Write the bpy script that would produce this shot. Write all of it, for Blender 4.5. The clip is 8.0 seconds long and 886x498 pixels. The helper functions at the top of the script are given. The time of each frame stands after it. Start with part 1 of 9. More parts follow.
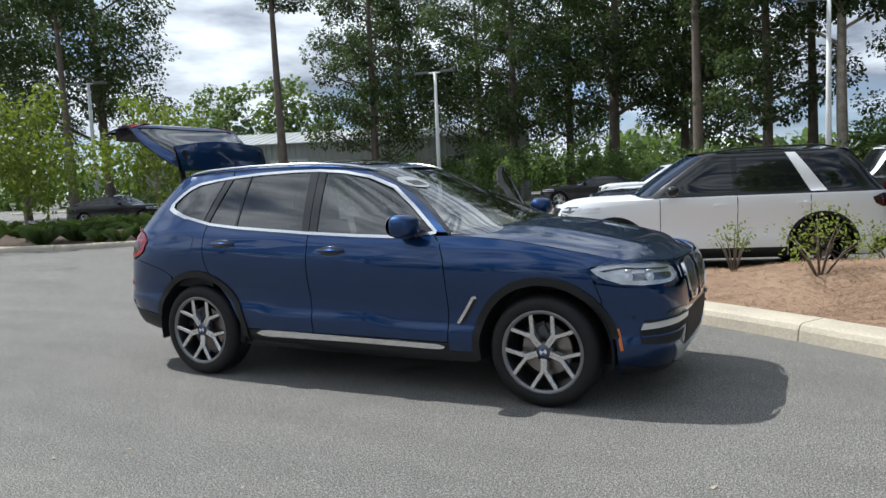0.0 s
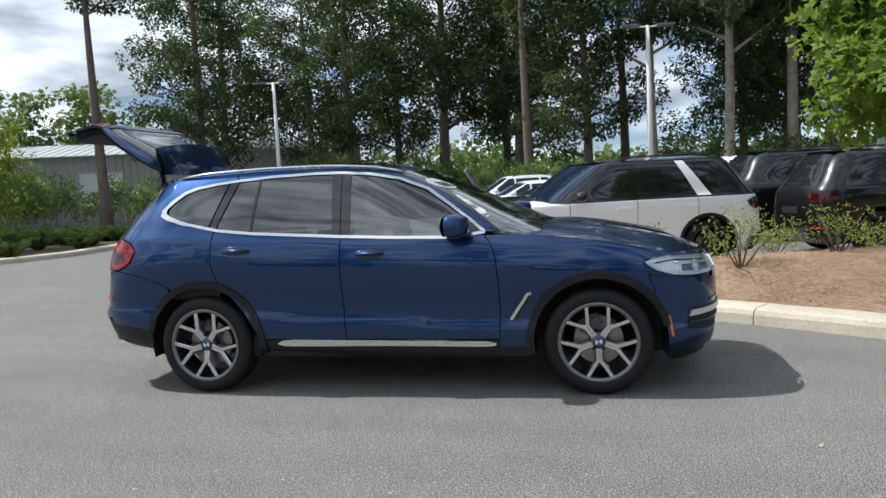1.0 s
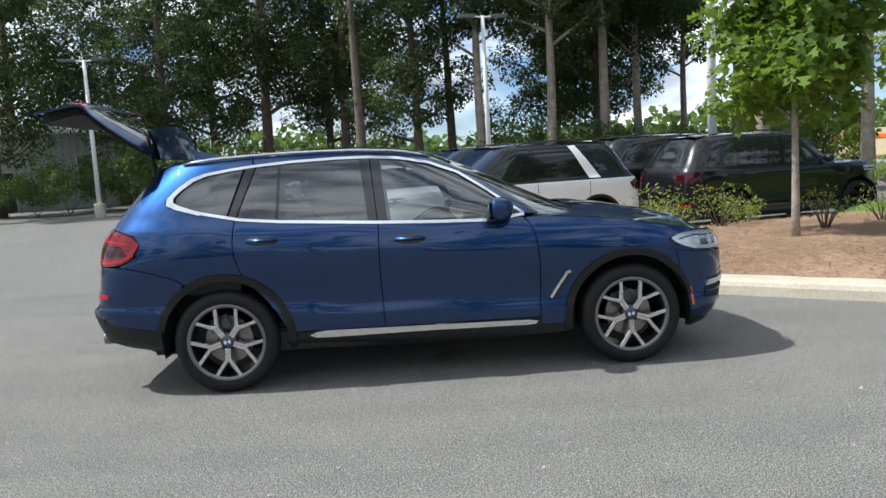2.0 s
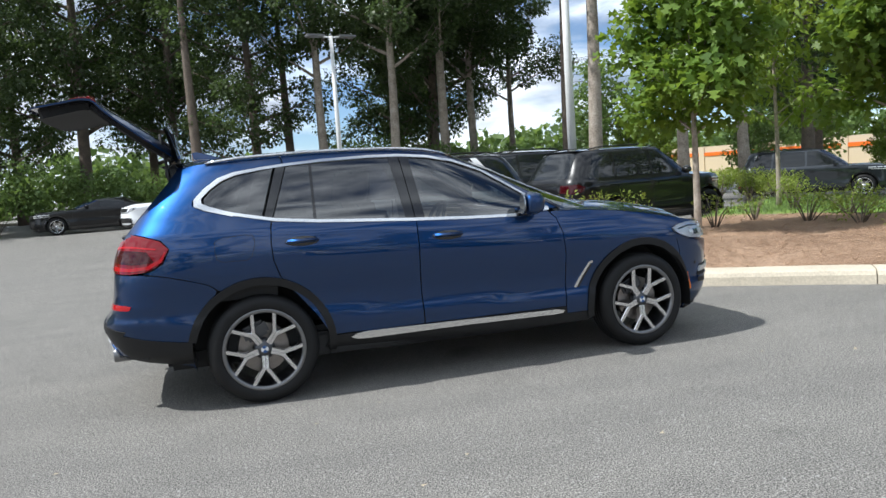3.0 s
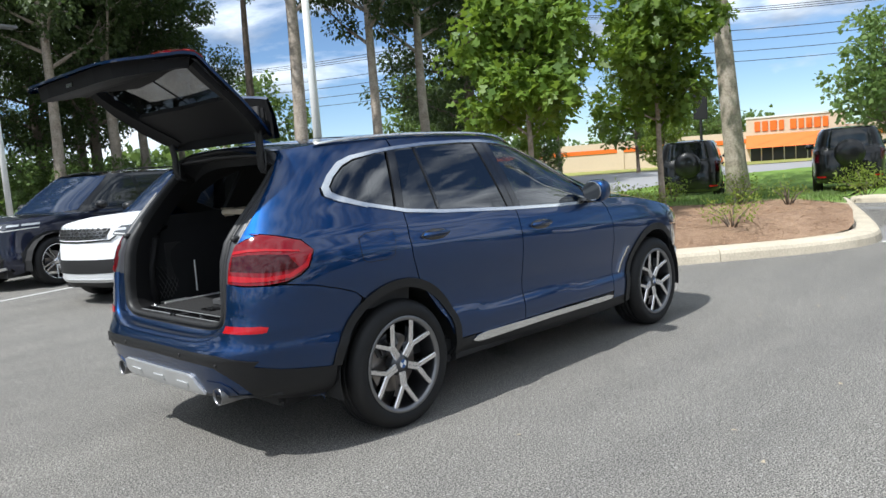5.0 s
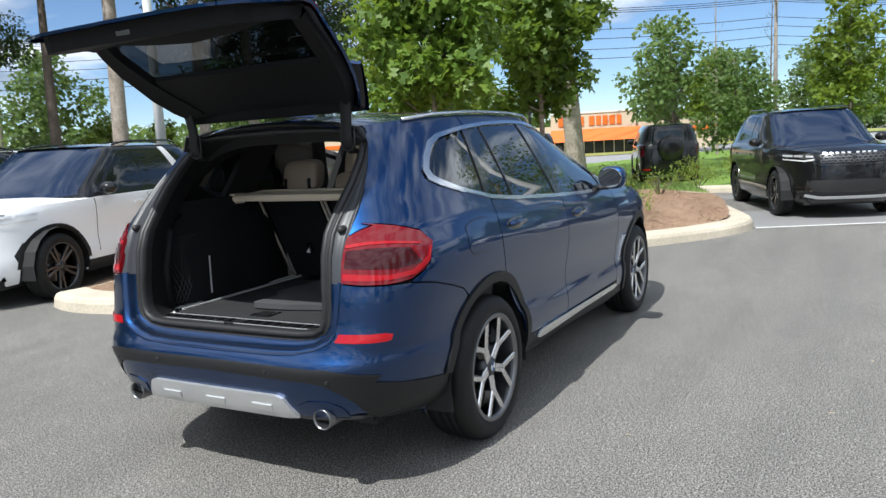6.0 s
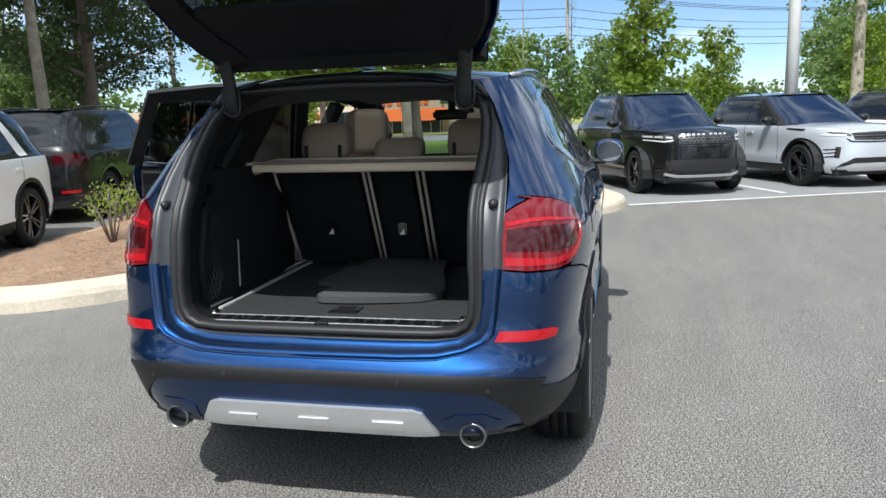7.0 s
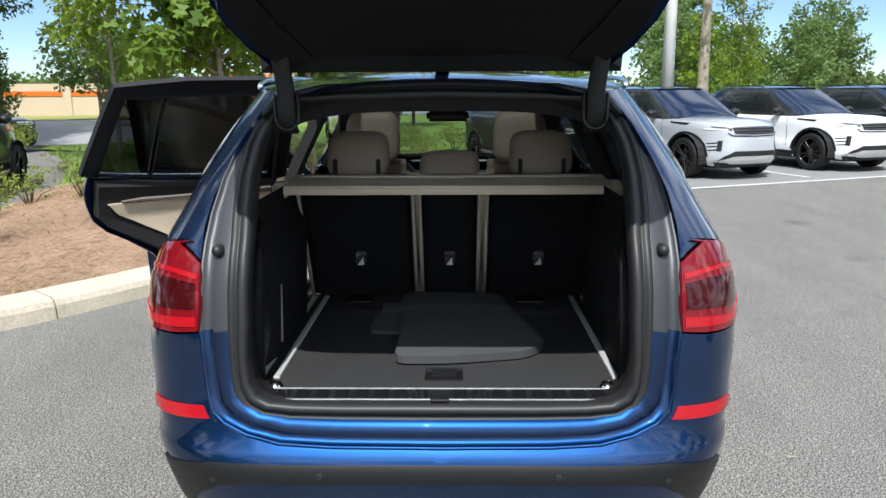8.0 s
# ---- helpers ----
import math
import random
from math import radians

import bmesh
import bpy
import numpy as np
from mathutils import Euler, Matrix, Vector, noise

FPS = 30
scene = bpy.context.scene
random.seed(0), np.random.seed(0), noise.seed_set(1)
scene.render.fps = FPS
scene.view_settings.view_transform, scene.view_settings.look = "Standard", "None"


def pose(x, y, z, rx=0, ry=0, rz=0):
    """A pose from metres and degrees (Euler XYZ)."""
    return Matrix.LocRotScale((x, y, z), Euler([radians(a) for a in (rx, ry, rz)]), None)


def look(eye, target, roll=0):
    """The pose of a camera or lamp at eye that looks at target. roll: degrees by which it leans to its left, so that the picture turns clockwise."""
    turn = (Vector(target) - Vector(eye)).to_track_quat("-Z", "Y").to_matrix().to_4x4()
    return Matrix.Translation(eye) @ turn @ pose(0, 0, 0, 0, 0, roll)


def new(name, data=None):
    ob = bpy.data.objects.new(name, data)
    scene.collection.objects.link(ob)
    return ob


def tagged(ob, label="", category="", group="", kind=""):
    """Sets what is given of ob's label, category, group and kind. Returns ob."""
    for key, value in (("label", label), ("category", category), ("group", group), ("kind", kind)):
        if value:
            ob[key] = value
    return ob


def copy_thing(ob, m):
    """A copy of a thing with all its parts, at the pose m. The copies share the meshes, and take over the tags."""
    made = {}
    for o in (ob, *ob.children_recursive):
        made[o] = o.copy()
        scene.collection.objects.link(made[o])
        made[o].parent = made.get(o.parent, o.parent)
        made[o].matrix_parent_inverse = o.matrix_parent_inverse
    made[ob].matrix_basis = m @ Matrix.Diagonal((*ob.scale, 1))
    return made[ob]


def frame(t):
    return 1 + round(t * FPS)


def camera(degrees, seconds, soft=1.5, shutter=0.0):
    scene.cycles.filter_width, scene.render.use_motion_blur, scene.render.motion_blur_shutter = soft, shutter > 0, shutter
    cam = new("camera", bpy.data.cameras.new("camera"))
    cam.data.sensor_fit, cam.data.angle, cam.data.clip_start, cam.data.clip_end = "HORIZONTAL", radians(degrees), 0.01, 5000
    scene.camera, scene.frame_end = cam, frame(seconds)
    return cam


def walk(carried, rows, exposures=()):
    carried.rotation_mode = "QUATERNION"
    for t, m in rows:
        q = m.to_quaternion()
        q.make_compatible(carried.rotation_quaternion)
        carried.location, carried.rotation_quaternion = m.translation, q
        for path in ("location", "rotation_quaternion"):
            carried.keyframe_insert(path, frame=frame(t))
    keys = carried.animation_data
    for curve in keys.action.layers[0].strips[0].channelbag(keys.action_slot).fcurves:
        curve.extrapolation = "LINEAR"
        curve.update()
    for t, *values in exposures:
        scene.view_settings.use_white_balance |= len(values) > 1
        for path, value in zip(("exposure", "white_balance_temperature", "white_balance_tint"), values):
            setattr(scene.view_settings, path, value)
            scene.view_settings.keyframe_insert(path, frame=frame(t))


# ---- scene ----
cam = camera(61.1, 8.0)
PATH = [
    (0, (4.396, -5.358, 1.474), (3.512, -3.573, 1.291), -2.5),
    (0.5, (3.669, -5.744, 1.458), (3.018, -3.861, 1.285), -2.7),
    (1, (2.881, -5.941, 1.456), (2.476, -3.99, 1.287), -2.9),
    (1.5, (2.084, -6.102, 1.443), (1.933, -4.114, 1.275), -3.1),
    (1.7, (1.739, -6.106, 1.555), (1.696, -4.12, 1.321), -3.2),
    (2.8, (-0.014, -6.007, 1.421), (0.494, -4.084, 1.212), -3.8),
    (3, (-0.312, -5.908, 1.436), (0.29, -4.011, 1.235), -3.9),
    (3.5, (-1.055, -5.637, 1.456), (-0.229, -3.828, 1.245), -4.0),
    (4, (-1.722, -5.17, 1.47), (-0.683, -3.475, 1.257), -4.0),
    (4.5, (-2.32, -4.616, 1.469), (-1.08, -3.061, 1.255), -4.1),
    (5, (-2.744, -3.948, 1.446), (-1.319, -2.562, 1.223), -4.3),
    (5.2, (-2.889, -3.685, 1.463), (-1.396, -2.372, 1.237), -4.3),
    (6.3, (-3.37, -2.005, 1.492), (-1.565, -1.199, 1.185), -2.8),
    (6.5, (-3.385, -1.705, 1.451), (-1.541, -1.001, 1.13), -2.6),
    (7, (-3.303, -1.02, 1.465), (-1.385, -0.578, 1.108), -1.8),
    (7.5, (-3.08, -0.44, 1.523), (-1.131, -0.231, 1.126), -0.9),
    (8, (-2.848, -0.047, 1.594), (-0.892, -0.012, 1.18), -0.3),
]
walk(cam, [(t, look(eye, target, roll)) for t, eye, target, roll in PATH], [(0, 0.07, 6100, 8), (1.5, 0.20, 6100, 8), (3.0, 0.37, 6100, 8), (5.0, 0.38, 6150, 8), (6.5, 0.40, 6150, 8), (8.0, 0.49, 6150, 8)])

# ---- light ----
SUN_DIR = Vector((0.68, -0.05, -1.0)).normalized()      # the way the sunlight travels
world = bpy.data.worlds.new("sky")
scene.world = world
world.use_nodes = True
wn, wl = world.node_tree.nodes, world.node_tree.links
wn.clear()
w_out = wn.new("ShaderNodeOutputWorld")
w_bg = wn.new("ShaderNodeBackground")
w_sky = wn.new("ShaderNodeTexSky")
w_sky.sky_type = "NISHITA"
w_sky.sun_disc = False
w_sky.sun_elevation = math.asin(-SUN_DIR.z)
w_sky.sun_rotation = math.atan2(-SUN_DIR.x, -SUN_DIR.y)
w_sky.dust_density = 0.0
w_sky.altitude = 2500
w_sky.ozone_density = 3.5
w_tc = wn.new("ShaderNodeTexCoord")
w_map = wn.new("ShaderNodeMapping")
w_map.inputs["Scale"].default_value = (1.0, 1.0, 3.2)
w_map.inputs["Location"].default_value = (0.35, 0.9, 0.0)
w_noise = wn.new("ShaderNodeTexNoise")
w_noise.inputs["Scale"].default_value = 3.1
w_noise.inputs["Detail"].default_value = 9.0
w_noise.inputs["Roughness"].default_value = 0.56
w_noise.inputs["Distortion"].default_value = 0.25
w_ramp = wn.new("ShaderNodeValToRGB")
w_ramp.color_ramp.elements[0].position, w_ramp.color_ramp.elements[0].color = 0.50, (0, 0, 0, 1)
w_ramp.color_ramp.elements[1].position, w_ramp.color_ramp.elements[1].color = 0.64, (1, 1, 1, 1)
w_shade = wn.new("ShaderNodeTexNoise")
w_shade.inputs["Scale"].default_value = 6.0
w_shade.inputs["Detail"].default_value = 6.0
w_cloud = wn.new("ShaderNodeValToRGB")
w_cloud.color_ramp.elements[0].position, w_cloud.color_ramp.elements[0].color = 0.35, (3.0, 3.4, 4.1, 1)
w_cloud.color_ramp.elements[1].position, w_cloud.color_ramp.elements[1].color = 0.62, (11.2, 11.7, 12.3, 1)
w_mix = wn.new("ShaderNodeMixRGB")
wl.new(w_tc.outputs["Generated"], w_map.inputs["Vector"])
wl.new(w_map.outputs["Vector"], w_noise.inputs["Vector"])
wl.new(w_map.outputs["Vector"], w_shade.inputs["Vector"])
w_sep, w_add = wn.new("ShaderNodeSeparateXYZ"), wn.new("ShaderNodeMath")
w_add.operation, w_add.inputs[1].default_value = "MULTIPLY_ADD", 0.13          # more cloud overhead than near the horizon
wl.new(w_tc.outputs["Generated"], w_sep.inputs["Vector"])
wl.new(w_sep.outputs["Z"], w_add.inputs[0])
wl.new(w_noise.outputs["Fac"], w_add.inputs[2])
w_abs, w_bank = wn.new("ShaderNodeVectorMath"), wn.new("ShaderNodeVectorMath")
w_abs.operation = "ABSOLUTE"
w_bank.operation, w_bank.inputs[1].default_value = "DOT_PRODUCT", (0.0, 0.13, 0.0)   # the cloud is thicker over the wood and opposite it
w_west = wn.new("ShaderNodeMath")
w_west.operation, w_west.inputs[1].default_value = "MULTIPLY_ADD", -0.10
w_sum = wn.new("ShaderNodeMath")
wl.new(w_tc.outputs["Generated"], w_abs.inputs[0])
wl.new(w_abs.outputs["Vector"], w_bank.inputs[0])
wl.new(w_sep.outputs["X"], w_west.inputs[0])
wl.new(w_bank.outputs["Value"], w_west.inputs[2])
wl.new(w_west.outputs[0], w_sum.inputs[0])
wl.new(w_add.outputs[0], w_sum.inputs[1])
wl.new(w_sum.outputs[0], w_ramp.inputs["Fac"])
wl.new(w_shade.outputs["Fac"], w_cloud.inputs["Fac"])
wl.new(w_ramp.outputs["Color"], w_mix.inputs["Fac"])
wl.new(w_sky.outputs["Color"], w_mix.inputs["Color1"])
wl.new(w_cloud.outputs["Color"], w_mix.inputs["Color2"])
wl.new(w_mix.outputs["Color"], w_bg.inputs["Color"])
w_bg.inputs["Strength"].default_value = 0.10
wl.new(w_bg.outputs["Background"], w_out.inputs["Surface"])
sun_data = bpy.data.lights.new("sun", "SUN")
sun_data.energy, sun_data.angle, sun_data.color = 4.4, radians(0.6), (1.0, 0.965, 0.91)
sun = new("sun", sun_data)
sun.matrix_world = look((0, 0, 30), Vector((0, 0, 30)) + SUN_DIR)


# ---- materials ----
def material(name, colour, rough=0.6, metal=0.0, vary=0.0, scale=8.0, fine=60.0, bump=0.0, coat=0.0, colour2=None,
             spec=0.5, rnd=0.0, sheen=0.0, bump_scale=None, alpha_noise=None):
    """A surface with colour variation at two scales, optional relief, coat and variation from piece to piece."""
    m = bpy.data.materials.new(name)
    m.use_nodes = True
    n, l = m.node_tree.nodes, m.node_tree.links
    b = n["Principled BSDF"]
    b.inputs["Roughness"].default_value = rough
    b.inputs["Metallic"].default_value = metal
    b.inputs["Specular IOR Level"].default_value = spec
    b.inputs["Coat Weight"].default_value = coat
    b.inputs["Coat Roughness"].default_value = 0.03
    b.inputs["Sheen Weight"].default_value = sheen
    c1 = (*colour, 1)
    c2 = (*(colour2 or [min(1, c * (1 - 0.55 * vary)) for c in colour]), 1)
    b.inputs["Base Color"].default_value = c1
    if vary or colour2 or bump or rnd:
        tc = n.new("ShaderNodeTexCoord")
        big, small = n.new("ShaderNodeTexNoise"), n.new("ShaderNodeTexNoise")
        big.inputs["Scale"].default_value, big.inputs["Detail"].default_value = scale, 5
        small.inputs["Scale"].default_value, small.inputs["Detail"].default_value = fine, 4
        l.new(tc.outputs["Object"], big.inputs["Vector"])
        l.new(tc.outputs["Object"], small.inputs["Vector"])
        add = n.new("ShaderNodeMath")
        add.operation = "ADD"
        half = n.new("ShaderNodeMath")
        half.operation = "MULTIPLY_ADD"
        l.new(big.outputs["Fac"], add.inputs[0])
        l.new(small.outputs["Fac"], add.inputs[1])
        l.new(add.outputs[0], half.inputs[0])
        half.inputs[1].default_value, half.inputs[2].default_value = 1.6, -1.1
        half.use_clamp = True
        mix = n.new("ShaderNodeMixRGB")
        mix.inputs["Color1"].default_value, mix.inputs["Color2"].default_value = c1, c2
        l.new(half.outputs[0], mix.inputs["Fac"])
        top = mix.outputs["Color"]
        if rnd:
            info, hsv = n.new("ShaderNodeObjectInfo"), n.new("ShaderNodeHueSaturation")
            mr = n.new("ShaderNodeMapRange")
            mr.inputs["To Min"].default_value, mr.inputs["To Max"].default_value = 1 - rnd, 1 + rnd
            l.new(info.outputs["Random"], mr.inputs["Value"])
            l.new(mr.outputs["Result"], hsv.inputs["Value"])
            l.new(top, hsv.inputs["Color"])
            top = hsv.outputs["Color"]
        l.new(top, b.inputs["Base Color"])
        if bump:
            bp = n.new("ShaderNodeBump")
            bp.inputs["Strength"].default_value, bp.inputs["Distance"].default_value = 0.6, bump
            if bump_scale:
                third = n.new("ShaderNodeTexNoise")
                third.inputs["Scale"].default_value, third.inputs["Detail"].default_value = bump_scale, 3
                l.new(tc.outputs["Object"], third.inputs["Vector"])
                l.new(third.outputs["Fac"], bp.inputs["Height"])
            else:
                l.new(small.outputs["Fac"], bp.inputs["Height"])
            l.new(bp.outputs["Normal"], b.inputs["Normal"])
    return m


def tinted_glass(name, tint, reflect=1.0, straight=0.15):
    """Thin pane: tinted see-through with Fresnel gloss."""
    m = bpy.data.materials.new(name)
    m.use_nodes = True
    n, l = m.node_tree.nodes, m.node_tree.links
    n.clear()
    out, mix = n.new("ShaderNodeOutputMaterial"), n.new("ShaderNodeMixShader")
    tr, gl, fr = n.new("ShaderNodeBsdfTransparent"), n.new("ShaderNodeBsdfGlossy"), n.new("ShaderNodeLayerWeight")
    power, scale_ = n.new("ShaderNodeMath"), n.new("ShaderNodeMath")
    power.operation, power.inputs[1].default_value = "POWER", 4.5
    scale_.operation, scale_.inputs[1].default_value, scale_.inputs[2].default_value = "MULTIPLY_ADD", 1.0 - straight, straight
    tr.inputs["Color"].default_value = (*tint, 1)
    gl.inputs["Roughness"].default_value = 0.02
    gl.inputs["Color"].default_value = (reflect, reflect, reflect, 1)
    l.new(fr.outputs["Facing"], power.inputs[0])
    l.new(power.outputs[0], scale_.inputs[0])
    l.new(scale_.outputs[0], mix.inputs["Fac"])
    l.new(tr.outputs["BSDF"], mix.inputs[1])
    l.new(gl.outputs["BSDF"], mix.inputs[2])
    l.new(mix.outputs["Shader"], out.inputs["Surface"])
    return m


def asphalt_material():
    m = bpy.data.materials.new("asphalt")
    m.use_nodes = True
    n, l = m.node_tree.nodes, m.node_tree.links
    b = n["Principled BSDF"]
    b.inputs["Roughness"].default_value = 0.82
    b.inputs["Specular IOR Level"].default_value = 0.35
    tc = n.new("ShaderNodeTexCoord")

    def noise_tex(scale, detail, rough=0.55):
        t = n.new("ShaderNodeTexNoise")
        t.inputs["Scale"].default_value, t.inputs["Detail"].default_value, t.inputs["Roughness"].default_value = scale, detail, rough
        l.new(tc.outputs["Object"], t.inputs["Vector"])
        return t
    patches, mid, grain = noise_tex(0.35, 4), noise_tex(3.0, 6, 0.65), noise_tex(135.0, 2, 0.6)
    stones = n.new("ShaderNodeTexVoronoi")
    stones.inputs["Scale"].default_value = 85.0
    l.new(tc.outputs["Object"], stones.inputs["Vector"])
    base = n.new("ShaderNodeValToRGB")
    base.color_ramp.elements[0].position, base.color_ramp.elements[0].color = 0.25, (0.128, 0.125, 0.118, 1)
    base.color_ramp.elements[1].position, base.color_ramp.elements[1].color = 0.75, (0.178, 0.172, 0.162, 1)
    mixf = n.new("ShaderNodeMixRGB")
    mixf.inputs["Fac"].default_value = 0.5
    l.new(patches.outputs["Fac"], mixf.inputs["Color1"])
    l.new(mid.outputs["Fac"], mixf.inputs["Color2"])
    l.new(mixf.outputs["Color"], base.inputs["Fac"])
    speck = n.new("ShaderNodeValToRGB")
    speck.color_ramp.elements[0].position, speck.color_ramp.elements[0].color = 0.38, (0.14, 0.14, 0.14, 1)
    speck.color_ramp.elements[1].position, speck.color_ramp.elements[1].color = 0.61, (2.35, 2.32, 2.25, 1)
    l.new(grain.outputs["Fac"], speck.inputs["Fac"])
    mul = n.new("ShaderNodeMixRGB")
    mul.blend_type, mul.inputs["Fac"].default_value = "MULTIPLY", 1.0
    l.new(base.outputs["Color"], mul.inputs["Color1"])
    l.new(speck.outputs["Color"], mul.inputs["Color2"])
    # clusters of coarse aggregate, worn bare
    coarse, c_ramp, c_mul = noise_tex(62.0, 3, 0.7), n.new("ShaderNodeValToRGB"), n.new("ShaderNodeMixRGB")
    c_ramp.color_ramp.elements[0].position, c_ramp.color_ramp.elements[0].color = 0.36, (0.62, 0.62, 0.63, 1)
    c_ramp.color_ramp.elements[1].position, c_ramp.color_ramp.elements[1].color = 0.64, (1.38, 1.37, 1.36, 1)
    c_mul.blend_type, c_mul.inputs["Fac"].default_value = "MULTIPLY", 1.0
    l.new(coarse.outputs["Fac"], c_ramp.inputs["Fac"])
    l.new(mul.outputs["Color"], c_mul.inputs["Color1"])
    l.new(c_ramp.outputs["Color"], c_mul.inputs["Color2"])
    mul = c_mul
    # pale single stones
    rare = n.new("ShaderNodeValToRGB")
    rare.color_ramp.elements[0].position, rare.color_ramp.elements[0].color = 0.86, (0, 0, 0, 1)
    rare.color_ramp.elements[1].position, rare.color_ramp.elements[1].color = 0.95, (1, 1, 1, 1)
    l.new(stones.outputs["Color"], rare.inputs["Fac"])
    pale = n.new("ShaderNodeMixRGB")
    pale.inputs["Color2"].default_value = (0.40, 0.39, 0.37, 1)
    sc = n.new("ShaderNodeMath")
    sc.operation, sc.inputs[1].default_value = "MULTIPLY", 0.8
    l.new(rare.outputs["Color"], sc.inputs[0])
    l.new(sc.outputs[0], pale.inputs["Fac"])
    l.new(mul.outputs["Color"], pale.inputs["Color1"])
    # oil spots and worn, darker smears
    spots, smear = noise_tex(0.9, 2, 0.4), n.new("ShaderNodeTexNoise")
    stretch = n.new("ShaderNodeMapping")
    stretch.inputs["Rotation"].default_value = (0, 0, 0.45)
    stretch.inputs["Scale"].default_value = (0.35, 2.2, 1)
    l.new(tc.outputs["Object"], stretch.inputs["Vector"])
    l.new(stretch.outputs["Vector"], smear.inputs["Vector"])
    smear.inputs["Scale"].default_value, smear.inputs["Detail"].default_value = 1.1, 5
    s_ramp, m_ramp = n.new("ShaderNodeValToRGB"), n.new("ShaderNodeValToRGB")
    s_ramp.color_ramp.elements[0].position, s_ramp.color_ramp.elements[0].color = 0.70, (1, 1, 1, 1)
    s_ramp.color_ramp.elements[1].position, s_ramp.color_ramp.elements[1].color = 0.76, (0.66, 0.66, 0.66, 1)
    m_ramp.color_ramp.elements[0].position, m_ramp.color_ramp.elements[0].color = 0.35, (0.90, 0.90, 0.91, 1)
    m_ramp.color_ramp.elements[1].position, m_ramp.color_ramp.elements[1].color = 0.60, (1.03, 1.03, 1.03, 1)
    l.new(spots.outputs["Fac"], s_ramp.inputs["Fac"])
    l.new(smear.outputs["Fac"], m_ramp.inputs["Fac"])
    top = pale.outputs["Color"]
    for r_ in (s_ramp, m_ramp):
        mm = n.new("ShaderNodeMixRGB")
        mm.blend_type, mm.inputs["Fac"].default_value = "MULTIPLY", 1.0
        l.new(top, mm.inputs["Color1"])
        l.new(r_.outputs["Color"], mm.inputs["Color2"])
        top = mm.outputs["Color"]
    l.new(top, b.inputs["Base Color"])
    bp = n.new("ShaderNodeBump")
    bp.inputs["Strength"].default_value, bp.inputs["Distance"].default_value = 0.9, 0.010
    l.new(grain.outputs["Fac"], bp.inputs["Height"])
    l.new(bp.outputs["Normal"], b.inputs["Normal"])
    return m


ASPHALT = asphalt_material()
CONCRETE = material("concrete", (0.61, 0.54, 0.425), 0.85, vary=0.55, scale=2.5, fine=40, bump=0.003)
MULCH = material("pine_straw", (0.38, 0.26, 0.175), 0.95, colour2=(0.19, 0.115, 0.07), scale=1.3, fine=34, bump=0.012, bump_scale=80)
STRAW = material("straw_needles", (0.50, 0.34, 0.22), 0.9, colour2=(0.27, 0.16, 0.095), scale=2, fine=9)
LAWN = material("lawn", (0.19, 0.30, 0.045), 0.9, colour2=(0.10, 0.18, 0.025), scale=0.8, fine=25, bump=0.03, bump_scale=60)
SOIL = material("dark_mulch", (0.10, 0.065, 0.045), 0.95, vary=0.6, scale=3, fine=30, bump=0.02)
PAINT_LINE = material("road_paint", (0.72, 0.72, 0.70), 0.8, colour2=(0.45, 0.45, 0.44), scale=5, fine=50)
BARK = material("bark", (0.21, 0.165, 0.13), 0.95, colour2=(0.10, 0.08, 0.065), scale=3, fine=22, bump=0.03)
BARK_PALE = material("pale_bark", (0.44, 0.38, 0.32), 0.92, colour2=(0.19, 0.155, 0.12), scale=3, fine=18, bump=0.012)
POLE_GREY = material("painted_pole", (0.78, 0.78, 0.76), 0.6, vary=0.25, scale=2, fine=20)
WOOD_POLE = material("weathered_pole", (0.30, 0.26, 0.22), 0.9, vary=0.4, scale=4, fine=30)


def leaf_material(name, a, b_, through_col, scale=6.0):
    """Leaves: diffuse, some gloss and light passing through."""
    m = bpy.data.materials.new(name)
    m.use_nodes = True
    n, l = m.node_tree.nodes, m.node_tree.links
    n.clear()
    out = n.new("ShaderNodeOutputMaterial")
    p, tr, mix = n.new("ShaderNodeBsdfPrincipled"), n.new("ShaderNodeBsdfTranslucent"), n.new("ShaderNodeMixShader")
    p.inputs["Roughness"].default_value = 0.5
    p.inputs["Specular IOR Level"].default_value = 0.35
    geo, ramp = n.new("ShaderNodeNewGeometry"), n.new("ShaderNodeMixRGB")
    info = n.new("ShaderNodeObjectInfo")
    ramp.inputs["Color1"].default_value, ramp.inputs["Color2"].default_value = (*a, 1), (*b_, 1)
    l.new(geo.outputs["Random Per Island"], ramp.inputs["Fac"])
    hsv, mr = n.new("ShaderNodeHueSaturation"), n.new("ShaderNodeMapRange")
    mr.inputs["To Min"].default_value, mr.inputs["To Max"].default_value = 0.8, 1.2
    l.new(info.outputs["Random"], mr.inputs["Value"])
    l.new(mr.outputs["Result"], hsv.inputs["Value"])
    l.new(ramp.outputs["Color"], hsv.inputs["Color"])
    l.new(hsv.outputs["Color"], p.inputs["Base Color"])
    tr.inputs["Color"].default_value = (*through_col, 1)
    mix.inputs["Fac"].default_value = 0.38
    l.new(p.outputs["BSDF"], mix.inputs[1])
    l.new(tr.outputs["BSDF"], mix.inputs[2])
    l.new(mix.outputs["Shader"], out.inputs["Surface"])
    return m


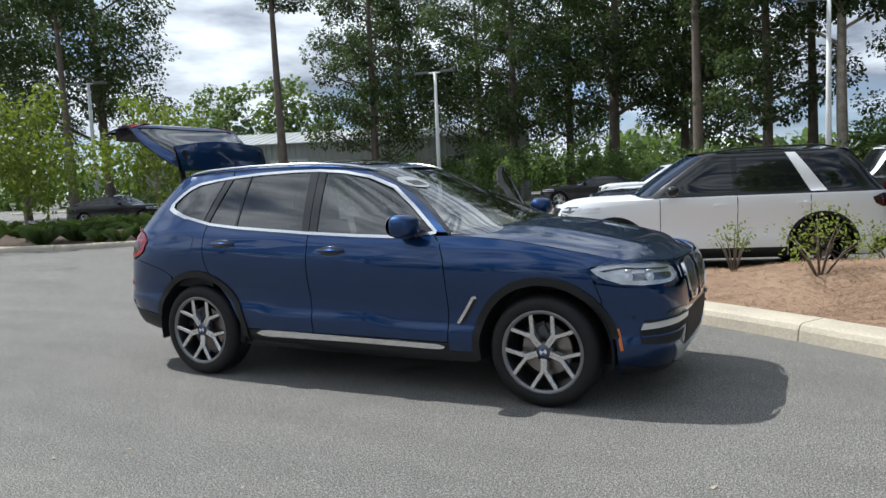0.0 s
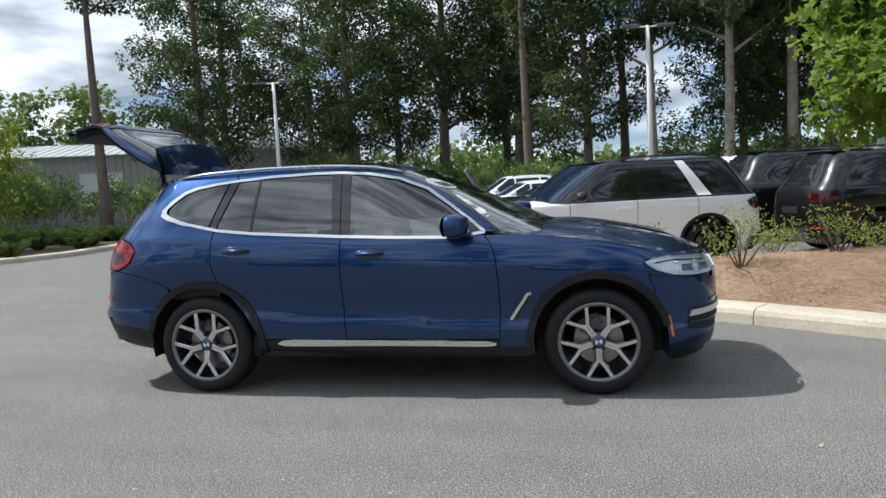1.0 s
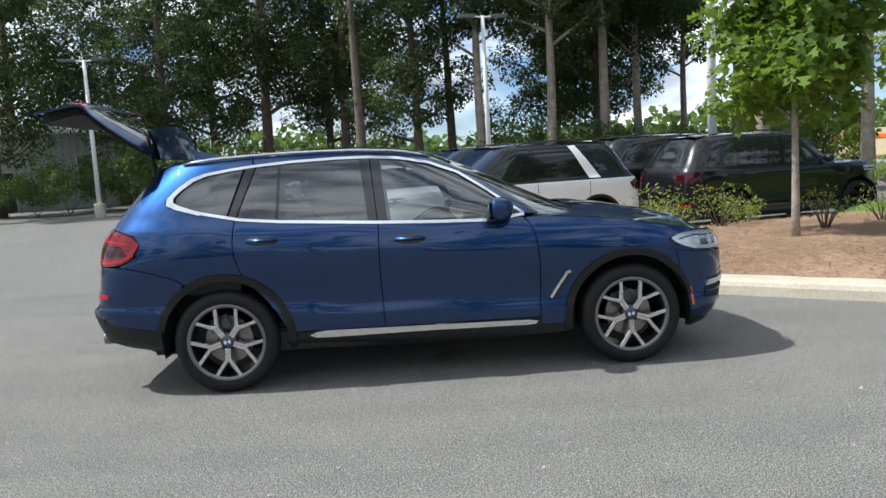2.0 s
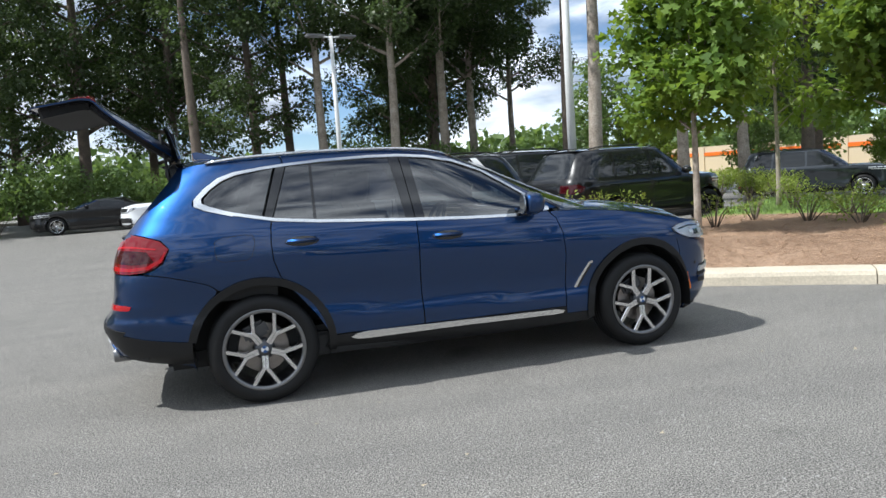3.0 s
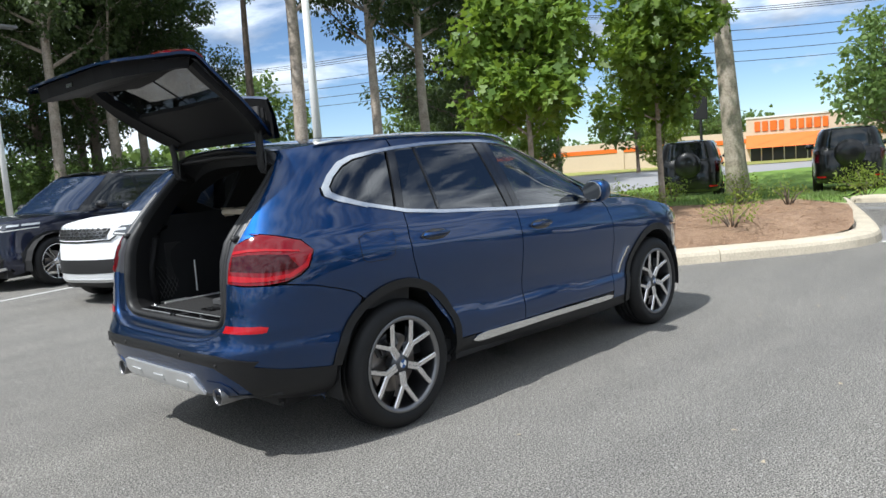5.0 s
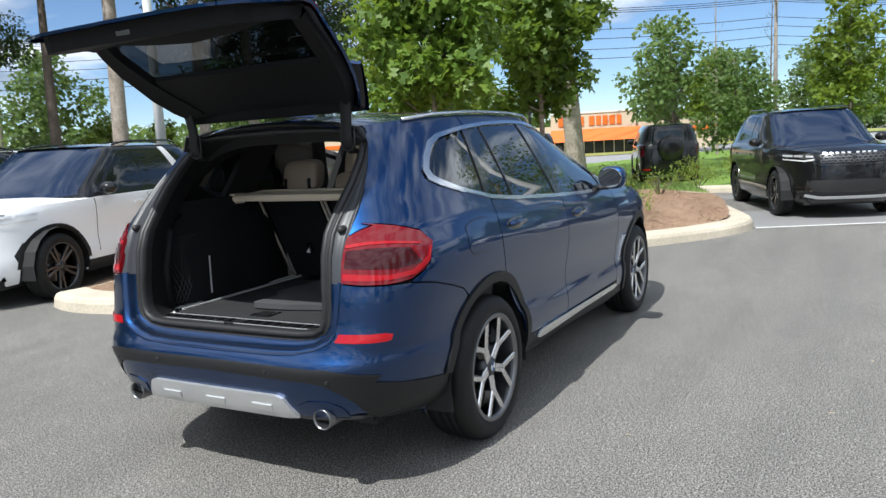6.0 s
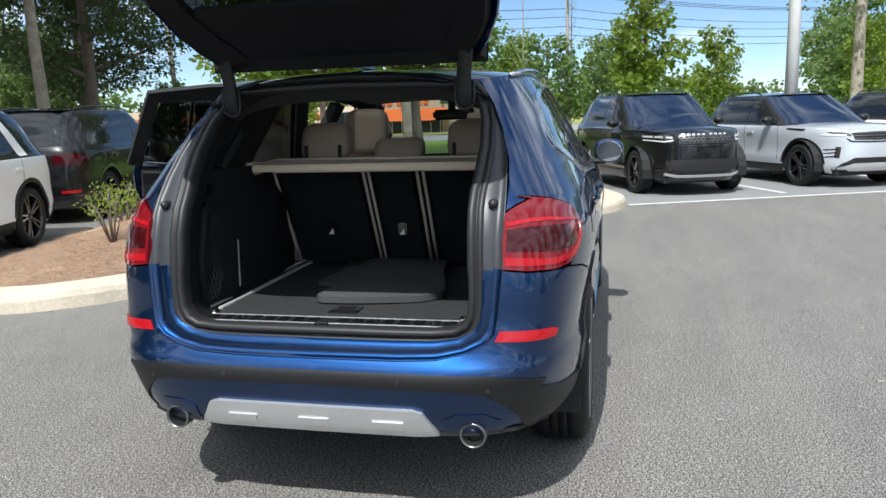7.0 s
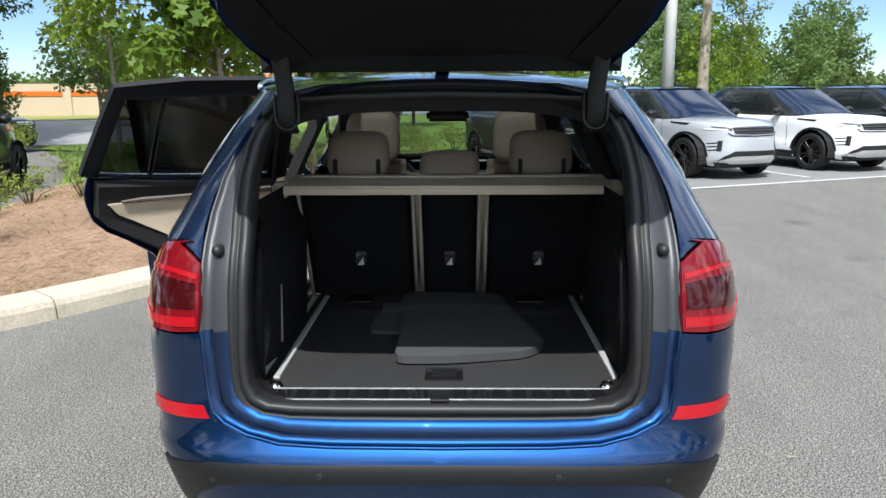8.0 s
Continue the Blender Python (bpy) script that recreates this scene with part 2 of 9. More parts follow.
LEAF_DARK = leaf_material("oak_leaves", (0.033, 0.056, 0.022), (0.080, 0.110, 0.042), (0.10, 0.155, 0.038))
LEAF_BRIGHT = leaf_material("sycamore_leaves", (0.068, 0.130, 0.020), (0.155, 0.235, 0.040), (0.30, 0.43, 0.05))
LEAF_LIME = leaf_material("young_leaves", (0.10, 0.165, 0.018), (0.19, 0.26, 0.035), (0.27, 0.34, 0.035))
LEAF_MID = leaf_material("park_leaves", (0.075, 0.13, 0.04), (0.135, 0.20, 0.06), (0.22, 0.32, 0.07))
LEAF_SHRUB = leaf_material("shrub_leaves", (0.14, 0.21, 0.03), (0.26, 0.30, 0.06), (0.32, 0.40, 0.06))
LEAF_GRASS = leaf_material("grass_blades", (0.09, 0.14, 0.045), (0.17, 0.22, 0.08), (0.2, 0.3, 0.05))


# ---- mesh helpers ----
def curve(points, smooth=True):
    """A monotone cubic through (a, b) points, as a function of a."""
    xs = np.array([p[0] for p in points], float)
    ys = np.array([p[1] for p in points], float)
    d = np.diff(ys) / np.diff(xs)
    m = np.zeros(len(xs))
    m[0], m[-1] = d[0], d[-1]
    for i in range(1, len(xs) - 1):
        m[i] = 0 if d[i - 1] * d[i] <= 0 else 2 * d[i - 1] * d[i] / (d[i - 1] + d[i])
    if not smooth:
        return lambda v: float(np.interp(v, xs, ys))

    def f(v):
        if v <= xs[0]:
            return float(ys[0])
        if v >= xs[-1]:
            return float(ys[-1])
        i = int(np.searchsorted(xs, v) - 1)
        h = xs[i + 1] - xs[i]
        t = (v - xs[i]) / h
        return float((2 * t**3 - 3 * t**2 + 1) * ys[i] + (t**3 - 2 * t**2 + t) * h * m[i] + (-2 * t**3 + 3 * t**2) * ys[i + 1] + (t**3 - t**2) * h * m[i + 1])
    return f


def finish(name, bm, mat, smooth=False):
    me = bpy.data.meshes.new(name)
    bm.to_mesh(me)
    bm.free()
    me.materials.append(mat)
    if smooth:
        me.polygons.foreach_set("use_smooth", [True] * len(me.polygons))
    return new(name, me)


def part(name, bm, mat, parent=None, label="", smooth=False):
    """Links a bmesh as one mesh object under a thing or a part."""
    ob = finish(name, bm, mat, smooth)
    if parent is not None:
        ob.parent = parent
    return tagged(ob, label)


def thing(name, m, label, category, group="", kind=""):
    ob = new(name)
    ob.empty_display_size = 0.2
    ob.matrix_basis = m
    return tagged(ob, label, category, group, kind)


def from_data(name, verts, faces, mat, parent=None, label="", smooth=False):
    me = bpy.data.meshes.new(name)
    me.from_pydata(verts, [], faces)
    me.update()
    me.materials.append(mat)
    if smooth:
        me.polygons.foreach_set("use_smooth", [True] * len(me.polygons))
    ob = new(name, me)
    if parent is not None:
        ob.parent = parent
    return tagged(ob, label)


def box(bm, x0, x1, y0, y1, z0, z1, bevel=0.0, m=None, segments=2):
    before = set(bm.verts)
    r = bmesh.ops.create_cube(bm, size=1.0)
    vs = r["verts"]
    bmesh.ops.scale(bm, vec=(abs(x1 - x0), abs(y1 - y0), abs(z1 - z0)), verts=vs)
    bmesh.ops.translate(bm, vec=((x0 + x1) / 2, (y0 + y1) / 2, (z0 + z1) / 2), verts=vs)
    if bevel:
        edges = list({e for v in vs for e in v.link_edges})
        bmesh.ops.bevel(bm, geom=edges, offset=bevel, segments=segments, affect="EDGES", clamp_overlap=True)
    if m is not None:
        bmesh.ops.transform(bm, matrix=m, verts=[v for v in bm.verts if v not in before])
    return bm


def tube(bm, points, radii, sides=8, caps=True):
    """A tube along points with a radius at each."""
    rings = []
    pts = [Vector(p) for p in points]
    for i, p in enumerate(pts):
        d = (pts[min(i + 1, len(pts) - 1)] - pts[max(i - 1, 0)]).normalized()
        a = d.cross(Vector((0, 0, 1)) if abs(d.z) < 0.9 else Vector((1, 0, 0))).normalized()
        b = d.cross(a)
        r = radii[i] if hasattr(radii, "__len__") else radii
        rings.append([bm.verts.new(p + a * (r * math.cos(k * math.tau / sides)) + b * (r * math.sin(k * math.tau / sides))) for k in range(sides)])
    for r0, r1 in zip(rings, rings[1:]):
        for k in range(sides):
            bm.faces.new((r0[k], r0[(k + 1) % sides], r1[(k + 1) % sides], r1[k]))
    if caps:
        bm.faces.new(rings[0][::-1])
        bm.faces.new(rings[-1])
    return bm


def prism(bm, outline, z0, z1):
    """A closed outline of (x, y) pulled from z0 to z1."""
    lo = [bm.verts.new((x, y, z0)) for x, y in outline]
    hi = [bm.verts.new((x, y, z1)) for x, y in outline]
    n = len(outline)
    for i in range(n):
        bm.faces.new((lo[i], lo[(i + 1) % n], hi[(i + 1) % n], hi[i]))
    bm.faces.new(hi)
    bm.faces.new(lo[::-1])
    bmesh.ops.recalc_face_normals(bm, faces=bm.faces)
    return bm


def smoothstep(a, b, v):
    v = min(1.0, max(0.0, (v - a) / (b - a)))
    return v * v * (3 - 2 * v)


# ---- ground ----
def level(x, y):
    """Height of the paved ground, which dips a little beyond the lawn."""
    return -0.34 * smoothstep(12.0, 18.5, x) * smoothstep(-1.0, 4.0, y) * (1 - smoothstep(24, 29, x))


# near edge of the planting bed, then its street-side corner and the driveway edge, then back along the parked cars
BED_EDGE = [(1.52, 4.90), (1.42, 4.62), (1.38, 4.30), (1.44, 3.93), (1.58, 3.55), (1.85, 3.17), (2.25, 2.83), (2.70, 2.51), (3.44, 2.03), (4.20, 1.53), (5.06, 0.88), (5.87, 0.29),
            (6.57, -0.33), (7.18, -0.82), (7.70, -1.10), (8.15, -1.22), (8.60, -1.20), (9.20, -1.02), (10.27, -0.66), (12.0, -0.04), (13.6, 0.52), (15.3, 1.10)]
BED_BACK = [(1.90, 5.02), (2.80, 5.14), (4.07, 5.42), (5.23, 5.66), (6.04, 5.84), (8.0, 6.2), (11.0, 6.8)]


def offset_line(points, d):
    out = []
    for i, p in enumerate(points):
        a, b = Vector(points[max(i - 1, 0)]), Vector(points[min(i + 1, len(points) - 1)])
        t = (b - a).normalized()
        out.append((p[0] - t.y * d, p[1] + t.x * d))
    return out


def make_ground():
    bm = bmesh.new()
    xs = sorted(set([-420, -200, -100, -60, -40, -25, -15, -8, -4] + [round(-2 + 0.75 * i, 2) for i in range(48)] + [36, 40, 50, 70, 100, 200, 420]))
    ys = sorted(set([-420, -200, -100, -50, -25, -12] + [round(-8 + 0.75 * i, 2) for i in range(48)] + [30, 36, 45, 60, 100, 200, 420]))
    grid = [[bm.verts.new((x, y, level(x, y))) for y in ys] for x in xs]
    for i in range(len(xs) - 1):
        for j in range(len(ys) - 1):
            bm.faces.new((grid[i][j], grid[i + 1][j], grid[i + 1][j + 1], grid[i][j + 1]))
    return tagged(part("ground", bm, ASPHALT, smooth=True), "grey worn asphalt of a car park", "ground", kind="structure")


ground = make_ground()


def kerb_strip(name, line, width, height, inward, gaps=True, length=3.0):
    """A concrete kerb along a line, cast in lengths with joints between them; rounded road-side edge."""
    holder = thing(name, Matrix.Identity(4), "pale weathered concrete kerb round a planting bed", "kerb", kind="structure")
    pts = [Vector((p[0], p[1], 0)) for p in line]
    d = [0]
    for a, b in zip(pts, pts[1:]):
        d.append(d[-1] + (b - a).length)

    def at(s):
        i = min(max(int(np.searchsorted(d, s)) - 1, 0), len(pts) - 2)
        u = (s - d[i]) / max(1e-6, d[i + 1] - d[i])
        p = pts[i].lerp(pts[i + 1], u)
        t0 = (pts[i + 1] - pts[i]).normalized()
        tp = (pts[i] - pts[i - 1]).normalized() if i > 0 else t0
        tn = (pts[i + 2] - pts[i + 1]).normalized() if i + 2 < len(pts) else t0
        t = (tp.lerp(t0, 0.5).normalized().lerp(t0.lerp(tn, 0.5).normalized(), u)).normalized()
        return p, Vector((-t.y, t.x, 0)) * inward
    profile = [(0.0, -0.35), (0.0, 0.0), (0.012, height * 0.62), (0.035, height * 0.9), (0.075, height), (width - 0.02, height + 0.008), (width, height - 0.01), (width, -0.2)]
    s = 0.0
    while s < d[-1] - 0.05:
        e = min(s + length, d[-1])
        bm = bmesh.new()
        steps = max(2, int((e - s) / 0.25) + 1)
        rings = []
        for k in range(steps + 1):
            p, nrm = at(min(d[-1], s + 0.006 + (e - s - 0.012) * k / steps))
            g = level(p.x, p.y)
            rings.append([bm.verts.new(p + nrm * o + Vector((0, 0, g + h + 0.004 * noise.noise(p * 2.3)))) for o, h in profile])
        for r0, r1 in zip(rings, rings[1:]):
            for i in range(len(profile) - 1):
                bm.faces.new((r0[i], r0[i + 1], r1[i + 1], r1[i]))
        bm.faces.new(rings[0])
        bm.faces.new(rings[-1][::-1])
        bmesh.ops.recalc_face_normals(bm, faces=bm.faces)
        part("kerb_stone", bm, CONCRETE, holder, smooth=False)
        s = e
    return holder


kerb_strip("kerb_bed", BED_EDGE, 0.36, 0.15, 1, length=2.42)
kerb_strip("kerb_back", BED_BACK, 0.16, 0.12, -1)


def bed_height(x, y):
    """The planting bed swells behind its kerb."""
    d = (Vector((x, y)) - Vector((4.25, 1.58))).dot(Vector((0.625, 0.78)))
    back = 5.40 + 0.20 * (x - 4.07) - y
    return 0.13 + 0.25 * smoothstep(0.15, 1.5, d) * smoothstep(2.5, 4.7, x) * max(smoothstep(0.0, 1.5, back), smoothstep(7.5, 9.5, x)) + level(x, y) + 0.03 * noise.noise(Vector((x * 1.1, y * 1.1, 3)))


def inside(p, poly):
    c, n = False, len(poly)
    for i in range(n):
        (x0, y0), (x1, y1) = poly[i], poly[i - 1]
        if (y0 > p[1]) != (y1 > p[1]) and p[0] < (x1 - x0) * (p[1] - y0) / (y1 - y0) + x0:
            c = not c
    return c


def sheet(name, poly, height, step, mat, label, category):
    """A ground cover over an outline, on a fine grid, following a height."""
    bm = bmesh.new()
    bm.faces.new([bm.verts.new((x, y, 0)) for x, y in poly])
    x0, x1 = min(p[0] for p in poly), max(p[0] for p in poly)
    y0, y1 = min(p[1] for p in poly), max(p[1] for p in poly)
    for axis, lo, hi in ((0, x0, x1), (1, y0, y1)):
        v = lo + step
        while v < hi:
            co, no = [0, 0, 0], [0, 0, 0]
            co[axis], no[axis] = v, 1
            bmesh.ops.bisect_plane(bm, geom=bm.verts[:] + bm.edges[:] + bm.faces[:], plane_co=co, plane_no=no)
            v += step
    for v in bm.verts:
        v.co.z = height(v.co.x, v.co.y)
    bmesh.ops.recalc_face_normals(bm, faces=bm.faces)
    if bm.faces and sum(f.normal.z for f in bm.faces) < 0:
        bmesh.ops.reverse_faces(bm, faces=bm.faces)
    return tagged(part(name, bm, mat, smooth=True), label, category, kind="structure")


inner = offset_line(BED_EDGE, 0.34)
MULCH_POLY = inner[2:19] + [(11.0, 0.9), (9.8, 2.6), (8.9, 4.2), (8.3, 5.9)] + [(p[0], p[1] - 0.1) for p in BED_BACK[::-1][1:]]
sheet("mulch_bed", MULCH_POLY, bed_height, 0.35, MULCH, "brown pine straw mulch in a kerbed planting bed", "mulch")
LAWN_POLY = [inner[18], inner[19], inner[20], inner[21], (16.5, 1.6), (40, 5.9), (30.4, 9.0), (25.1, 12.3), (22.5, 14.5), (20.6, 10.6), (17.6, 10.4), (13.0, 8.6), (9.6, 6.4), (8.3, 5.9), (8.9, 4.2), (9.8, 2.6), (11.0, 0.9)]
sheet("lawn", LAWN_POLY, lambda x, y: bed_height(x, y) - 0.30 * smoothstep(11, 18, x) + 0.012, 0.8, LAWN, "sunlit mown green lawn beside the car park", "lawn")


def ribbon(name, a, b, width, mat, label, category, lift=0.006, height=level, step=1.0):
    """A straight painted stripe or strip on the ground."""
    a, b = Vector((*a, 0)), Vector((*b, 0))
    n = max(1, int((b - a).length / step))
    t = (b - a).normalized()
    side = Vector((-t.y, t.x, 0)) * width / 2
    bm = bmesh.new()
    prev = None
    for i in range(n + 1):
        p = a.lerp(b, i / n)
        q = [bm.verts.new(Vector((v.x, v.y, height(v.x, v.y) + lift))) for v in (p - side, p + side)]
        if prev:
            bm.faces.new((prev[0], prev[1], q[1], q[0]))
        prev = q
    bmesh.ops.recalc_face_normals(bm, faces=bm.faces)
    return tagged(part(name, bm, mat), label, category, kind="structure")


ROW = Vector((0.965, 0.26))          # the way the stalls run
for k in range(7):
    base = Vector((1.2, 8.05)) + Vector((-0.50, 3.05)) * k
    ribbon("parking_line", base - ROW * 0.9, base + ROW * 4.6, 0.1, PAINT_LINE, "white painted parking line on asphalt", "road marking")
BAY_ASPHALT = material("pale_bay_asphalt", (0.235, 0.232, 0.23), 0.9, vary=0.3, scale=0.9, fine=70, bump=0.003)
ribbon("parking_bays", (10.91, -0.22), (15.46, -11.47), 5.4, BAY_ASPHALT, "paler worn asphalt of the parking bays", "pavement", lift=0.002)
ribbon("parking_line", (8.35, -1.25), (12.9, -12.5), 0.11, PAINT_LINE, "white painted parking line on asphalt", "road marking")
for k in range(4):
    base = Vector((9.85, -3.75)) + Vector((1.10, -2.75)) * k
    ribbon("parking_line", base, base + Vector((4.6, 1.75)), 0.1, PAINT_LINE, "white painted parking line on asphalt", "road marking")


# ---- curved bodywork ----
class Shell:
    """A car body as a stack of rounded outlines, one for each height. A place on it is (q, z): q runs from the rear middle (negative)
    along the side to the front middle (positive)."""

    def __init__(self, middle, width, lean, rear, front, n_rear, n_front):
        self.m, self.w, self.lean, self.r, self.f, self.nr, self.nf = middle, width, lean, rear, front, n_rear, n_front

    def dims(self, front, z):
        return (self.f(z) - self.m, self.nf(z)) if front else (self.m - self.r(z), self.nr(z))

    def half_width(self, x, z):
        return self.w(z + self.lean * (x - 1.4))

    def place(self, q, z):
        front = q >= 0
        a, n = self.dims(front, z)
        k = 2 ** (-1 / n)
        s = abs(q)
        if s <= k:
            r = s
            t = (1 - r**n) ** (1 / n)
        else:
            t = max(0.0, 2 * k - s)
            r = (1 - t**n) ** (1 / n)
        x = self.m + (r if front else -r) * a
        return Vector((x, self.half_width(x, z) * t, z))

    def q_of(self, p):
        """From (x, z) on the side, or ("y", y, z) on the rear, or ("f", y, z) on the front."""
        if p[0] in ("y", "f"):
            y, z, front = abs(p[1]), p[2], p[0] == "f"
            a, n = self.dims(front, z)
            k, x = 2 ** (-1 / n), self.m + (a if front else -a)
            for _ in range(4):
                t = min(1.0, y / self.half_width(x, z))
                r = (1 - t**n) ** (1 / n)
                x = self.m + (r if front else -r) * a
            s = 2 * k - t if t < k else r
            return (s if front else -s), z
        x, z = p
        front = x >= self.m
        a, n = self.dims(front, z)
        k, r = 2 ** (-1 / n), min(1.0, abs(x - self.m) / a)
        s = r if r <= k else 2 * k - (1 - r**n) ** (1 / n)
        return (s if front else -s), z

    def normal(self, q, z):
        h = 0.004
        du = self.place(q + h, z) - self.place(q - h, z)
        dv = self.place(q, z + h) - self.place(q, z - h)
        n = du.cross(dv)
        if n.length < 1e-9:
            return Vector((0, 1, 0))
        n.normalize()
        return -n if n.y < 0 and abs(n.y) > 0.02 or (abs(n.y) <= 0.02 and n.x * (1 if q > 0 else -1) < 0) else n


def refine(poly, step):
    out = []
    for i, p in enumerate(poly):
        r = poly[(i + 1) % len(poly)]
        a, b = (p, r)
        if (p[0] in ("y", "f")) == (r[0] in ("y", "f")):
            va, vb = np.array(a[-2:], float), np.array(b[-2:], float)
            n = max(1, int(np.linalg.norm(vb - va) / step))
            for k in range(n):
                v = va + (vb - va) * k / n
                out.append((p[0], *v) if p[0] in ("y", "f") else tuple(v))
        else:
            out.append(p)
    return out


def panel(name, poly, mat, parent, shell, sides=(-1,), off=0.0, rim=0.014, grid=(0.035, 0.045), label="", close=False, step=0.04):
    """A piece of bodywork over an outline, bent onto the shell, with turned-in edges. One mesh, for one or both sides."""
    flat = [shell.q_of(p) for p in refine(poly, step)]
    keep = []
    for p in flat:
        if not keep or (abs(p[0] - keep[-1][0]) + abs(p[1] - keep[-1][1])) > 1e-5:
            keep.append(p)
    if abs(keep[0][0] - keep[-1][0]) + abs(keep[0][1] - keep[-1][1]) < 1e-5:
        keep.pop()
    bm = bmesh.new()
    bm.faces.new([bm.verts.new((q, 0, z)) for q, z in keep])
    for axis, lo, hi, st in ((0, min(k[0] for k in keep), max(k[0] for k in keep), grid[0]), (2, min(k[1] for k in keep), max(k[1] for k in keep), grid[1])):
        v = (math.floor(lo / st) + 1) * st
        while v < hi - 1e-4:
            co, no = [0, 0, 0], [0, 0, 0]
            co[axis], no[axis] = v, 1
            bmesh.ops.bisect_plane(bm, geom=bm.verts[:] + bm.edges[:] + bm.faces[:], plane_co=co, plane_no=no)
            v += st
    bm.verts.ensure_lookup_table()
    bm.verts.index_update()
    qz = [(v.co.x, v.co.z) for v in bm.verts]
    faces = [[v.index for v in f.verts] for f in bm.faces]
    border = [(e.verts[0].index, e.verts[1].index, tuple(e.link_faces[0].calc_center_median())) for e in bm.edges if len(e.link_faces) == 1]
    bm.free()
    base = [(shell.place(q, z), shell.normal(q, z)) for q, z in qz]
    verts, normals, polys = [], [], []
    for side in sides:
        first = len(verts)
        for p, n in base:
            o = p + n * off
            verts.append((o.x, o.y * side, o.z))
            normals.append((n.x, n.y * side, n.z))
        for f in faces:
            a, b, c = (Vector(verts[first + f[i]]) for i in (0, 1, 2))
            ref = Vector(normals[first + f[0]])
            nn = Vector((0, 0, 0))
            for i in range(len(f)):
                nn += Vector(verts[first + f[i]]).cross(Vector(verts[first + f[(i + 1) % len(f)]]))
            idx = [first + i for i in f]
            polys.append(idx if nn.dot(ref) > 0 else idx[::-1])
        if rim:
            for i, j, inside_ in border:
                (pi, ni), (pj, nj) = base[i], base[j]
                mid_in = pi + ni * (off - rim), pj + nj * (off - rim)
                k = len(verts)
                for p, n in ((pi + ni * off, ni), (pj + nj * off, nj), (mid_in[1], nj), (mid_in[0], ni)):
                    verts.append((p.x, p.y * side, p.z))
                e = (pj - pi).normalized()
                out_n = e.cross(ni)
                if out_n.dot((pi + pj) / 2 - shell.place(inside_[0], inside_[2])) < 0:
                    out_n = -out_n
                out_n = Vector((out_n.x, out_n.y * side, out_n.z))
                normals.extend([tuple(out_n)] * 4)
                quad = [Vector(verts[k + m_]) for m_ in range(4)]
                good = (quad[1] - quad[0]).cross(quad[2] - quad[1]).dot(out_n) > 0
                polys.append([k, k + 1, k + 2, k + 3] if good else [k + 3, k + 2, k + 1, k])
    me = bpy.data.meshes.new(name)
    me.from_pydata(verts, [], polys)
    me.update()
    me.materials.append(mat)
    me.polygons.foreach_set("use_smooth", [True] * len(me.polygons))
    me.normals_split_custom_set_from_vertices(normals)
    ob = new(name, me)
    ob.parent = parent
    return tagged(ob, label)


def arc(cx, cz, r, a0, a1, n=16):
    return [(cx + r * math.cos(radians(a0 + (a1 - a0) * i / n)), cz + r * math.sin(radians(a0 + (a1 - a0) * i / n))) for i in range(n + 1)]


def strip_outline(line, width):
    """The outline of a band of a given width along a line of (x, z)."""
    left, right = [], []
    for i, p in enumerate(line):
        a, b = line[max(i - 1, 0)], line[min(i + 1, len(line) - 1)]
        t = Vector((b[0] - a[0], b[1] - a[1])).normalized()
        left.append((p[0] - t.y * width / 2, p[1] + t.x * width / 2))
        right.append((p[0] + t.y * width / 2, p[1] - t.x * width / 2))
    return left + right[::-1]


def patch(name, fn, nu, nv, mat, parent, label="", thick=0.0, flip=False):
    """A smooth surface from a function of (u, v) in 0..1."""
    verts = [tuple(fn(i / nu, j / nv)) for i in range(nu + 1) for j in range(nv + 1)]
    faces = []
    for i in range(nu):
        for j in range(nv):
            a, b = i * (nv + 1) + j, (i + 1) * (nv + 1) + j
            f = (a, b, b + 1, a + 1)
            faces.append(f[::-1] if flip else f)
    ob = from_data(name, verts, faces, mat, parent, label, smooth=True)
    return ob


def lathe(bm, profile, centre, axis="y", steps=40, m=None):
    """A turned form: profile of (radius, along) round an axis through centre."""
    before = set(bm.verts)
    c = Vector(centre)
    rings = []
    for r, h in profile:
        ring = []
        for k in range(steps):
            a = k * math.tau / steps
            if axis == "y":
                ring.append(bm.verts.new(c + Vector((r * math.cos(a), h, r * math.sin(a)))))
            elif axis == "x":
                ring.append(bm.verts.new(c + Vector((h, r * math.cos(a), r * math.sin(a)))))
            else:
                ring.append(bm.verts.new(c + Vector((r * math.cos(a), r * math.sin(a), h))))
        rings.append(ring)
    for r0, r1 in zip(rings, rings[1:]):
        for k in range(steps):
            bm.faces.new((r0[k], r0[(k + 1) % steps], r1[(k + 1) % steps], r1[k]))
    fresh = [v for v in bm.verts if v not in before]
    if m is not None:
        bmesh.ops.transform(bm, matrix=m, verts=fresh)
    bmesh.ops.recalc_face_normals(bm, faces=list({f for v in fresh for f in v.link_faces}))
    return bm


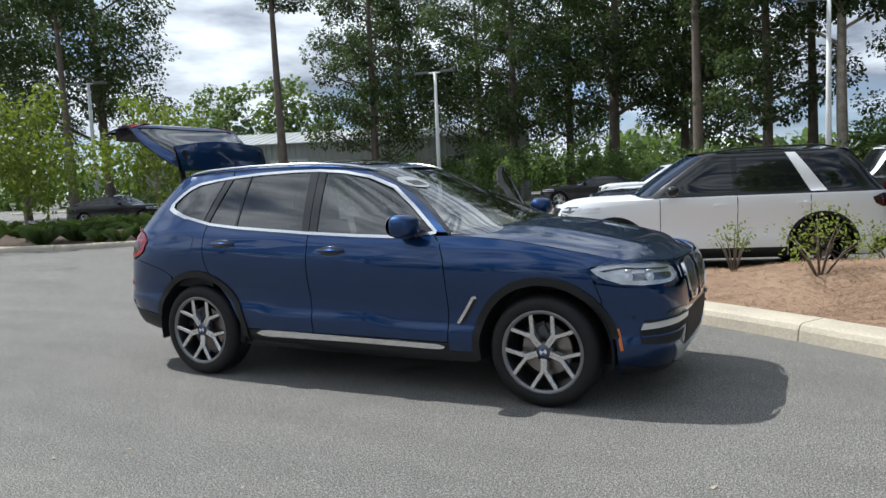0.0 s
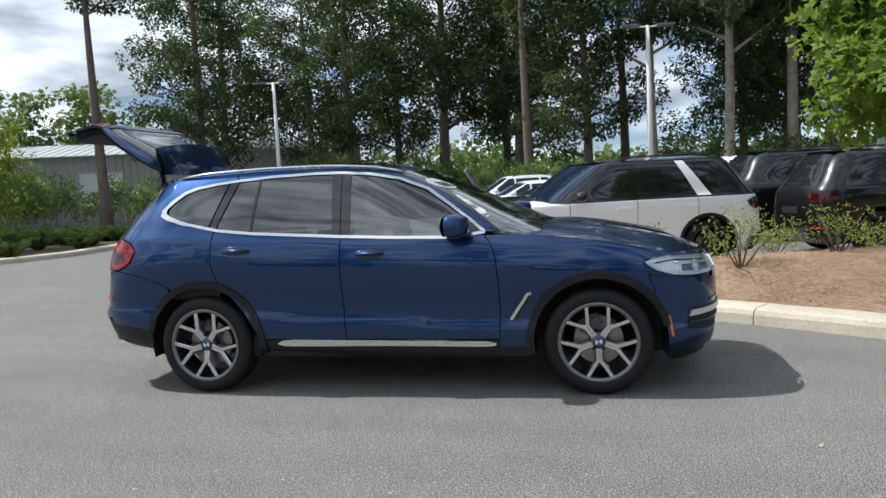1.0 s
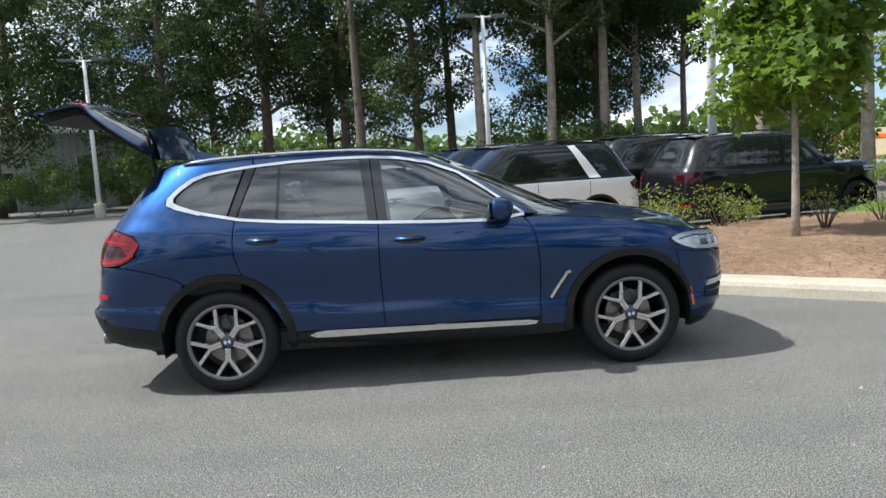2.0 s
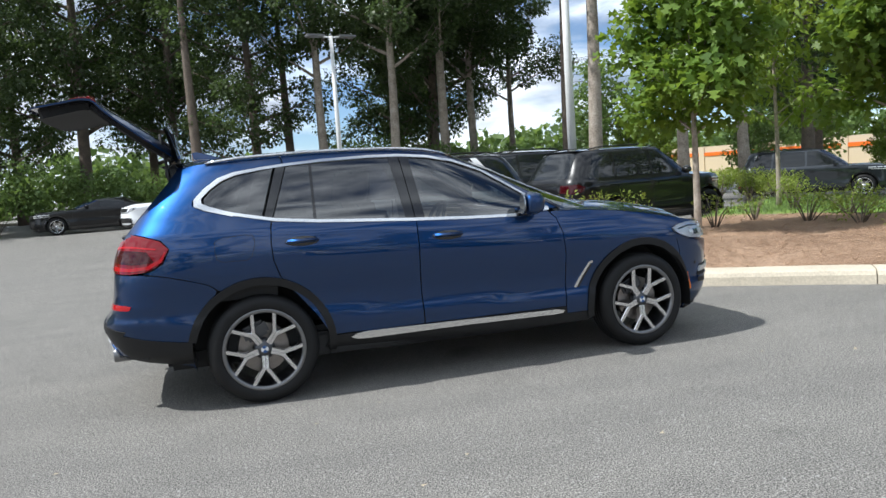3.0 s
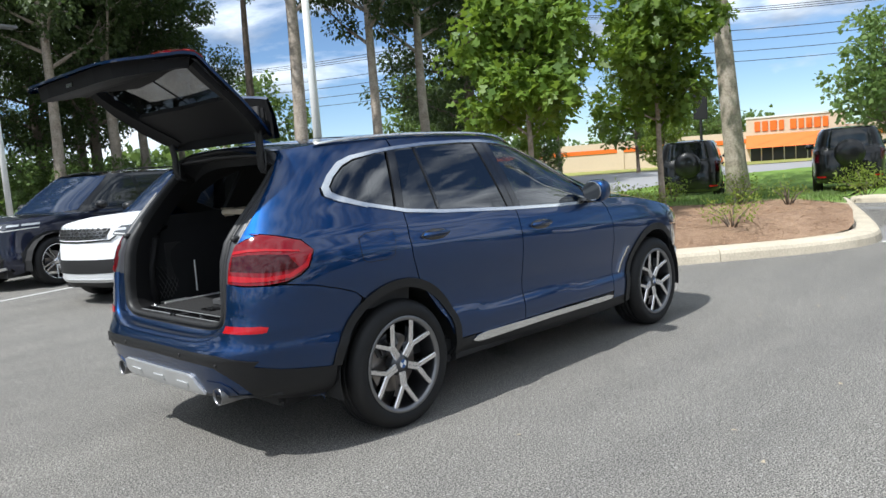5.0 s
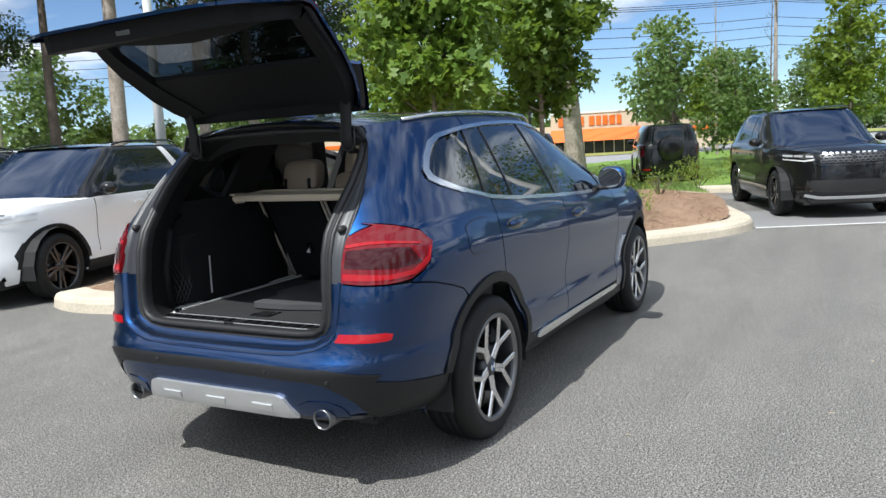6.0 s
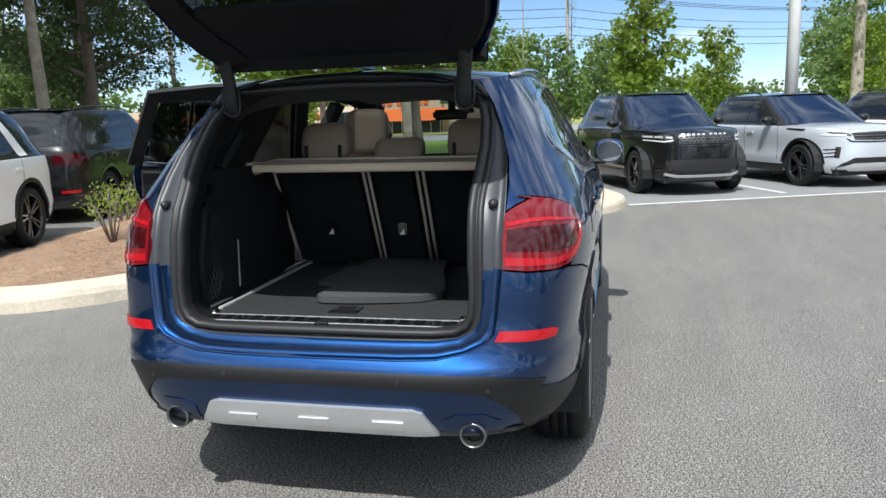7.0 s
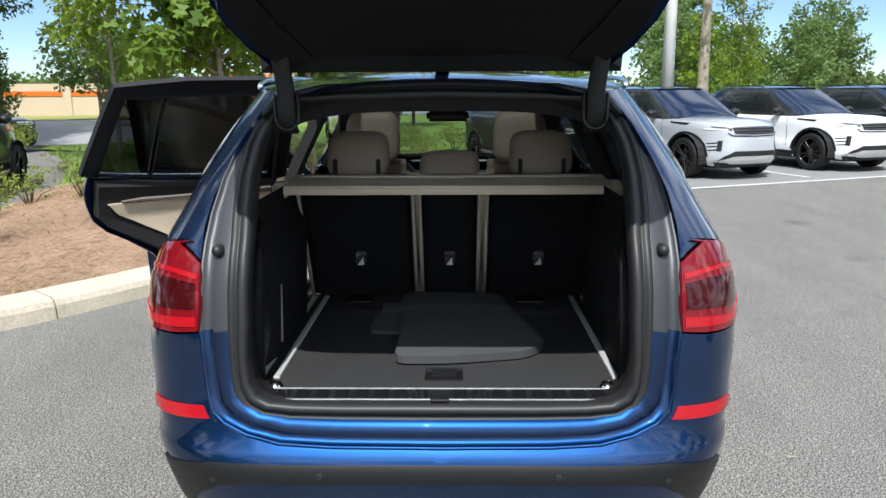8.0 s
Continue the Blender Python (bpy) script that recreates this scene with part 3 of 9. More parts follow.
# ---- car materials ----
def paint(name, colour, metal=0.35, rough=0.32, flake=True):
    m = material(name, colour, rough, metal, coat=1.0)
    m.node_tree.nodes["Principled BSDF"].inputs["Coat IOR"].default_value = 1.52
    n, l = m.node_tree.nodes, m.node_tree.links
    b = n["Principled BSDF"]
    if flake:
        tc, no, mixc = n.new("ShaderNodeTexCoord"), n.new("ShaderNodeTexNoise"), n.new("ShaderNodeMixRGB")
        no.inputs["Scale"].default_value = 900
        l.new(tc.outputs["Object"], no.inputs["Vector"])
        mixc.inputs["Color1"].default_value = (*[c * 0.75 for c in colour], 1)
        mixc.inputs["Color2"].default_value = (*[min(1, c * 1.35) for c in colour], 1)
        l.new(no.outputs["Fac"], mixc.inputs["Fac"])
        l.new(mixc.outputs["Color"], b.inputs["Base Color"])
    return m


BLUE = paint("blue_metallic_paint", (0.0055, 0.034, 0.118), 1.0, 0.41)
BLUE.node_tree.nodes["Principled BSDF"].inputs["Coat Roughness"].default_value = 0.008
CLADDING = material("black_textured_plastic", (0.009, 0.0093, 0.0105), 0.5, spec=0.4, bump=0.0008, fine=500, vary=0.2)
GLOSS_BLACK = material("gloss_black", (0.012, 0.012, 0.013), 0.12, coat=0.6)
RUBBER = material("tyre_rubber", (0.009, 0.009, 0.0095), 0.6, spec=0.35, vary=0.4, scale=12, fine=140)
SEAL = material("rubber_seal", (0.017, 0.017, 0.018), 0.5)
MIRROR = material("mirror_glass", (0.36, 0.38, 0.40), 0.02, 1.0)
RAIL_METAL = material("bright_rail", (0.72, 0.72, 0.72), 0.35, 0.4, vary=0.1, fine=150)
CHROME = material("satin_chrome", (0.78, 0.79, 0.80), 0.16, 1.0, vary=0.05, fine=200)
SILVER = material("silver_trim", (0.72, 0.73, 0.74), 0.36, 0.75, vary=0.08, fine=90)
ALLOY = material("machined_alloy", (0.74, 0.74, 0.75), 0.16, 1.0, vary=0.06, fine=120)
SILVER_DARK = material("dull_silver_lip", (0.22, 0.22, 0.225), 0.3, 0.9)
ALLOY_DARK = material("grey_alloy", (0.10, 0.103, 0.11), 0.35, 0.8)
DISC_STEEL = material("brake_steel", (0.30, 0.27, 0.25), 0.38, 0.9, vary=0.3, scale=25, fine=100)
DARK = material("dark_trim", (0.011, 0.011, 0.012), 0.7, vary=0.2, fine=300)
FELT = material("black_carpet", (0.017, 0.0175, 0.019), 0.97, vary=0.35, scale=5, fine=220, bump=0.002, spec=0.1)
FELT_FLOOR = material("floor_carpet", (0.040, 0.040, 0.041), 0.97, vary=0.5, scale=5, fine=220, bump=0.002, spec=0.1)
FELT_GREY = material("grey_carpet_mat", (0.075, 0.076, 0.079), 0.95, vary=0.3, scale=4, fine=200, bump=0.002, spec=0.15)
FLANGE = material("grey_inner_paint", (0.042, 0.045, 0.052), 0.42, vary=0.15, fine=60)
LEATHER = material("beige_leather", (0.37, 0.29, 0.22), 0.5, vary=0.12, scale=6, fine=150, bump=0.001)
LEATHER_CREAM = material("cream_leather", (0.62, 0.52, 0.38), 0.5, vary=0.1, scale=6, fine=150, bump=0.001)
PIPING = material("beige_piping", (0.58, 0.52, 0.44), 0.7, vary=0.15, fine=100)
SHELF = material("beige_cover_fabric", (0.70, 0.60, 0.46), 0.85, vary=0.2, scale=4, fine=160, bump=0.001)
WOOD_TRIM = material("grey_wood_trim", (0.20, 0.17, 0.15), 0.35, vary=0.4, scale=14, fine=60)
RED_LENS = material("red_lens", (0.17, 0.004, 0.009), 0.08, coat=0.5, spec=0.3)
RED_DEEP = material("deep_red_lens", (0.042, 0.002, 0.004), 0.12, coat=0.5, spec=0.3)
RED_BRIGHT = material("bright_red_lens", (0.38, 0.006, 0.012), 0.15, coat=0.4, spec=0.3)
AMBER = material("amber_reflector", (0.75, 0.17, 0.01), 0.25, coat=0.5)
LAMP_INSIDE = material("lamp_reflector", (0.90, 0.91, 0.93), 0.30, 0.55, vary=0.5, scale=14, fine=60)
LAMP_SMOKE = material("smoked_lamp", (0.16, 0.165, 0.17), 0.15, 0.7, coat=0.8)
WHITE_PLASTIC = material("white_plastic", (0.75, 0.75, 0.74), 0.5)
BADGE_BLUE = material("badge_blue", (0.02, 0.09, 0.28), 0.3, coat=0.5)
SIDE_GLASS = tinted_glass("privacy_glass", (0.055, 0.063, 0.068), straight=0.14)
FRONT_GLASS = tinted_glass("side_glass", (0.22, 0.25, 0.25), straight=0.15)
ROOF_GLASS = tinted_glass("roof_glass_tint", (0.12, 0.13, 0.13))
GATE_TRIM = material("tailgate_trim", (0.010, 0.010, 0.011), 0.65, vary=0.2, fine=300, spec=0.2)
SCREEN_GLASS = tinted_glass("windscreen_glass", (0.62, 0.68, 0.67), straight=0.26)
LAMP_GLASS = tinted_glass("lamp_glass", (0.95, 0.96, 0.97), straight=0.05)

hero = thing("suv", Matrix.Identity(4), "dark blue metallic SUV with open tailgate on asphalt", "car")

BODY_WIDTH = curve([(0.22, 0.80), (0.27, 0.875), (0.31, 0.900), (0.38, 0.914), (0.46, 0.924), (0.50, 0.923), (0.56, 0.908), (0.62, 0.909), (0.75, 0.930), (0.83, 0.942), (0.90, 0.9455), (0.945, 0.944), (0.975, 0.940), (1.005, 0.931),
                    (1.06, 0.918), (1.10, 0.900), (1.14, 0.880), (1.22, 0.845), (1.32, 0.795), (1.42, 0.742), (1.52, 0.684), (1.60, 0.628), (1.66, 0.575)])
BODY_REAR = curve([(0.22, -0.74), (0.28, -0.85), (0.34, -0.915), (0.40, -0.958), (0.48, -0.985), (0.54, -0.998), (0.575, -1.004), (0.60, -0.997), (0.63, -0.977), (0.668, -0.949), (0.72, -0.930), (0.78, -0.918), (0.90, -0.908), (1.00, -0.898), (1.10, -0.870),
                   (1.20, -0.818), (1.33, -0.738), (1.50, -0.602), (1.60, -0.50), (1.66, -0.43)])
NOSE = curve([(0.16, 3.44), (0.24, 3.60), (0.36, 3.655), (0.50, 3.675), (0.67, 3.682), (0.80, 3.665), (0.88, 3.63), (0.93, 3.585), (0.98, 3.50), (1.05, 3.40), (1.14, 3.35)])
SCREEN = curve([(1.04, 2.70), (1.12, 2.55), (1.20, 2.39), (1.30, 2.18), (1.40, 1.97), (1.50, 1.75), (1.58, 1.57), (1.62, 1.47), (1.66, 1.36)])
N_REAR = curve([(0.3, 5.5), (0.55, 6.0), (0.66, 7.5), (0.72, 8.5), (0.82, 8.0), (1.0, 6.6), (1.12, 6.2), (1.3, 5.5), (1.6, 4.7)])
N_NOSE = curve([(0.2, 5.0), (0.45, 6.4), (0.7, 6.2), (0.9, 6.4), (1.1, 7.0)])
N_SCREEN = curve([(1.0, 10.0), (1.12, 8.0), (1.2, 5.6), (1.3, 4.4), (1.62, 3.4)])
LOW = Shell(0.9, BODY_WIDTH, 0.045, BODY_REAR, NOSE, N_REAR, N_NOSE)
TOP = Shell(0.9, BODY_WIDTH, 0.045, BODY_REAR, SCREEN, N_REAR, N_SCREEN)

AXLE_R, AXLE_F, HUB_Z, TYRE_R = 0.0, 2.864, 0.362, 0.364
BELT = [(2.125, 1.125), (1.90, 1.097), (1.50, 1.110), (1.08, 1.131), (0.43, 1.174), (0.145, 1.205), (-0.10, 1.258), (-0.29, 1.306), (-0.345, 1.335)]
DLO_TOP = [(-0.345, 1.335), (-0.335, 1.365), (-0.27, 1.425), (-0.18, 1.487), (-0.09, 1.520), (0.08, 1.545), (0.25, 1.562), (0.52, 1.579), (0.84, 1.586), (1.06, 1.582), (1.27, 1.563), (1.48, 1.520), (1.69, 1.437), (1.89, 1.300), (2.125, 1.125)]
belt_z = curve([(p[0], p[1]) for p in BELT[::-1]])
top_z = curve([(p[0], p[1]) for p in DLO_TOP[1:]])
ROOF_EDGE = curve([(-0.60, 1.555), (-0.45, 1.585), (-0.2, 1.608), (0.1, 1.622), (0.5, 1.632), (0.9, 1.628), (1.2, 1.610), (1.4, 1.585), (1.52, 1.560)])
HOOD_EDGE = curve([(2.10, 1.108), (2.30, 1.102), (2.60, 1.078), (2.85, 1.042), (3.10, 0.995), (3.30, 0.957), (3.45, 0.935), (3.60, 0.912), (3.70, 0.90)])
HOOD_LINE = [(2.16 + 0.09 * i, HOOD_EDGE(2.16 + 0.09 * i)) for i in range(16)]          # up to 3.51


def between(x0, x1, fn, n=10, d=0.0):
    return [(x0 + (x1 - x0) * i / n, fn(x0 + (x1 - x0) * i / n) + d) for i in range(n + 1)]


REAR_DOOR_EDGE = [(0.118, 1.204), (0.108, 1.14), (0.100, 1.06), (0.106, 0.95), (0.140, 0.84), (0.205, 0.745), (0.275, 0.66), (0.36, 0.55), (0.44, 0.405)]
B_LINE = [(1.098, 1.128), (1.094, 1.0), (1.092, 0.80), (1.098, 0.60), (1.105, 0.400)]
F_LINE = [(2.118, 1.108), (2.165, 1.05), (2.196, 0.95), (2.212, 0.80), (2.214, 0.60), (2.205, 0.392)]
GAP = 0.0035


def shifted(line, d):
    return [(x + d, z) for x, z in line]


# --- lower side panels ---
def side_panels(side, open_doors):
    s = (side,)
    arch_r = arc(AXLE_R, HUB_Z, 0.452, 62, 166, 20)
    quarter = shifted(REAR_DOOR_EDGE[:6], -GAP) + [(0.212 - GAP, 0.762)] + [p for p in arch_r if p[0] > -0.25] + [(-0.262, 0.792), (-0.31, 0.828), (-0.42, 0.866), (-0.56, 0.905), (-0.69, 0.928), (-0.62, 0.955), (-0.567, 0.99), (-0.524, 1.075), (-0.572, 1.132), (-0.68, 1.166), (-0.765, 1.184),
               ("y", 0.745, 1.174), ("y", 0.70, 1.155), ("y", 0.668, 1.135), ("y", 0.672, 1.22), ("y", 0.662, 1.30), ("y", 0.630, 1.40), ("y", 0.588, 1.49), ("y", 0.530, 1.575)]
    quarter += [(x, ROOF_EDGE(x)) for x in (-0.44, -0.30, -0.15, 0.0, 0.15, 0.235)] + [(0.235, top_z(0.235) + 0.012)]
    quarter += [(p[0], p[1] + 0.008) for p in DLO_TOP[::-1] if -0.28 < p[0] < 0.2] + [(-0.36, 1.368), (-0.368, 1.332), (-0.30, 1.294)] + [(p[0], p[1] - 0.010) for p in BELT[::-1] if -0.2 < p[0] < 0.12]
    panel("rear_quarter_panel", quarter, BLUE, hero, TOP, s)
    edge = REAR_DOOR_EDGE if not open_doors else [(0.118, 1.204), (0.112, 1.14), (0.122, 1.06), (0.150, 0.985), (0.205, 0.930), (0.30, 0.875), (0.40, 0.805), (0.465, 0.72), (0.50, 0.58), (0.52, 0.405)]
    rear_door = [(p[0] + GAP, p[1] - 0.010 if i == 0 else p[1]) for i, p in enumerate(edge)] + shifted(B_LINE[::-1][:-1], -GAP) + [(1.098 - GAP, 1.121)] + [(x, belt_z(x) - 0.010) for x in (0.9, 0.7, 0.5, 0.3)]
    front_door = shifted(B_LINE, GAP)[1:] + shifted(F_LINE[::-1], -GAP)[:-1] + [(2.112 - GAP, 1.108), (1.90, 1.087), (1.50, 1.100), (1.25, 1.113), (1.098 + GAP, 1.121)]
    rd = panel("rear_door", rear_door, BLUE, hero, LOW, s, label="blue open rear door" if open_doors else "")
    fd = panel("front_door", front_door, BLUE, hero, LOW, s, label="blue open front door" if open_doors else "")
    arch_f = arc(AXLE_F, HUB_Z, 0.458, 164, 38, 22)
    fender = [(p[0] + GAP, p[1]) for p in F_LINE[1:]] + [(2.215, 0.335), (2.405, 0.335)] + arch_f[1:] + [(3.235, 0.70), (3.20, 0.80), (3.165, 0.86), (3.155, 0.892), (3.20, 0.915), (3.28, HOOD_EDGE(3.28) - 0.012), (3.20, HOOD_EDGE(3.2) - GAP)]
    fender += [(p[0], p[1] - GAP) for p in HOOD_LINE[::-1] if p[0] < 3.15] + [(2.13, 1.100)]
    panel("front_fender", fender, BLUE, hero, LOW, s)
    # sill and wheel arch cladding
    sill = [(0.405, 0.31), (0.445, 0.395), (1.0, 0.392), (1.6, 0.388), (2.21, 0.384), (2.215, 0.33), (2.40, 0.33), (2.402, 0.262), (1.6, 0.238), (0.9, 0.238), (0.418, 0.262)]
    panel("sill", sill, CLADDING, hero, LOW, s, off=-0.004)
    strip = [(0.575, 0.373), (0.62, 0.395), (0.70, 0.402), (1.4, 0.392), (2.12, 0.380), (2.185, 0.366), (2.17, 0.346), (2.1, 0.342), (1.4, 0.352), (0.70, 0.352), (0.62, 0.356)]
    panel("sill_strip", strip, CHROME, hero, LOW, s, off=0.014, rim=0.02, label="bright metal sill strip")
    ring_r = arc(AXLE_R, HUB_Z, 0.482, -8, 167, 30) + arc(AXLE_R, HUB_Z, 0.432, 167, -8, 30)
    ring_f = arc(AXLE_F, HUB_Z, 0.482, 12, 190, 30) + arc(AXLE_F, HUB_Z, 0.430, 190, 12, 30)
    panel("wheel_arch_trim", ring_r, CLADDING, hero, LOW, s, off=0.010, rim=0.035, grid=(0.03, 0.05), step=0.1)
    panel("wheel_arch_trim", ring_f, CLADDING, hero, LOW, s, off=0.010, rim=0.035, grid=(0.03, 0.05), step=0.1)
    # rear bumper corner and tail lamp
    lamp = [(-0.530, 1.075), (-0.577, 1.125), (-0.68, 1.158), (-0.765, 1.176), ("y", 0.745, 1.166), ("y", 0.70, 1.146), ("y", 0.665, 1.125), ("y", 0.660, 1.04), ("y", 0.663, 0.947), ("y", 0.74, 0.937), (-0.78, 0.932), (-0.69, 0.940), (-0.62, 0.964), (-0.573, 0.998)]
    tl = panel("tail_lamp", lamp, RED_LENS, hero, LOW, s, off=0.006, rim=0.03, grid=(0.02, 0.025), label="red tail lamp lens")
    panel("lamp_band", [(-0.62, 1.000), (-0.74, 0.990), ("y", 0.745, 1.000), ("y", 0.672, 1.005), ("y", 0.672, 1.072), ("y", 0.745, 1.078), (-0.74, 1.075), (-0.66, 1.065)], RED_DEEP, tl, LOW, s, off=0.0085, rim=0.004, grid=(0.02, 0.025))
    panel("lamp_line", [("y", 0.668, 1.082), ("y", 0.668, 1.096), ("y", 0.745, 1.104), (-0.74, 1.102), (-0.60, 1.080), (-0.60, 1.072), (-0.74, 1.090), ("y", 0.745, 1.092)], RED_BRIGHT, tl, LOW, s, off=0.009, rim=0.004, grid=(0.02, 0.03))
    panel("lamp_line", [("y", 0.668, 0.958), ("y", 0.668, 0.985), ("y", 0.745, 0.978), (-0.77, 0.968), (-0.67, 0.975), (-0.58, 1.02), (-0.555, 1.060), (-0.548, 1.055), (-0.575, 1.00), (-0.66, 0.957), (-0.77, 0.948), ("y", 0.745, 0.952)], RED_BRIGHT, tl, LOW, s, off=0.009, rim=0.004, grid=(0.02, 0.03))
    panel("rear_reflector", [("y", 0.636, 0.708), ("y", 0.654, 0.742), ("y", 0.74, 0.740), ("y", 0.82, 0.736), (-0.815, 0.734), (-0.79, 0.728), (-0.80, 0.706), ("y", 0.82, 0.703), ("y", 0.74, 0.705)], RED_BRIGHT, hero, LOW, s, off=0.005, rim=0.012, grid=(0.02, 0.03))
    # glass line
    chrome_low = strip_outline([(p[0], p[1] - 0.001) for p in BELT[:-1]], 0.020)
    panel("window_trim", chrome_low, CHROME, hero, TOP, s, off=0.006, rim=0.012, grid=(0.03, 0.2), step=0.03) if not open_doors else None
    if open_doors:
        panel("window_trim", strip_outline([(p[0], p[1] - 0.001) for p in BELT[5:-1]], 0.020), CHROME, hero, TOP, s, off=0.006, rim=0.012, grid=(0.03, 0.2), step=0.03)
    top_line = [p for p in DLO_TOP[5:]]
    panel("window_trim", strip_outline(top_line, 0.018), CHROME, hero, TOP, s, off=0.006, rim=0.012, grid=(0.03, 0.2), step=0.03)
    corner = [(0.10, 1.538), (-0.08, 1.511), (-0.17, 1.478), (-0.255, 1.420), (-0.305, 1.372), (-0.305, 1.342), (-0.27, 1.322), (-0.12, 1.268), (-0.12, 1.245), (-0.29, 1.294), (-0.355, 1.325), (-0.352, 1.368), (-0.285, 1.434), (-0.19, 1.499), (-0.09, 1.531), (0.10, 1.556)]
    panel("window_trim", corner, CHROME, hero, TOP, s, off=0.007, rim=0.012, grid=(0.03, 0.03), step=0.02)
    quarter_glass = [(0.06, 1.228)] + [(x, belt_z(x) + 0.013) for x in (-0.05, -0.15, -0.25)] + [(-0.29, 1.345), (-0.29, 1.372), (-0.24, 1.422), (-0.16, 1.474), (-0.07, 1.506), (0.08, 1.533), (0.172, 1.545)]
    panel("quarter_window", quarter_glass, SIDE_GLASS, hero, TOP, s, off=-0.002, rim=0.004, grid=(0.04, 0.06))
    cpil = [(0.075, 1.224), (0.125, 1.214), (0.255, 1.552), (0.19, 1.546)]
    panel("c_pillar_trim", cpil, GLOSS_BLACK, hero, TOP, s, off=0.003)
    # door glass, parts of the doors
    rg = [(0.135, 1.218)] + [(x, belt_z(x) + 0.012) for x in (0.3, 0.5, 0.7, 0.9, 1.03)] + [(0.992, 1.573), (0.85, 1.576), (0.6, 1.572), (0.4, 1.562), (0.262, 1.551)]
    panel("window_pane", rg, SIDE_GLASS, rd, TOP, s, off=-0.004, rim=0.004, grid=(0.04, 0.06))
    panel("window_divider", strip_outline([(0.405, 1.185), (0.415, 1.40), (0.425, 1.562)], 0.020), GLOSS_BLACK, rd, TOP, s, off=0.002)
    panel("b_pillar_trim", [(1.032, 1.142), (1.092, 1.139), (1.058, 1.571), (0.985, 1.574)], GLOSS_BLACK, rd, TOP, s, off=0.003)
    fg = [(1.15, 1.138), (1.5, 1.122), (1.90, 1.108), (2.0, 1.113), (1.99, 1.205), (1.87, 1.296), (1.68, 1.425), (1.47, 1.507), (1.27, 1.551), (1.115, 1.567)]
    panel("window_pane", fg, FRONT_GLASS, fd, TOP, s, off=-0.004, rim=0.004, grid=(0.04, 0.06))
    panel("b_pillar_trim", [(1.098, 1.139), (1.165, 1.137), (1.13, 1.566), (1.064, 1.570)], GLOSS_BLACK, fd, TOP, s, off=0.003)
    panel("mirror_triangle", [(1.985, 1.110), (2.112, 1.122), (1.985, 1.212)], GLOSS_BLACK, fd, TOP, s, off=0.002)
    for door, x, z, ang in ((rd, 0.300, 1.052, 2), (fd, 1.310, 1.002, 2)):
        p, n_ = LOW.place(*LOW.q_of((x, z))), LOW.normal(*LOW.q_of((x, z)))
        bm = bmesh.new()
        bmesh.ops.create_uvsphere(bm, u_segments=24, v_segments=12, radius=1.0)
        bmesh.ops.scale(bm, vec=(0.112, 0.012, 0.036), verts=bm.verts)
        bmesh.ops.translate(bm, vec=(p.x, side * (p.y + 0.0005), p.z), verts=bm.verts)
        part("handle_recess", bm, GLOSS_BLACK, door, smooth=True)
        bm = bmesh.new()
        box(bm, -0.108, 0.108, -0.011, 0.011, -0.014, 0.014, 0.010, segments=3)
        for v in bm.verts:
            v.co.y += 0.012 * (1 - (v.co.x / 0.11) ** 2)
            v.co.z += 0.010 * (1 - (v.co.x / 0.11) ** 2) - 0.002
        bmesh.ops.transform(bm, matrix=Matrix.Translation((p.x, side * (p.y + 0.016), p.z + 0.006)) @ Matrix.Diagonal((1, side, 1, 1)), verts=bm.verts)
        bmesh.ops.recalc_face_normals(bm, faces=bm.faces)
        part("door_handle", bm, BLUE, door, smooth=True)
    # mirror
    bm = bmesh.new()
    bmesh.ops.create_uvsphere(bm, u_segments=28, v_segments=16, radius=1.0)
    for v in bm.verts:
        x, y, z = v.co
        v.co = Vector((math.copysign(abs(x) ** 0.8, x) * 0.110, math.copysign(abs(y) ** 0.75, y) * 0.100, math.copysign(abs(z) ** 0.7, z) * 0.080))
        if v.co.x < 0:
            v.co.x *= 0.45
        v.co.x -= v.co.y * side * 0.20
    bmesh.ops.translate(bm, vec=(1.925, side * 0.985, 1.178), verts=bm.verts)
    mir = part("door_mirror", bm, BLUE, fd, "blue mirror cap with black foot", smooth=True)
    bm = bmesh.new()
    box(bm, 1.86, 1.99, side * 0.84, side * 0.98, 1.095, 1.130, 0.015)
    part("mirror_foot", bm, GLOSS_BLACK, fd, smooth=True)
    bm = bmesh.new()
    lathe(bm, [(0.0, -0.004), (0.098, -0.004), (0.104, 0.0), (0.104, 0.004)], (0, 0, 0), "x", 28)
    bmesh.ops.scale(bm, vec=(1, 0.84, 0.68), verts=bm.verts)
    bmesh.ops.translate(bm, vec=(1.868, side * 0.985, 1.178), verts=bm.verts)
    for v in bm.verts:
        v.co.x -= (v.co.y * side - 0.985) * 0.20
    part("mirror_glass", bm, MIRROR, fd, smooth=False)
    # inner side of the doors
    for door, inner_poly, x0, x1 in ((rd, [(0.15, 1.185), (0.155, 1.02), (0.21, 0.955), (0.31, 0.895), (0.42, 0.825), (0.49, 0.73), (0.54, 0.44), (1.06, 0.44), (1.06, 1.115)], 0.16, 1.06),
                                     (fd, [(1.14, 1.11), (1.14, 0.44), (2.15, 0.44), (2.15, 0.9), (2.06, 1.085), (1.8, 1.085)], 1.14, 2.15)):
        panel("inner_panel", inner_poly, DARK, door, TOP, s, off=-0.075, rim=-0.06)
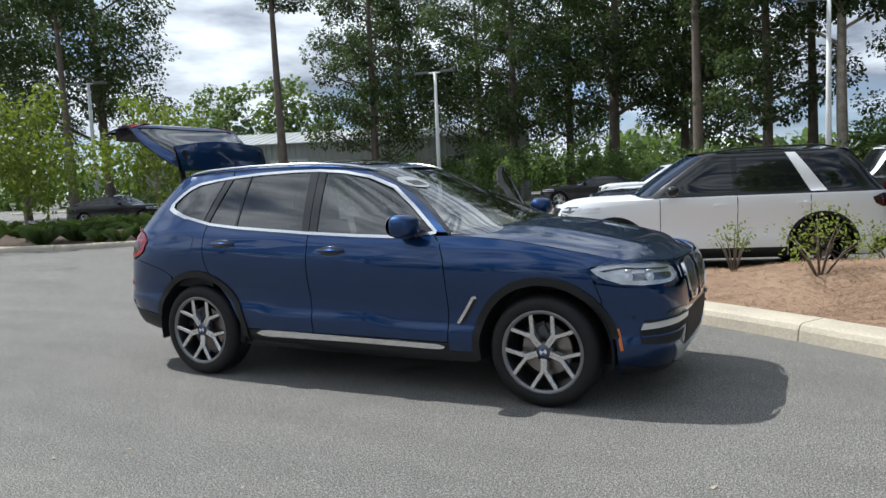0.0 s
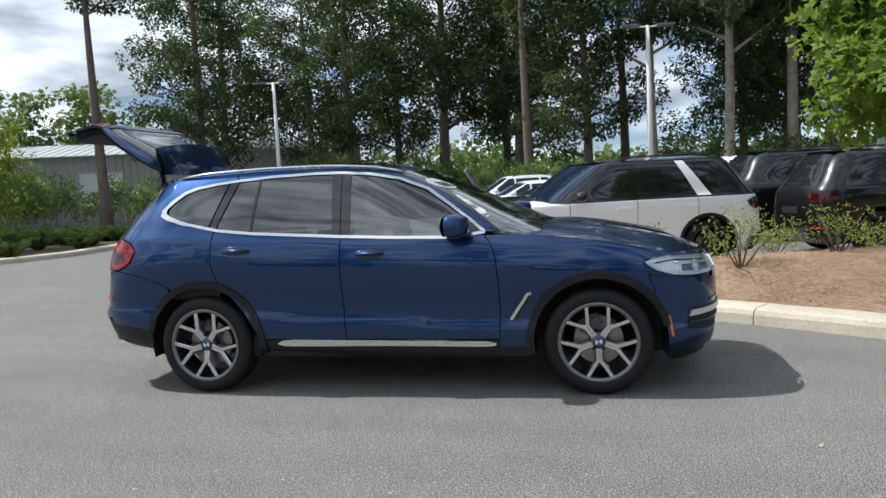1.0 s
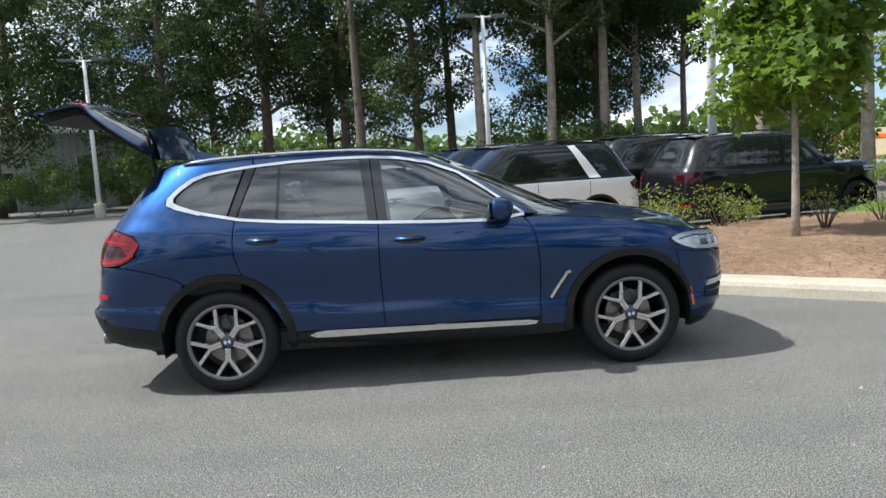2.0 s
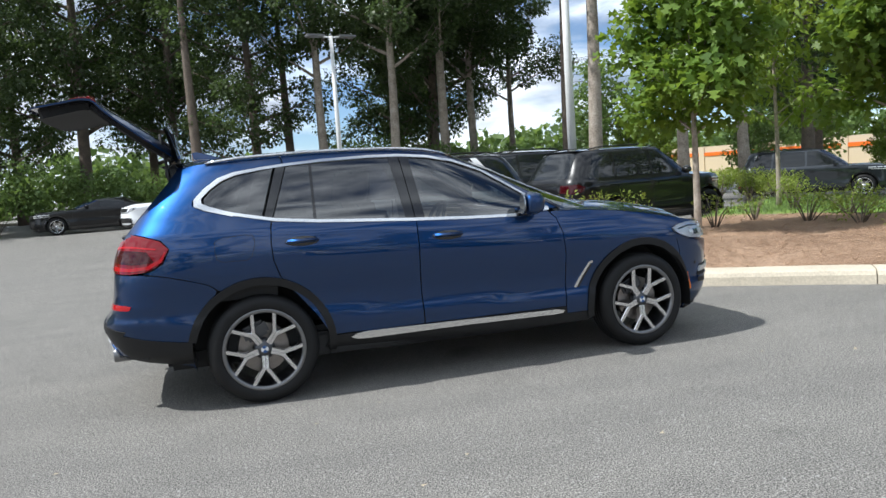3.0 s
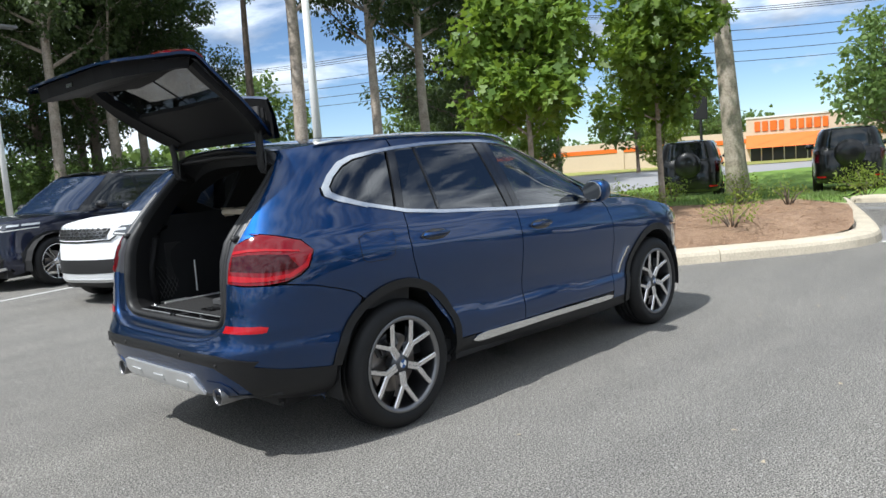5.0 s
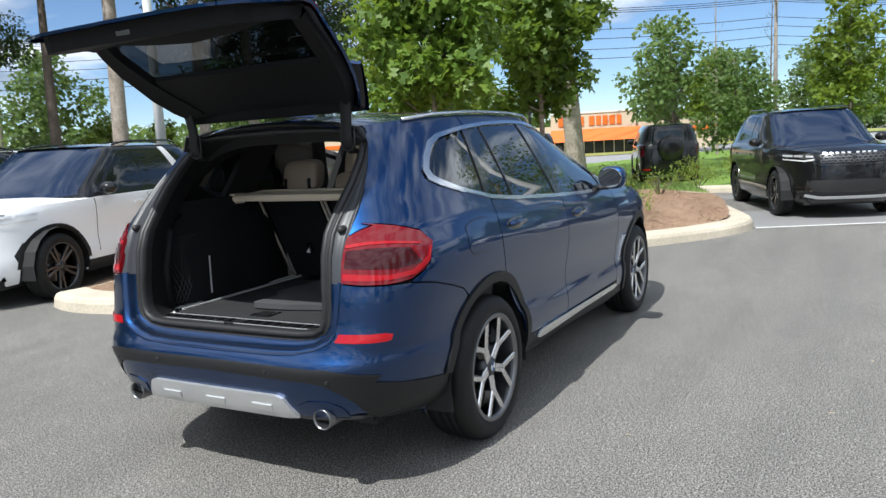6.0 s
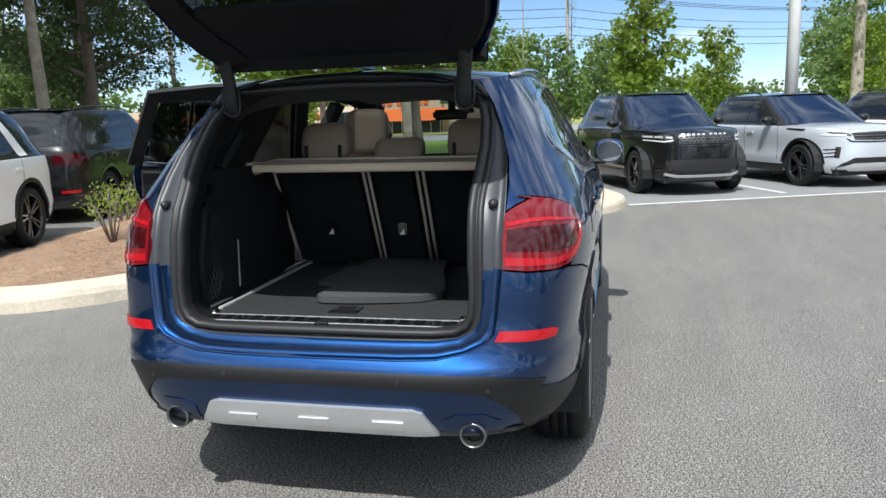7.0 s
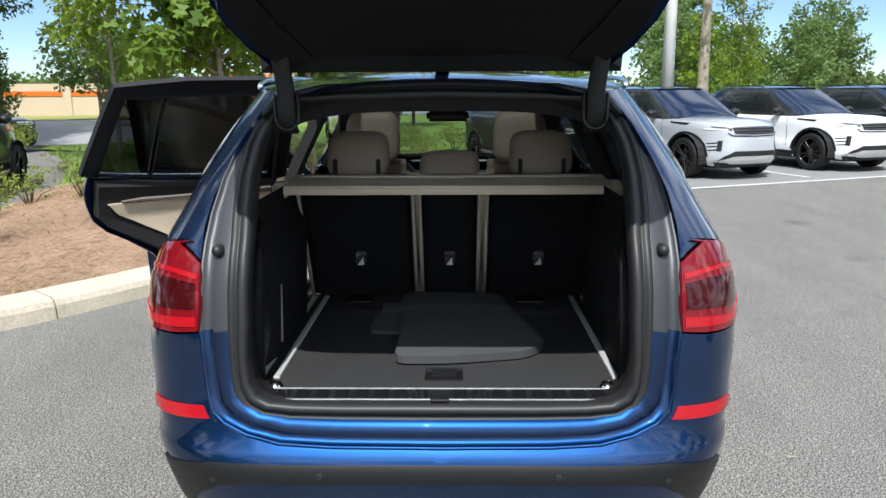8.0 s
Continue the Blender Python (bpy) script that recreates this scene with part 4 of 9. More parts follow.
        if open_doors:
            lo = max(x0 + 0.10, 0.30)
            mid = belt_z((x0 + x1) / 2)
            panel("door_card", [(lo - 0.11, 1.085), (lo - 0.02, 1.0), (lo + 0.10, 0.925), (lo + 0.20, 0.865), (x1 - 0.04, 0.845), (x1 - 0.04, 1.075)], LEATHER_CREAM, door, TOP, s, off=-0.085, rim=-0.01, label="cream leather door card")
            panel("door_trim", [(lo - 0.05, 1.095), (x1 - 0.05, 1.075), (x1 - 0.05, 1.115), (lo + 0.06, 1.112)], WOOD_TRIM, door, TOP, s, off=-0.095, rim=-0.02)
            panel("arm_rest", [(lo + 0.22, 0.955), (x1 - 0.06, 0.955), (x1 - 0.06, 0.915), (lo + 0.26, 0.915)], LEATHER_CREAM, door, TOP, s, off=-0.115, rim=-0.03)
    # window frames of the doors
    rf = strip_outline([(0.128, 1.21), (0.235, 1.553), (0.5, 1.571), (0.84, 1.578), (1.02, 1.574), (1.07, 1.13)], 0.05)
    ff = strip_outline([(1.12, 1.13), (1.085, 1.571), (1.27, 1.556), (1.47, 1.513), (1.68, 1.431), (1.88, 1.297), (2.09, 1.13)], 0.045)
    if open_doors:
        rf = strip_outline([(0.118, 1.21), (0.205, 1.568), (0.5, 1.588), (0.84, 1.594), (1.04, 1.588), (1.09, 1.13)], 0.075)
    panel("window_frame", rf, DARK, rd, TOP, s, off=-0.012, rim=0.03, step=0.03)
    panel("window_frame", ff, DARK, fd, TOP, s, off=-0.012, rim=0.03, step=0.03)
    if open_doors:
        panel("window_trim", strip_outline([(x, belt_z(x) - 0.001) for x in (0.125, 0.3, 0.5, 0.7, 0.9, 1.09)], 0.020), CHROME, rd, TOP, s, off=0.006, rim=0.012, grid=(0.03, 0.2), step=0.03)
        panel("window_trim", strip_outline([(1.10, 1.13), (1.5, 1.109), (1.9, 1.096), (2.11, 1.121)], 0.020), CHROME, fd, TOP, s, off=0.006, rim=0.012, grid=(0.03, 0.2), step=0.03)

        def swing(ob, hx, hy, deg):
            ob.matrix_basis = Matrix.Translation((hx, hy, 0)) @ Matrix.Rotation(radians(deg), 4, "Z") @ Matrix.Translation((-hx, -hy, 0))
        swing(rd, 1.10, 0.90, -43.5)
        rd.location.z = 0.04
        swing(fd, 2.20, 0.90, -68)
        fd.location.z = 0.02
    # fuel flap
    if side < 0:
        flap = [(-0.248, 1.098), (-0.20, 1.116), (-0.06, 1.124), (-0.012, 1.115), (-0.004, 1.09), (-0.012, 1.04), (-0.03, 0.985), (-0.06, 0.966), (-0.21, 0.968), (-0.245, 0.985), (-0.252, 1.03)]
        panel("fuel_flap", flap, BLUE, hero, LOW, s, off=0.0015, rim=0.006, grid=(0.03, 0.04))
        panel("fuel_flap_gap", strip_outline(flap + flap[:1], 0.007), DARK, hero, LOW, s, off=0.0008, rim=0.0, grid=(0.03, 0.04), step=0.05)
    # vent behind the front wheel
    panel("side_vent", strip_outline([(2.285, 0.522), (2.35, 0.62), (2.405, 0.70), (2.430, 0.706)], 0.020), CHROME, hero, LOW, s, off=0.010, rim=0.014, step=0.03)
    panel("vent_opening", strip_outline([(2.31, 0.520), (2.375, 0.62), (2.42, 0.685)], 0.022), DARK, hero, LOW, s, off=0.003, rim=0.003, step=0.03)
    panel("side_marker", [(3.318, 0.520), (3.334, 0.522), (3.358, 0.385), (3.340, 0.382)], AMBER, hero, LOW, s, off=0.004, rim=0.008)
    # A-pillar and cant rail
    rail = [(p[0], p[1] + 0.010) for p in DLO_TOP if 0.24 < p[0] < 2.1] + [(2.135, 1.128), (2.215, 1.125), (2.03, 1.26), (1.82, 1.405), (1.62, 1.508), (1.46, 1.565)] + [(x, ROOF_EDGE(x)) for x in (1.4, 1.2, 1.0, 0.8, 0.6, 0.4, 0.238)]
    panel("roof_pillar", rail, BLUE, hero, TOP, s)
    panel("screen_seal", strip_outline([(2.225, 1.120), (2.04, 1.258), (1.83, 1.404), (1.63, 1.507), (1.47, 1.568)], 0.022), GLOSS_BLACK, hero, TOP, s, off=0.002, rim=0.01, step=0.03)
    # roof rail
    bm = bmesh.new()
    pts = []
    for i in range(25):
        x = -0.26 + (1.50 + 0.26) * i / 24
        e = min(i, 24 - i) / 3
        p = TOP.place(*TOP.q_of((x, ROOF_EDGE(x))))
        pts.append((x, side * (p.y + 0.012), p.z + 0.002 + 0.012 * min(1, e)))
    tube(bm, pts, 0.009, 10)
    part("roof_rail", bm, CHROME, hero, smooth=True)


side_panels(-1, False)
side_panels(1, True)


# --- roof, bonnet, windscreen ---
def roof_fn(u, v):
    x = -0.50 + (1.50 + 0.50) * u
    t = 2 * v - 1
    e = ROOF_EDGE(x)
    y = TOP.place(*TOP.q_of((x, e))).y
    bow = 0.042
    xx = x + (0.09 * (1 - t * t) * smoothstep(0.6, 1.0, u)) - 0.07 * (1 - t * t) * smoothstep(0.3, 0.0, u)
    return (xx, y * t, e + bow * (1 - abs(t) ** 2.2) * (1 - 0.55 * smoothstep(0.75, 1.0, u)))


HEADLINER = material("headliner", (0.10, 0.10, 0.10), 0.9, vary=0.1, fine=200)
for name_, mat_, dz_, u0_, u1_, v0_, v1_ in (("roof", BLUE, 0.0, 0.0, 1.0, 0.0, 1.0), ("headliner", HEADLINER, -0.05, 0.10, 0.97, 0.03, 0.97)):
    ua, ub, va, vb = 0.32, 0.90, 0.17, 0.83
    for a_, b_, c_, d_ in ((u0_, ua, v0_, v1_), (ub, u1_, v0_, v1_), (ua, ub, v0_, va), (ua, ub, vb, v1_)):
        patch(name_, lambda u, v: Vector(roof_fn(a_ + (b_ - a_) * u, c_ + (d_ - c_) * v)) + Vector((0, 0, dz_)), 14, 14, mat_, hero)
patch("roof_glass", lambda u, v: Vector(roof_fn(0.31 + 0.60 * u, 0.16 + 0.68 * v)) + Vector((0, 0, 0.005)), 16, 10, ROOF_GLASS, hero, "dark panoramic roof glass")


def hood_fn(u, v):
    t = 2 * v - 1
    x0, x1 = 2.545 - 0.36 * abs(t) ** 2.2, 3.628 - 0.20 * abs(t) ** 2.8
    x = x0 + (x1 - x0) * u
    e = HOOD_EDGE(x)
    y = LOW.place(*LOW.q_of((min(x, 3.50), e))).y - 0.003
    crown = 0.070 + 0.015 * smoothstep(2.4, 3.0, x) - 0.045 * smoothstep(3.2, 3.65, x)
    z = e + crown * (1 - abs(t) ** 2.6) + 0.012 * math.exp(-((abs(t) - 0.55) / 0.08) ** 2) * smoothstep(0.0, 0.3, u)
    end = 0.904 + 0.026 * smoothstep(0.55, 1.0, abs(t))
    k = smoothstep(0.80, 1.0, u) ** 1.5
    return (x, y * t, z * (1 - k) + end * k)


patch("bonnet", hood_fn, 34, 40, BLUE, hero)
patch("scuttle", lambda u, v: (2.50 - 0.36 * abs(2 * v - 1) ** 2.2 + 0.16 * u, (2 * v - 1) * 0.80, 1.09 + 0.05 * (1 - (2 * v - 1) ** 2) - 0.015 * u), 3, 20, DARK, hero)
screen_edge = [(2.225, 1.115), (2.04, 1.258), (1.83, 1.404), (1.63, 1.507), (1.47, 1.570)]
screen_poly = screen_edge + [("f", 0.40, 1.592), ("f", 0.0, 1.602), ("f", 0.0, 1.10), ("f", 0.4, 1.10), ("f", 0.65, 1.10)]
panel("windscreen", screen_poly, SCREEN_GLASS, hero, TOP, (-1, 1), off=-0.003, rim=0.004)

# --- front ---
FRONT_ARCH = arc(AXLE_F, HUB_Z, 0.458, 36, -14, 8)
bumper = [(3.205, 0.80), (3.24, 0.70)] + FRONT_ARCH + [(3.32, 0.215), (3.42, 0.19), ("f", 0.6, 0.20), ("f", 0.3, 0.20), ("f", 0.0, 0.20), ("f", 0.0, 0.60), ("f", 0.36, 0.615), ("f", 0.42, 0.78), ("f", 0.56, 0.755), ("f", 0.70, 0.76), (3.42, 0.772), (3.30, 0.785)]
front_bumper = panel("front_bumper", bumper, BLUE, hero, LOW, (-1, 1), grid=(0.03, 0.035))
for side in (-1, 1):
    panel("lamp_brow", [(3.150, 0.900), (3.155, HOOD_EDGE(3.15) - 0.004), (3.28, HOOD_EDGE(3.28) - 0.002), (3.42, 0.934), ("f", 0.70, 0.927), ("f", 0.58, 0.915), ("f", 0.44, 0.906), ("f", 0.44, 0.884), ("f", 0.60, 0.906), (3.52, 0.918), (3.45, 0.925), (3.34, 0.927), (3.24, 0.916)], BLUE, hero, LOW, (side,), off=-0.002)
panel("nose_panel", [("f", 0.0, 0.905), ("f", 0.44, 0.898), ("f", 0.44, 0.80), ("f", 0.41, 0.785), ("f", 0.35, 0.62), ("f", 0.0, 0.605)], BLUE, hero, LOW, (-1, 1), off=-0.015, rim=0.01)
for side in (-1, 1):
    s = (side,)
    grille = [("f", 0.055, 0.885), ("f", 0.20, 0.892), ("f", 0.355, 0.872), ("f", 0.395, 0.80), ("f", 0.365, 0.70), ("f", 0.315, 0.635), ("f", 0.10, 0.618), ("f", 0.05, 0.66)]
    cx, cz = 0.215, 0.755
    hole = [("f", cx + (p[1] - cx) * 0.90, cz + (p[2] - cz) * 0.88) for p in grille]
    kg = panel("kidney_grille", hole, DARK, hero, LOW, s, off=0.004, rim=0.01, grid=(0.02, 0.03))
    for i in range(len(grille)):
        a, b, c, d = grille[i], grille[(i + 1) % len(grille)], hole[(i + 1) % len(grille)], hole[i]
        panel("grille_frame", [a, b, c, d], CHROME, kg, LOW, s, off=0.014, rim=0.02, grid=(0.05, 0.05))
    for k in range(9):
        y = 0.085 + 0.031 * k
        hi = 0.872 - 0.05 * max(0, (k - 7))
        lo = 0.640 + 0.03 * max(0, k - 6.5)
        panel("grille_slat", [("f", y, lo), ("f", y + 0.009, lo), ("f", y + 0.009, hi), ("f", y, hi)], CHROME, kg, LOW, s, off=0.010, rim=0.012, grid=(0.3, 0.1))
    lampf = [(3.178, 0.890), (3.24, 0.918), (3.34, 0.930), (3.45, 0.926), (3.52, 0.918), ("f", 0.64, 0.904), ("f", 0.57, 0.882), ("f", 0.56, 0.840), ("f", 0.60, 0.812), ("f", 0.66, 0.796), (3.48, 0.788), (3.36, 0.798), (3.26, 0.830), (3.205, 0.860)]
    panel("lamp_surround", [(3.135, 0.885), (3.16, 0.925), (3.26, 0.945), (3.40, 0.936), (3.52, 0.922), ("f", 0.58, 0.912), ("f", 0.43, 0.900), ("f", 0.42, 0.79), ("f", 0.52, 0.745), (3.48, 0.745), (3.34, 0.76), (3.22, 0.80), (3.16, 0.84)], BLUE, hero, LOW, s, off=-0.030, rim=0.0, grid=(0.02, 0.025))
    hl = panel("headlamp", lampf, LAMP_INSIDE, hero, LOW, s, off=-0.024, rim=-0.02, grid=(0.02, 0.025), label="clear headlamp with bright reflector")
    panel("lamp_lens", lampf, LAMP_GLASS, hl, LOW, s, off=0.003, rim=0.006, grid=(0.02, 0.025))
    panel("lamp_frame", [(3.23, 0.882), (3.36, 0.905), (3.50, 0.897), ("f", 0.60, 0.888), ("f", 0.60, 0.880), (3.50, 0.888), (3.36, 0.895), (3.26, 0.874)], GLOSS_BLACK, hl, LOW, s, off=-0.014, rim=0.008, grid=(0.03, 0.03))
    panel("lamp_mask", [(3.38, 0.846), (3.43, 0.866), ("f", 0.64, 0.864), ("f", 0.60, 0.856), ("f", 0.60, 0.832), ("f", 0.64, 0.818), (3.44, 0.816), (3.40, 0.828)], LAMP_SMOKE, hl, LOW, s, off=-0.020, rim=0.004, grid=(0.03, 0.03))
    for (fx, fz) in ((3.40, 0.838), (3.52, 0.838)):
        p = LOW.place(*LOW.q_of((fx, fz)))
        n_ = LOW.normal(*LOW.q_of((fx, fz)))
        bm = bmesh.new()
        lathe(bm, [(0.0, 0.012), (0.014, 0.010), (0.022, 0.0), (0.025, 0.004), (0.028, 0.0)], (0, 0, 0), "z", 20)
        box(bm, -0.020, 0.020, 0.030, 0.044, -0.002, 0.010, 0.003)
        rot = Vector((n_.x, n_.y * side, n_.z)).to_track_quat("Z", "Y").to_matrix().to_4x4()
        bmesh.ops.transform(bm, matrix=Matrix.Translation((p.x - n_.x * 0.02, side * (p.y - n_.y * 0.02), p.z)) @ rot, verts=bm.verts)
        part("projector", bm, LAMP_INSIDE, hl, smooth=True)
    panel("fog_bar", [(3.455, 0.512), (3.47, 0.552), ("f", 0.68, 0.568), ("f", 0.56, 0.580), ("f", 0.46, 0.588), ("f", 0.47, 0.556), ("f", 0.58, 0.544), ("f", 0.70, 0.527)], SILVER, hero, LOW, s, off=0.016, rim=0.025, grid=(0.02, 0.03))
    panel("fog_opening", [(3.45, 0.50), (3.458, 0.425), ("f", 0.70, 0.415), ("f", 0.54, 0.425), ("f", 0.46, 0.50), ("f", 0.46, 0.59), ("f", 0.60, 0.582), (3.475, 0.566)], DARK, hero, LOW, s, off=0.003, rim=0.003, grid=(0.02, 0.03))
    panel("fog_blade", [(3.452, 0.462), (3.454, 0.478), ("f", 0.70, 0.486), ("f", 0.56, 0.500), ("f", 0.50, 0.506), ("f", 0.51, 0.490), ("f", 0.58, 0.482), ("f", 0.70, 0.468)], BLUE, hero, LOW, s, off=0.010, rim=0.018, grid=(0.02, 0.03))
    panel("fog_lamp", [("f", 0.70, 0.600), ("f", 0.68, 0.618), ("f", 0.62, 0.626), ("f", 0.54, 0.630), ("f", 0.55, 0.612), ("f", 0.66, 0.600)], GLOSS_BLACK, hero, LOW, s, off=0.005, rim=0.008, grid=(0.02, 0.03))
    panel("parking_camera_dot", [(3.408, 0.588), (3.42, 0.60), (3.432, 0.588), (3.42, 0.576)], DARK, hero, LOW, s, off=0.003, rim=0.002)
panel("lower_intake", [("f", 0.0, 0.575), ("f", 0.40, 0.575), ("f", 0.43, 0.52), ("f", 0.40, 0.36), ("f", 0.0, 0.345)], DARK, hero, LOW, (-1, 1), off=0.003, rim=0.003)
panel("skid_plate_front", [("f", 0.0, 0.34), ("f", 0.45, 0.35), ("f", 0.58, 0.42), ("f", 0.62, 0.40), ("f", 0.50, 0.27), ("f", 0.0, 0.25)], SILVER, hero, LOW, (-1, 1), off=0.010, rim=0.02)
panel("front_lip", [(3.33, 0.30), (3.335, 0.215), (3.42, 0.185), ("f", 0.6, 0.19), ("f", 0.0, 0.19), ("f", 0.0, 0.24), ("f", 0.6, 0.25), (3.45, 0.26)], CLADDING, hero, LOW, (-1, 1), off=0.006)

# --- rear bumper ---
rear_arch = arc(AXLE_R, HUB_Z, 0.452, 119, 194, 14)
GATE_LINE = [("y", 0.0, 0.638), ("y", 0.30, 0.640), ("y", 0.44, 0.646), ("y", 0.534, 0.665), ("y", 0.60, 0.693), ("y", 0.636, 0.725), ("y", 0.648, 0.79), ("y", 0.655, 0.86), ("y", 0.663, 0.941)]
rb = [(-0.268, 0.786)] + [p for p in rear_arch if p[0] < -0.26] + [(-0.455, 0.285), (-0.70, 0.335), (-0.84, 0.375), ("y", 0.70, 0.385), ("y", 0.50, 0.375), ("y", 0.30, 0.37), ("y", 0.0, 0.37)] + GATE_LINE + [("y", 0.74, 0.930), (-0.78, 0.925), (-0.70, 0.922), (-0.56, 0.899), (-0.42, 0.860), (-0.31, 0.822)]
rear_bumper = panel("rear_bumper", rb, BLUE, hero, LOW, (-1, 1), grid=(0.03, 0.035))
panel("bumper_band", [("y", 0.0, 0.606), ("y", 0.62, 0.605), ("y", 0.70, 0.592), ("y", 0.80, 0.566), (-0.86, 0.540), (-0.74, 0.508), (-0.60, 0.486), (-0.445, 0.464), (-0.448, 0.290), (-0.70, 0.340), (-0.84, 0.380), ("y", 0.72, 0.390),
                       ("y", 0.70, 0.455), ("y", 0.66, 0.500), ("y", 0.60, 0.540), ("y", 0.52, 0.552), ("y", 0.0, 0.560)], CLADDING, rear_bumper, LOW, (-1, 1), off=0.006, rim=0.008, grid=(0.03, 0.03), label="black plastic lower bumper band")
panel("skid_plate", [("y", 0.0, 0.478), ("y", 0.36, 0.479), ("y", 0.395, 0.468), ("y", 0.445, 0.382), ("y", 0.38, 0.374), ("y", 0.0, 0.372)], SILVER, rear_bumper, LOW, (-1, 1), off=0.014, rim=0.02, label="silver skid plate")
for y in (-0.27, 0.0, 0.27):
    panel("skid_pad", [("y", abs(y) + 0.055, 0.432), ("y", abs(y) + 0.048, 0.402), ("y", max(0.0, abs(y) - 0.048), 0.402), ("y", max(0.0, abs(y) - 0.055), 0.432)], SILVER, rear_bumper, LOW, (-1, 1) if y == 0 else (1 if y > 0 else -1,), off=0.019, rim=0.010, grid=(0.03, 0.03))
for y in (-0.62, -0.32, 0.32, 0.62):
    bm = bmesh.new()
    z = 0.578 if abs(y) < 0.5 else 0.555
    p = LOW.place(*LOW.q_of(("y", abs(y), z)))
    lathe(bm, [(0.0, -0.003), (0.008, -0.003), (0.010, 0.0), (0.010, 0.01)], (p.x - 0.006, y, z), "x", 14)
    part("parking_sensor", bm, DARK, rear_bumper)
for side in (-1, 1):
    bm = bmesh.new()
    lathe(bm, [(0.036, 0.16), (0.038, 0.012), (0.040, 0.0), (0.044, 0.0), (0.046, 0.006), (0.046, 0.16)], (-0.950, side * 0.560, 0.380), "x", 32)
    ex = part("exhaust_tip", bm, SILVER_DARK, hero, "dark chrome exhaust tip", smooth=True)
    bm = bmesh.new()
    lathe(bm, [(0.0, 0.05), (0.037, 0.05)], (-0.950, side * 0.560, 0.380), "x", 24)
    part("exhaust_bore", bm, DARK, ex)
    panel("exhaust_recess", [("y", 0.465, 0.440), ("y", 0.51, 0.462), ("y", 0.60, 0.462), ("y", 0.65, 0.435), ("y", 0.66, 0.39), ("y", 0.46, 0.38)], BLUE, rear_bumper, LOW, (side,), off=0.004, rim=0.004)

# --- load opening ---
# half of the opening, from the sill's middle over the side to the roof: the shut line (y, z), and the middle of the seal (x, y, z)
OPENING = [((0.0, 0.638), (-0.868, 0.0, 0.700)), ((0.30, 0.640), (-0.866, 0.28, 0.700)), ((0.44, 0.646), (-0.864, 0.42, 0.702)), ((0.534, 0.665), (-0.862, 0.498, 0.711)),
           ((0.60, 0.693), (-0.860, 0.541, 0.736)), ((0.636, 0.725), (-0.858, 0.558, 0.775)), ((0.648, 0.79), (-0.854, 0.563, 0.838)), ((0.655, 0.86), (-0.850, 0.563, 0.90)),
           ((0.662, 0.936), (-0.846, 0.562, 0.940)), ((0.663, 0.944), (-0.845, 0.562, 0.948)), ((0.661, 1.04), (-0.832, 0.561, 1.05)), ((0.664, 1.13), (-0.802, 0.560, 1.14)),
           ((0.664, 1.18), (-0.776, 0.562, 1.19)), ((0.660, 1.25), (-0.730, 0.570, 1.26)), ((0.645, 1.34), (-0.670, 0.576, 1.345)), ((0.618, 1.43), (-0.598, 0.568, 1.435)),
           ((0.578, 1.515), (-0.535, 0.545, 1.512)), ((0.520, 1.58), (-0.490, 0.490, 1.568)), ((0.36, 1.605), (-0.476, 0.35, 1.586)), ((0.0, 1.615), (-0.472, 0.0, 1.596))]
open_half = []
for (o0, s0), (o1, s1) in zip(OPENING, OPENING[1:]):
    steps_ = max(1, int(math.hypot(o1[0] - o0[0], o1[1] - o0[1]) / 0.05))
    for k_ in range(steps_):
        u_ = k_ / steps_
        shut = LOW.place(*LOW.q_of(("y", o0[0] + (o1[0] - o0[0]) * u_, o0[1] + (o1[1] - o0[1]) * u_)))
        mid_ = Vector(s0).lerp(Vector(s1), u_)
        mid_.x += (shut.x + 0.022 - mid_.x) * smoothstep(1.05, 1.2, mid_.z) * smoothstep(1.60, 1.50, mid_.z)
        open_half.append((shut, mid_))
open_half.append((LOW.place(*LOW.q_of(("y", *OPENING[-1][0]))), Vector(OPENING[-1][1])))


def opening_loop(mix, out=0.0, dx=0.0):
    """A loop round the opening: mix from the shut line (0) to the seal's middle (1), out towards the shut line, dx forward."""
    right = []
    for shut, seal in open_half:
        p = shut.lerp(seal, mix)
        n_ = Vector((0, shut.y - seal.y, shut.z - seal.z)).normalized()
        p = p + n_ * out
        right.append(Vector((p.x + dx, -p.y, p.z)))
    return right + [Vector((p.x, -p.y, p.z)) for p in right[::-1]][1:-1]


def band_between(name, loops, mat, parent, label="", smooth=True):
    bm = bmesh.new()
    rows = [[bm.verts.new(p) for p in loop] for loop in loops]
    n = len(rows[0])
    for a, b in zip(rows, rows[1:]):
        for i in range(n):
            bm.faces.new((a[i], a[(i + 1) % n], b[(i + 1) % n], b[i]))
    bmesh.ops.recalc_face_normals(bm, faces=bm.faces)
    return part(name, bm, mat, parent, label, smooth)


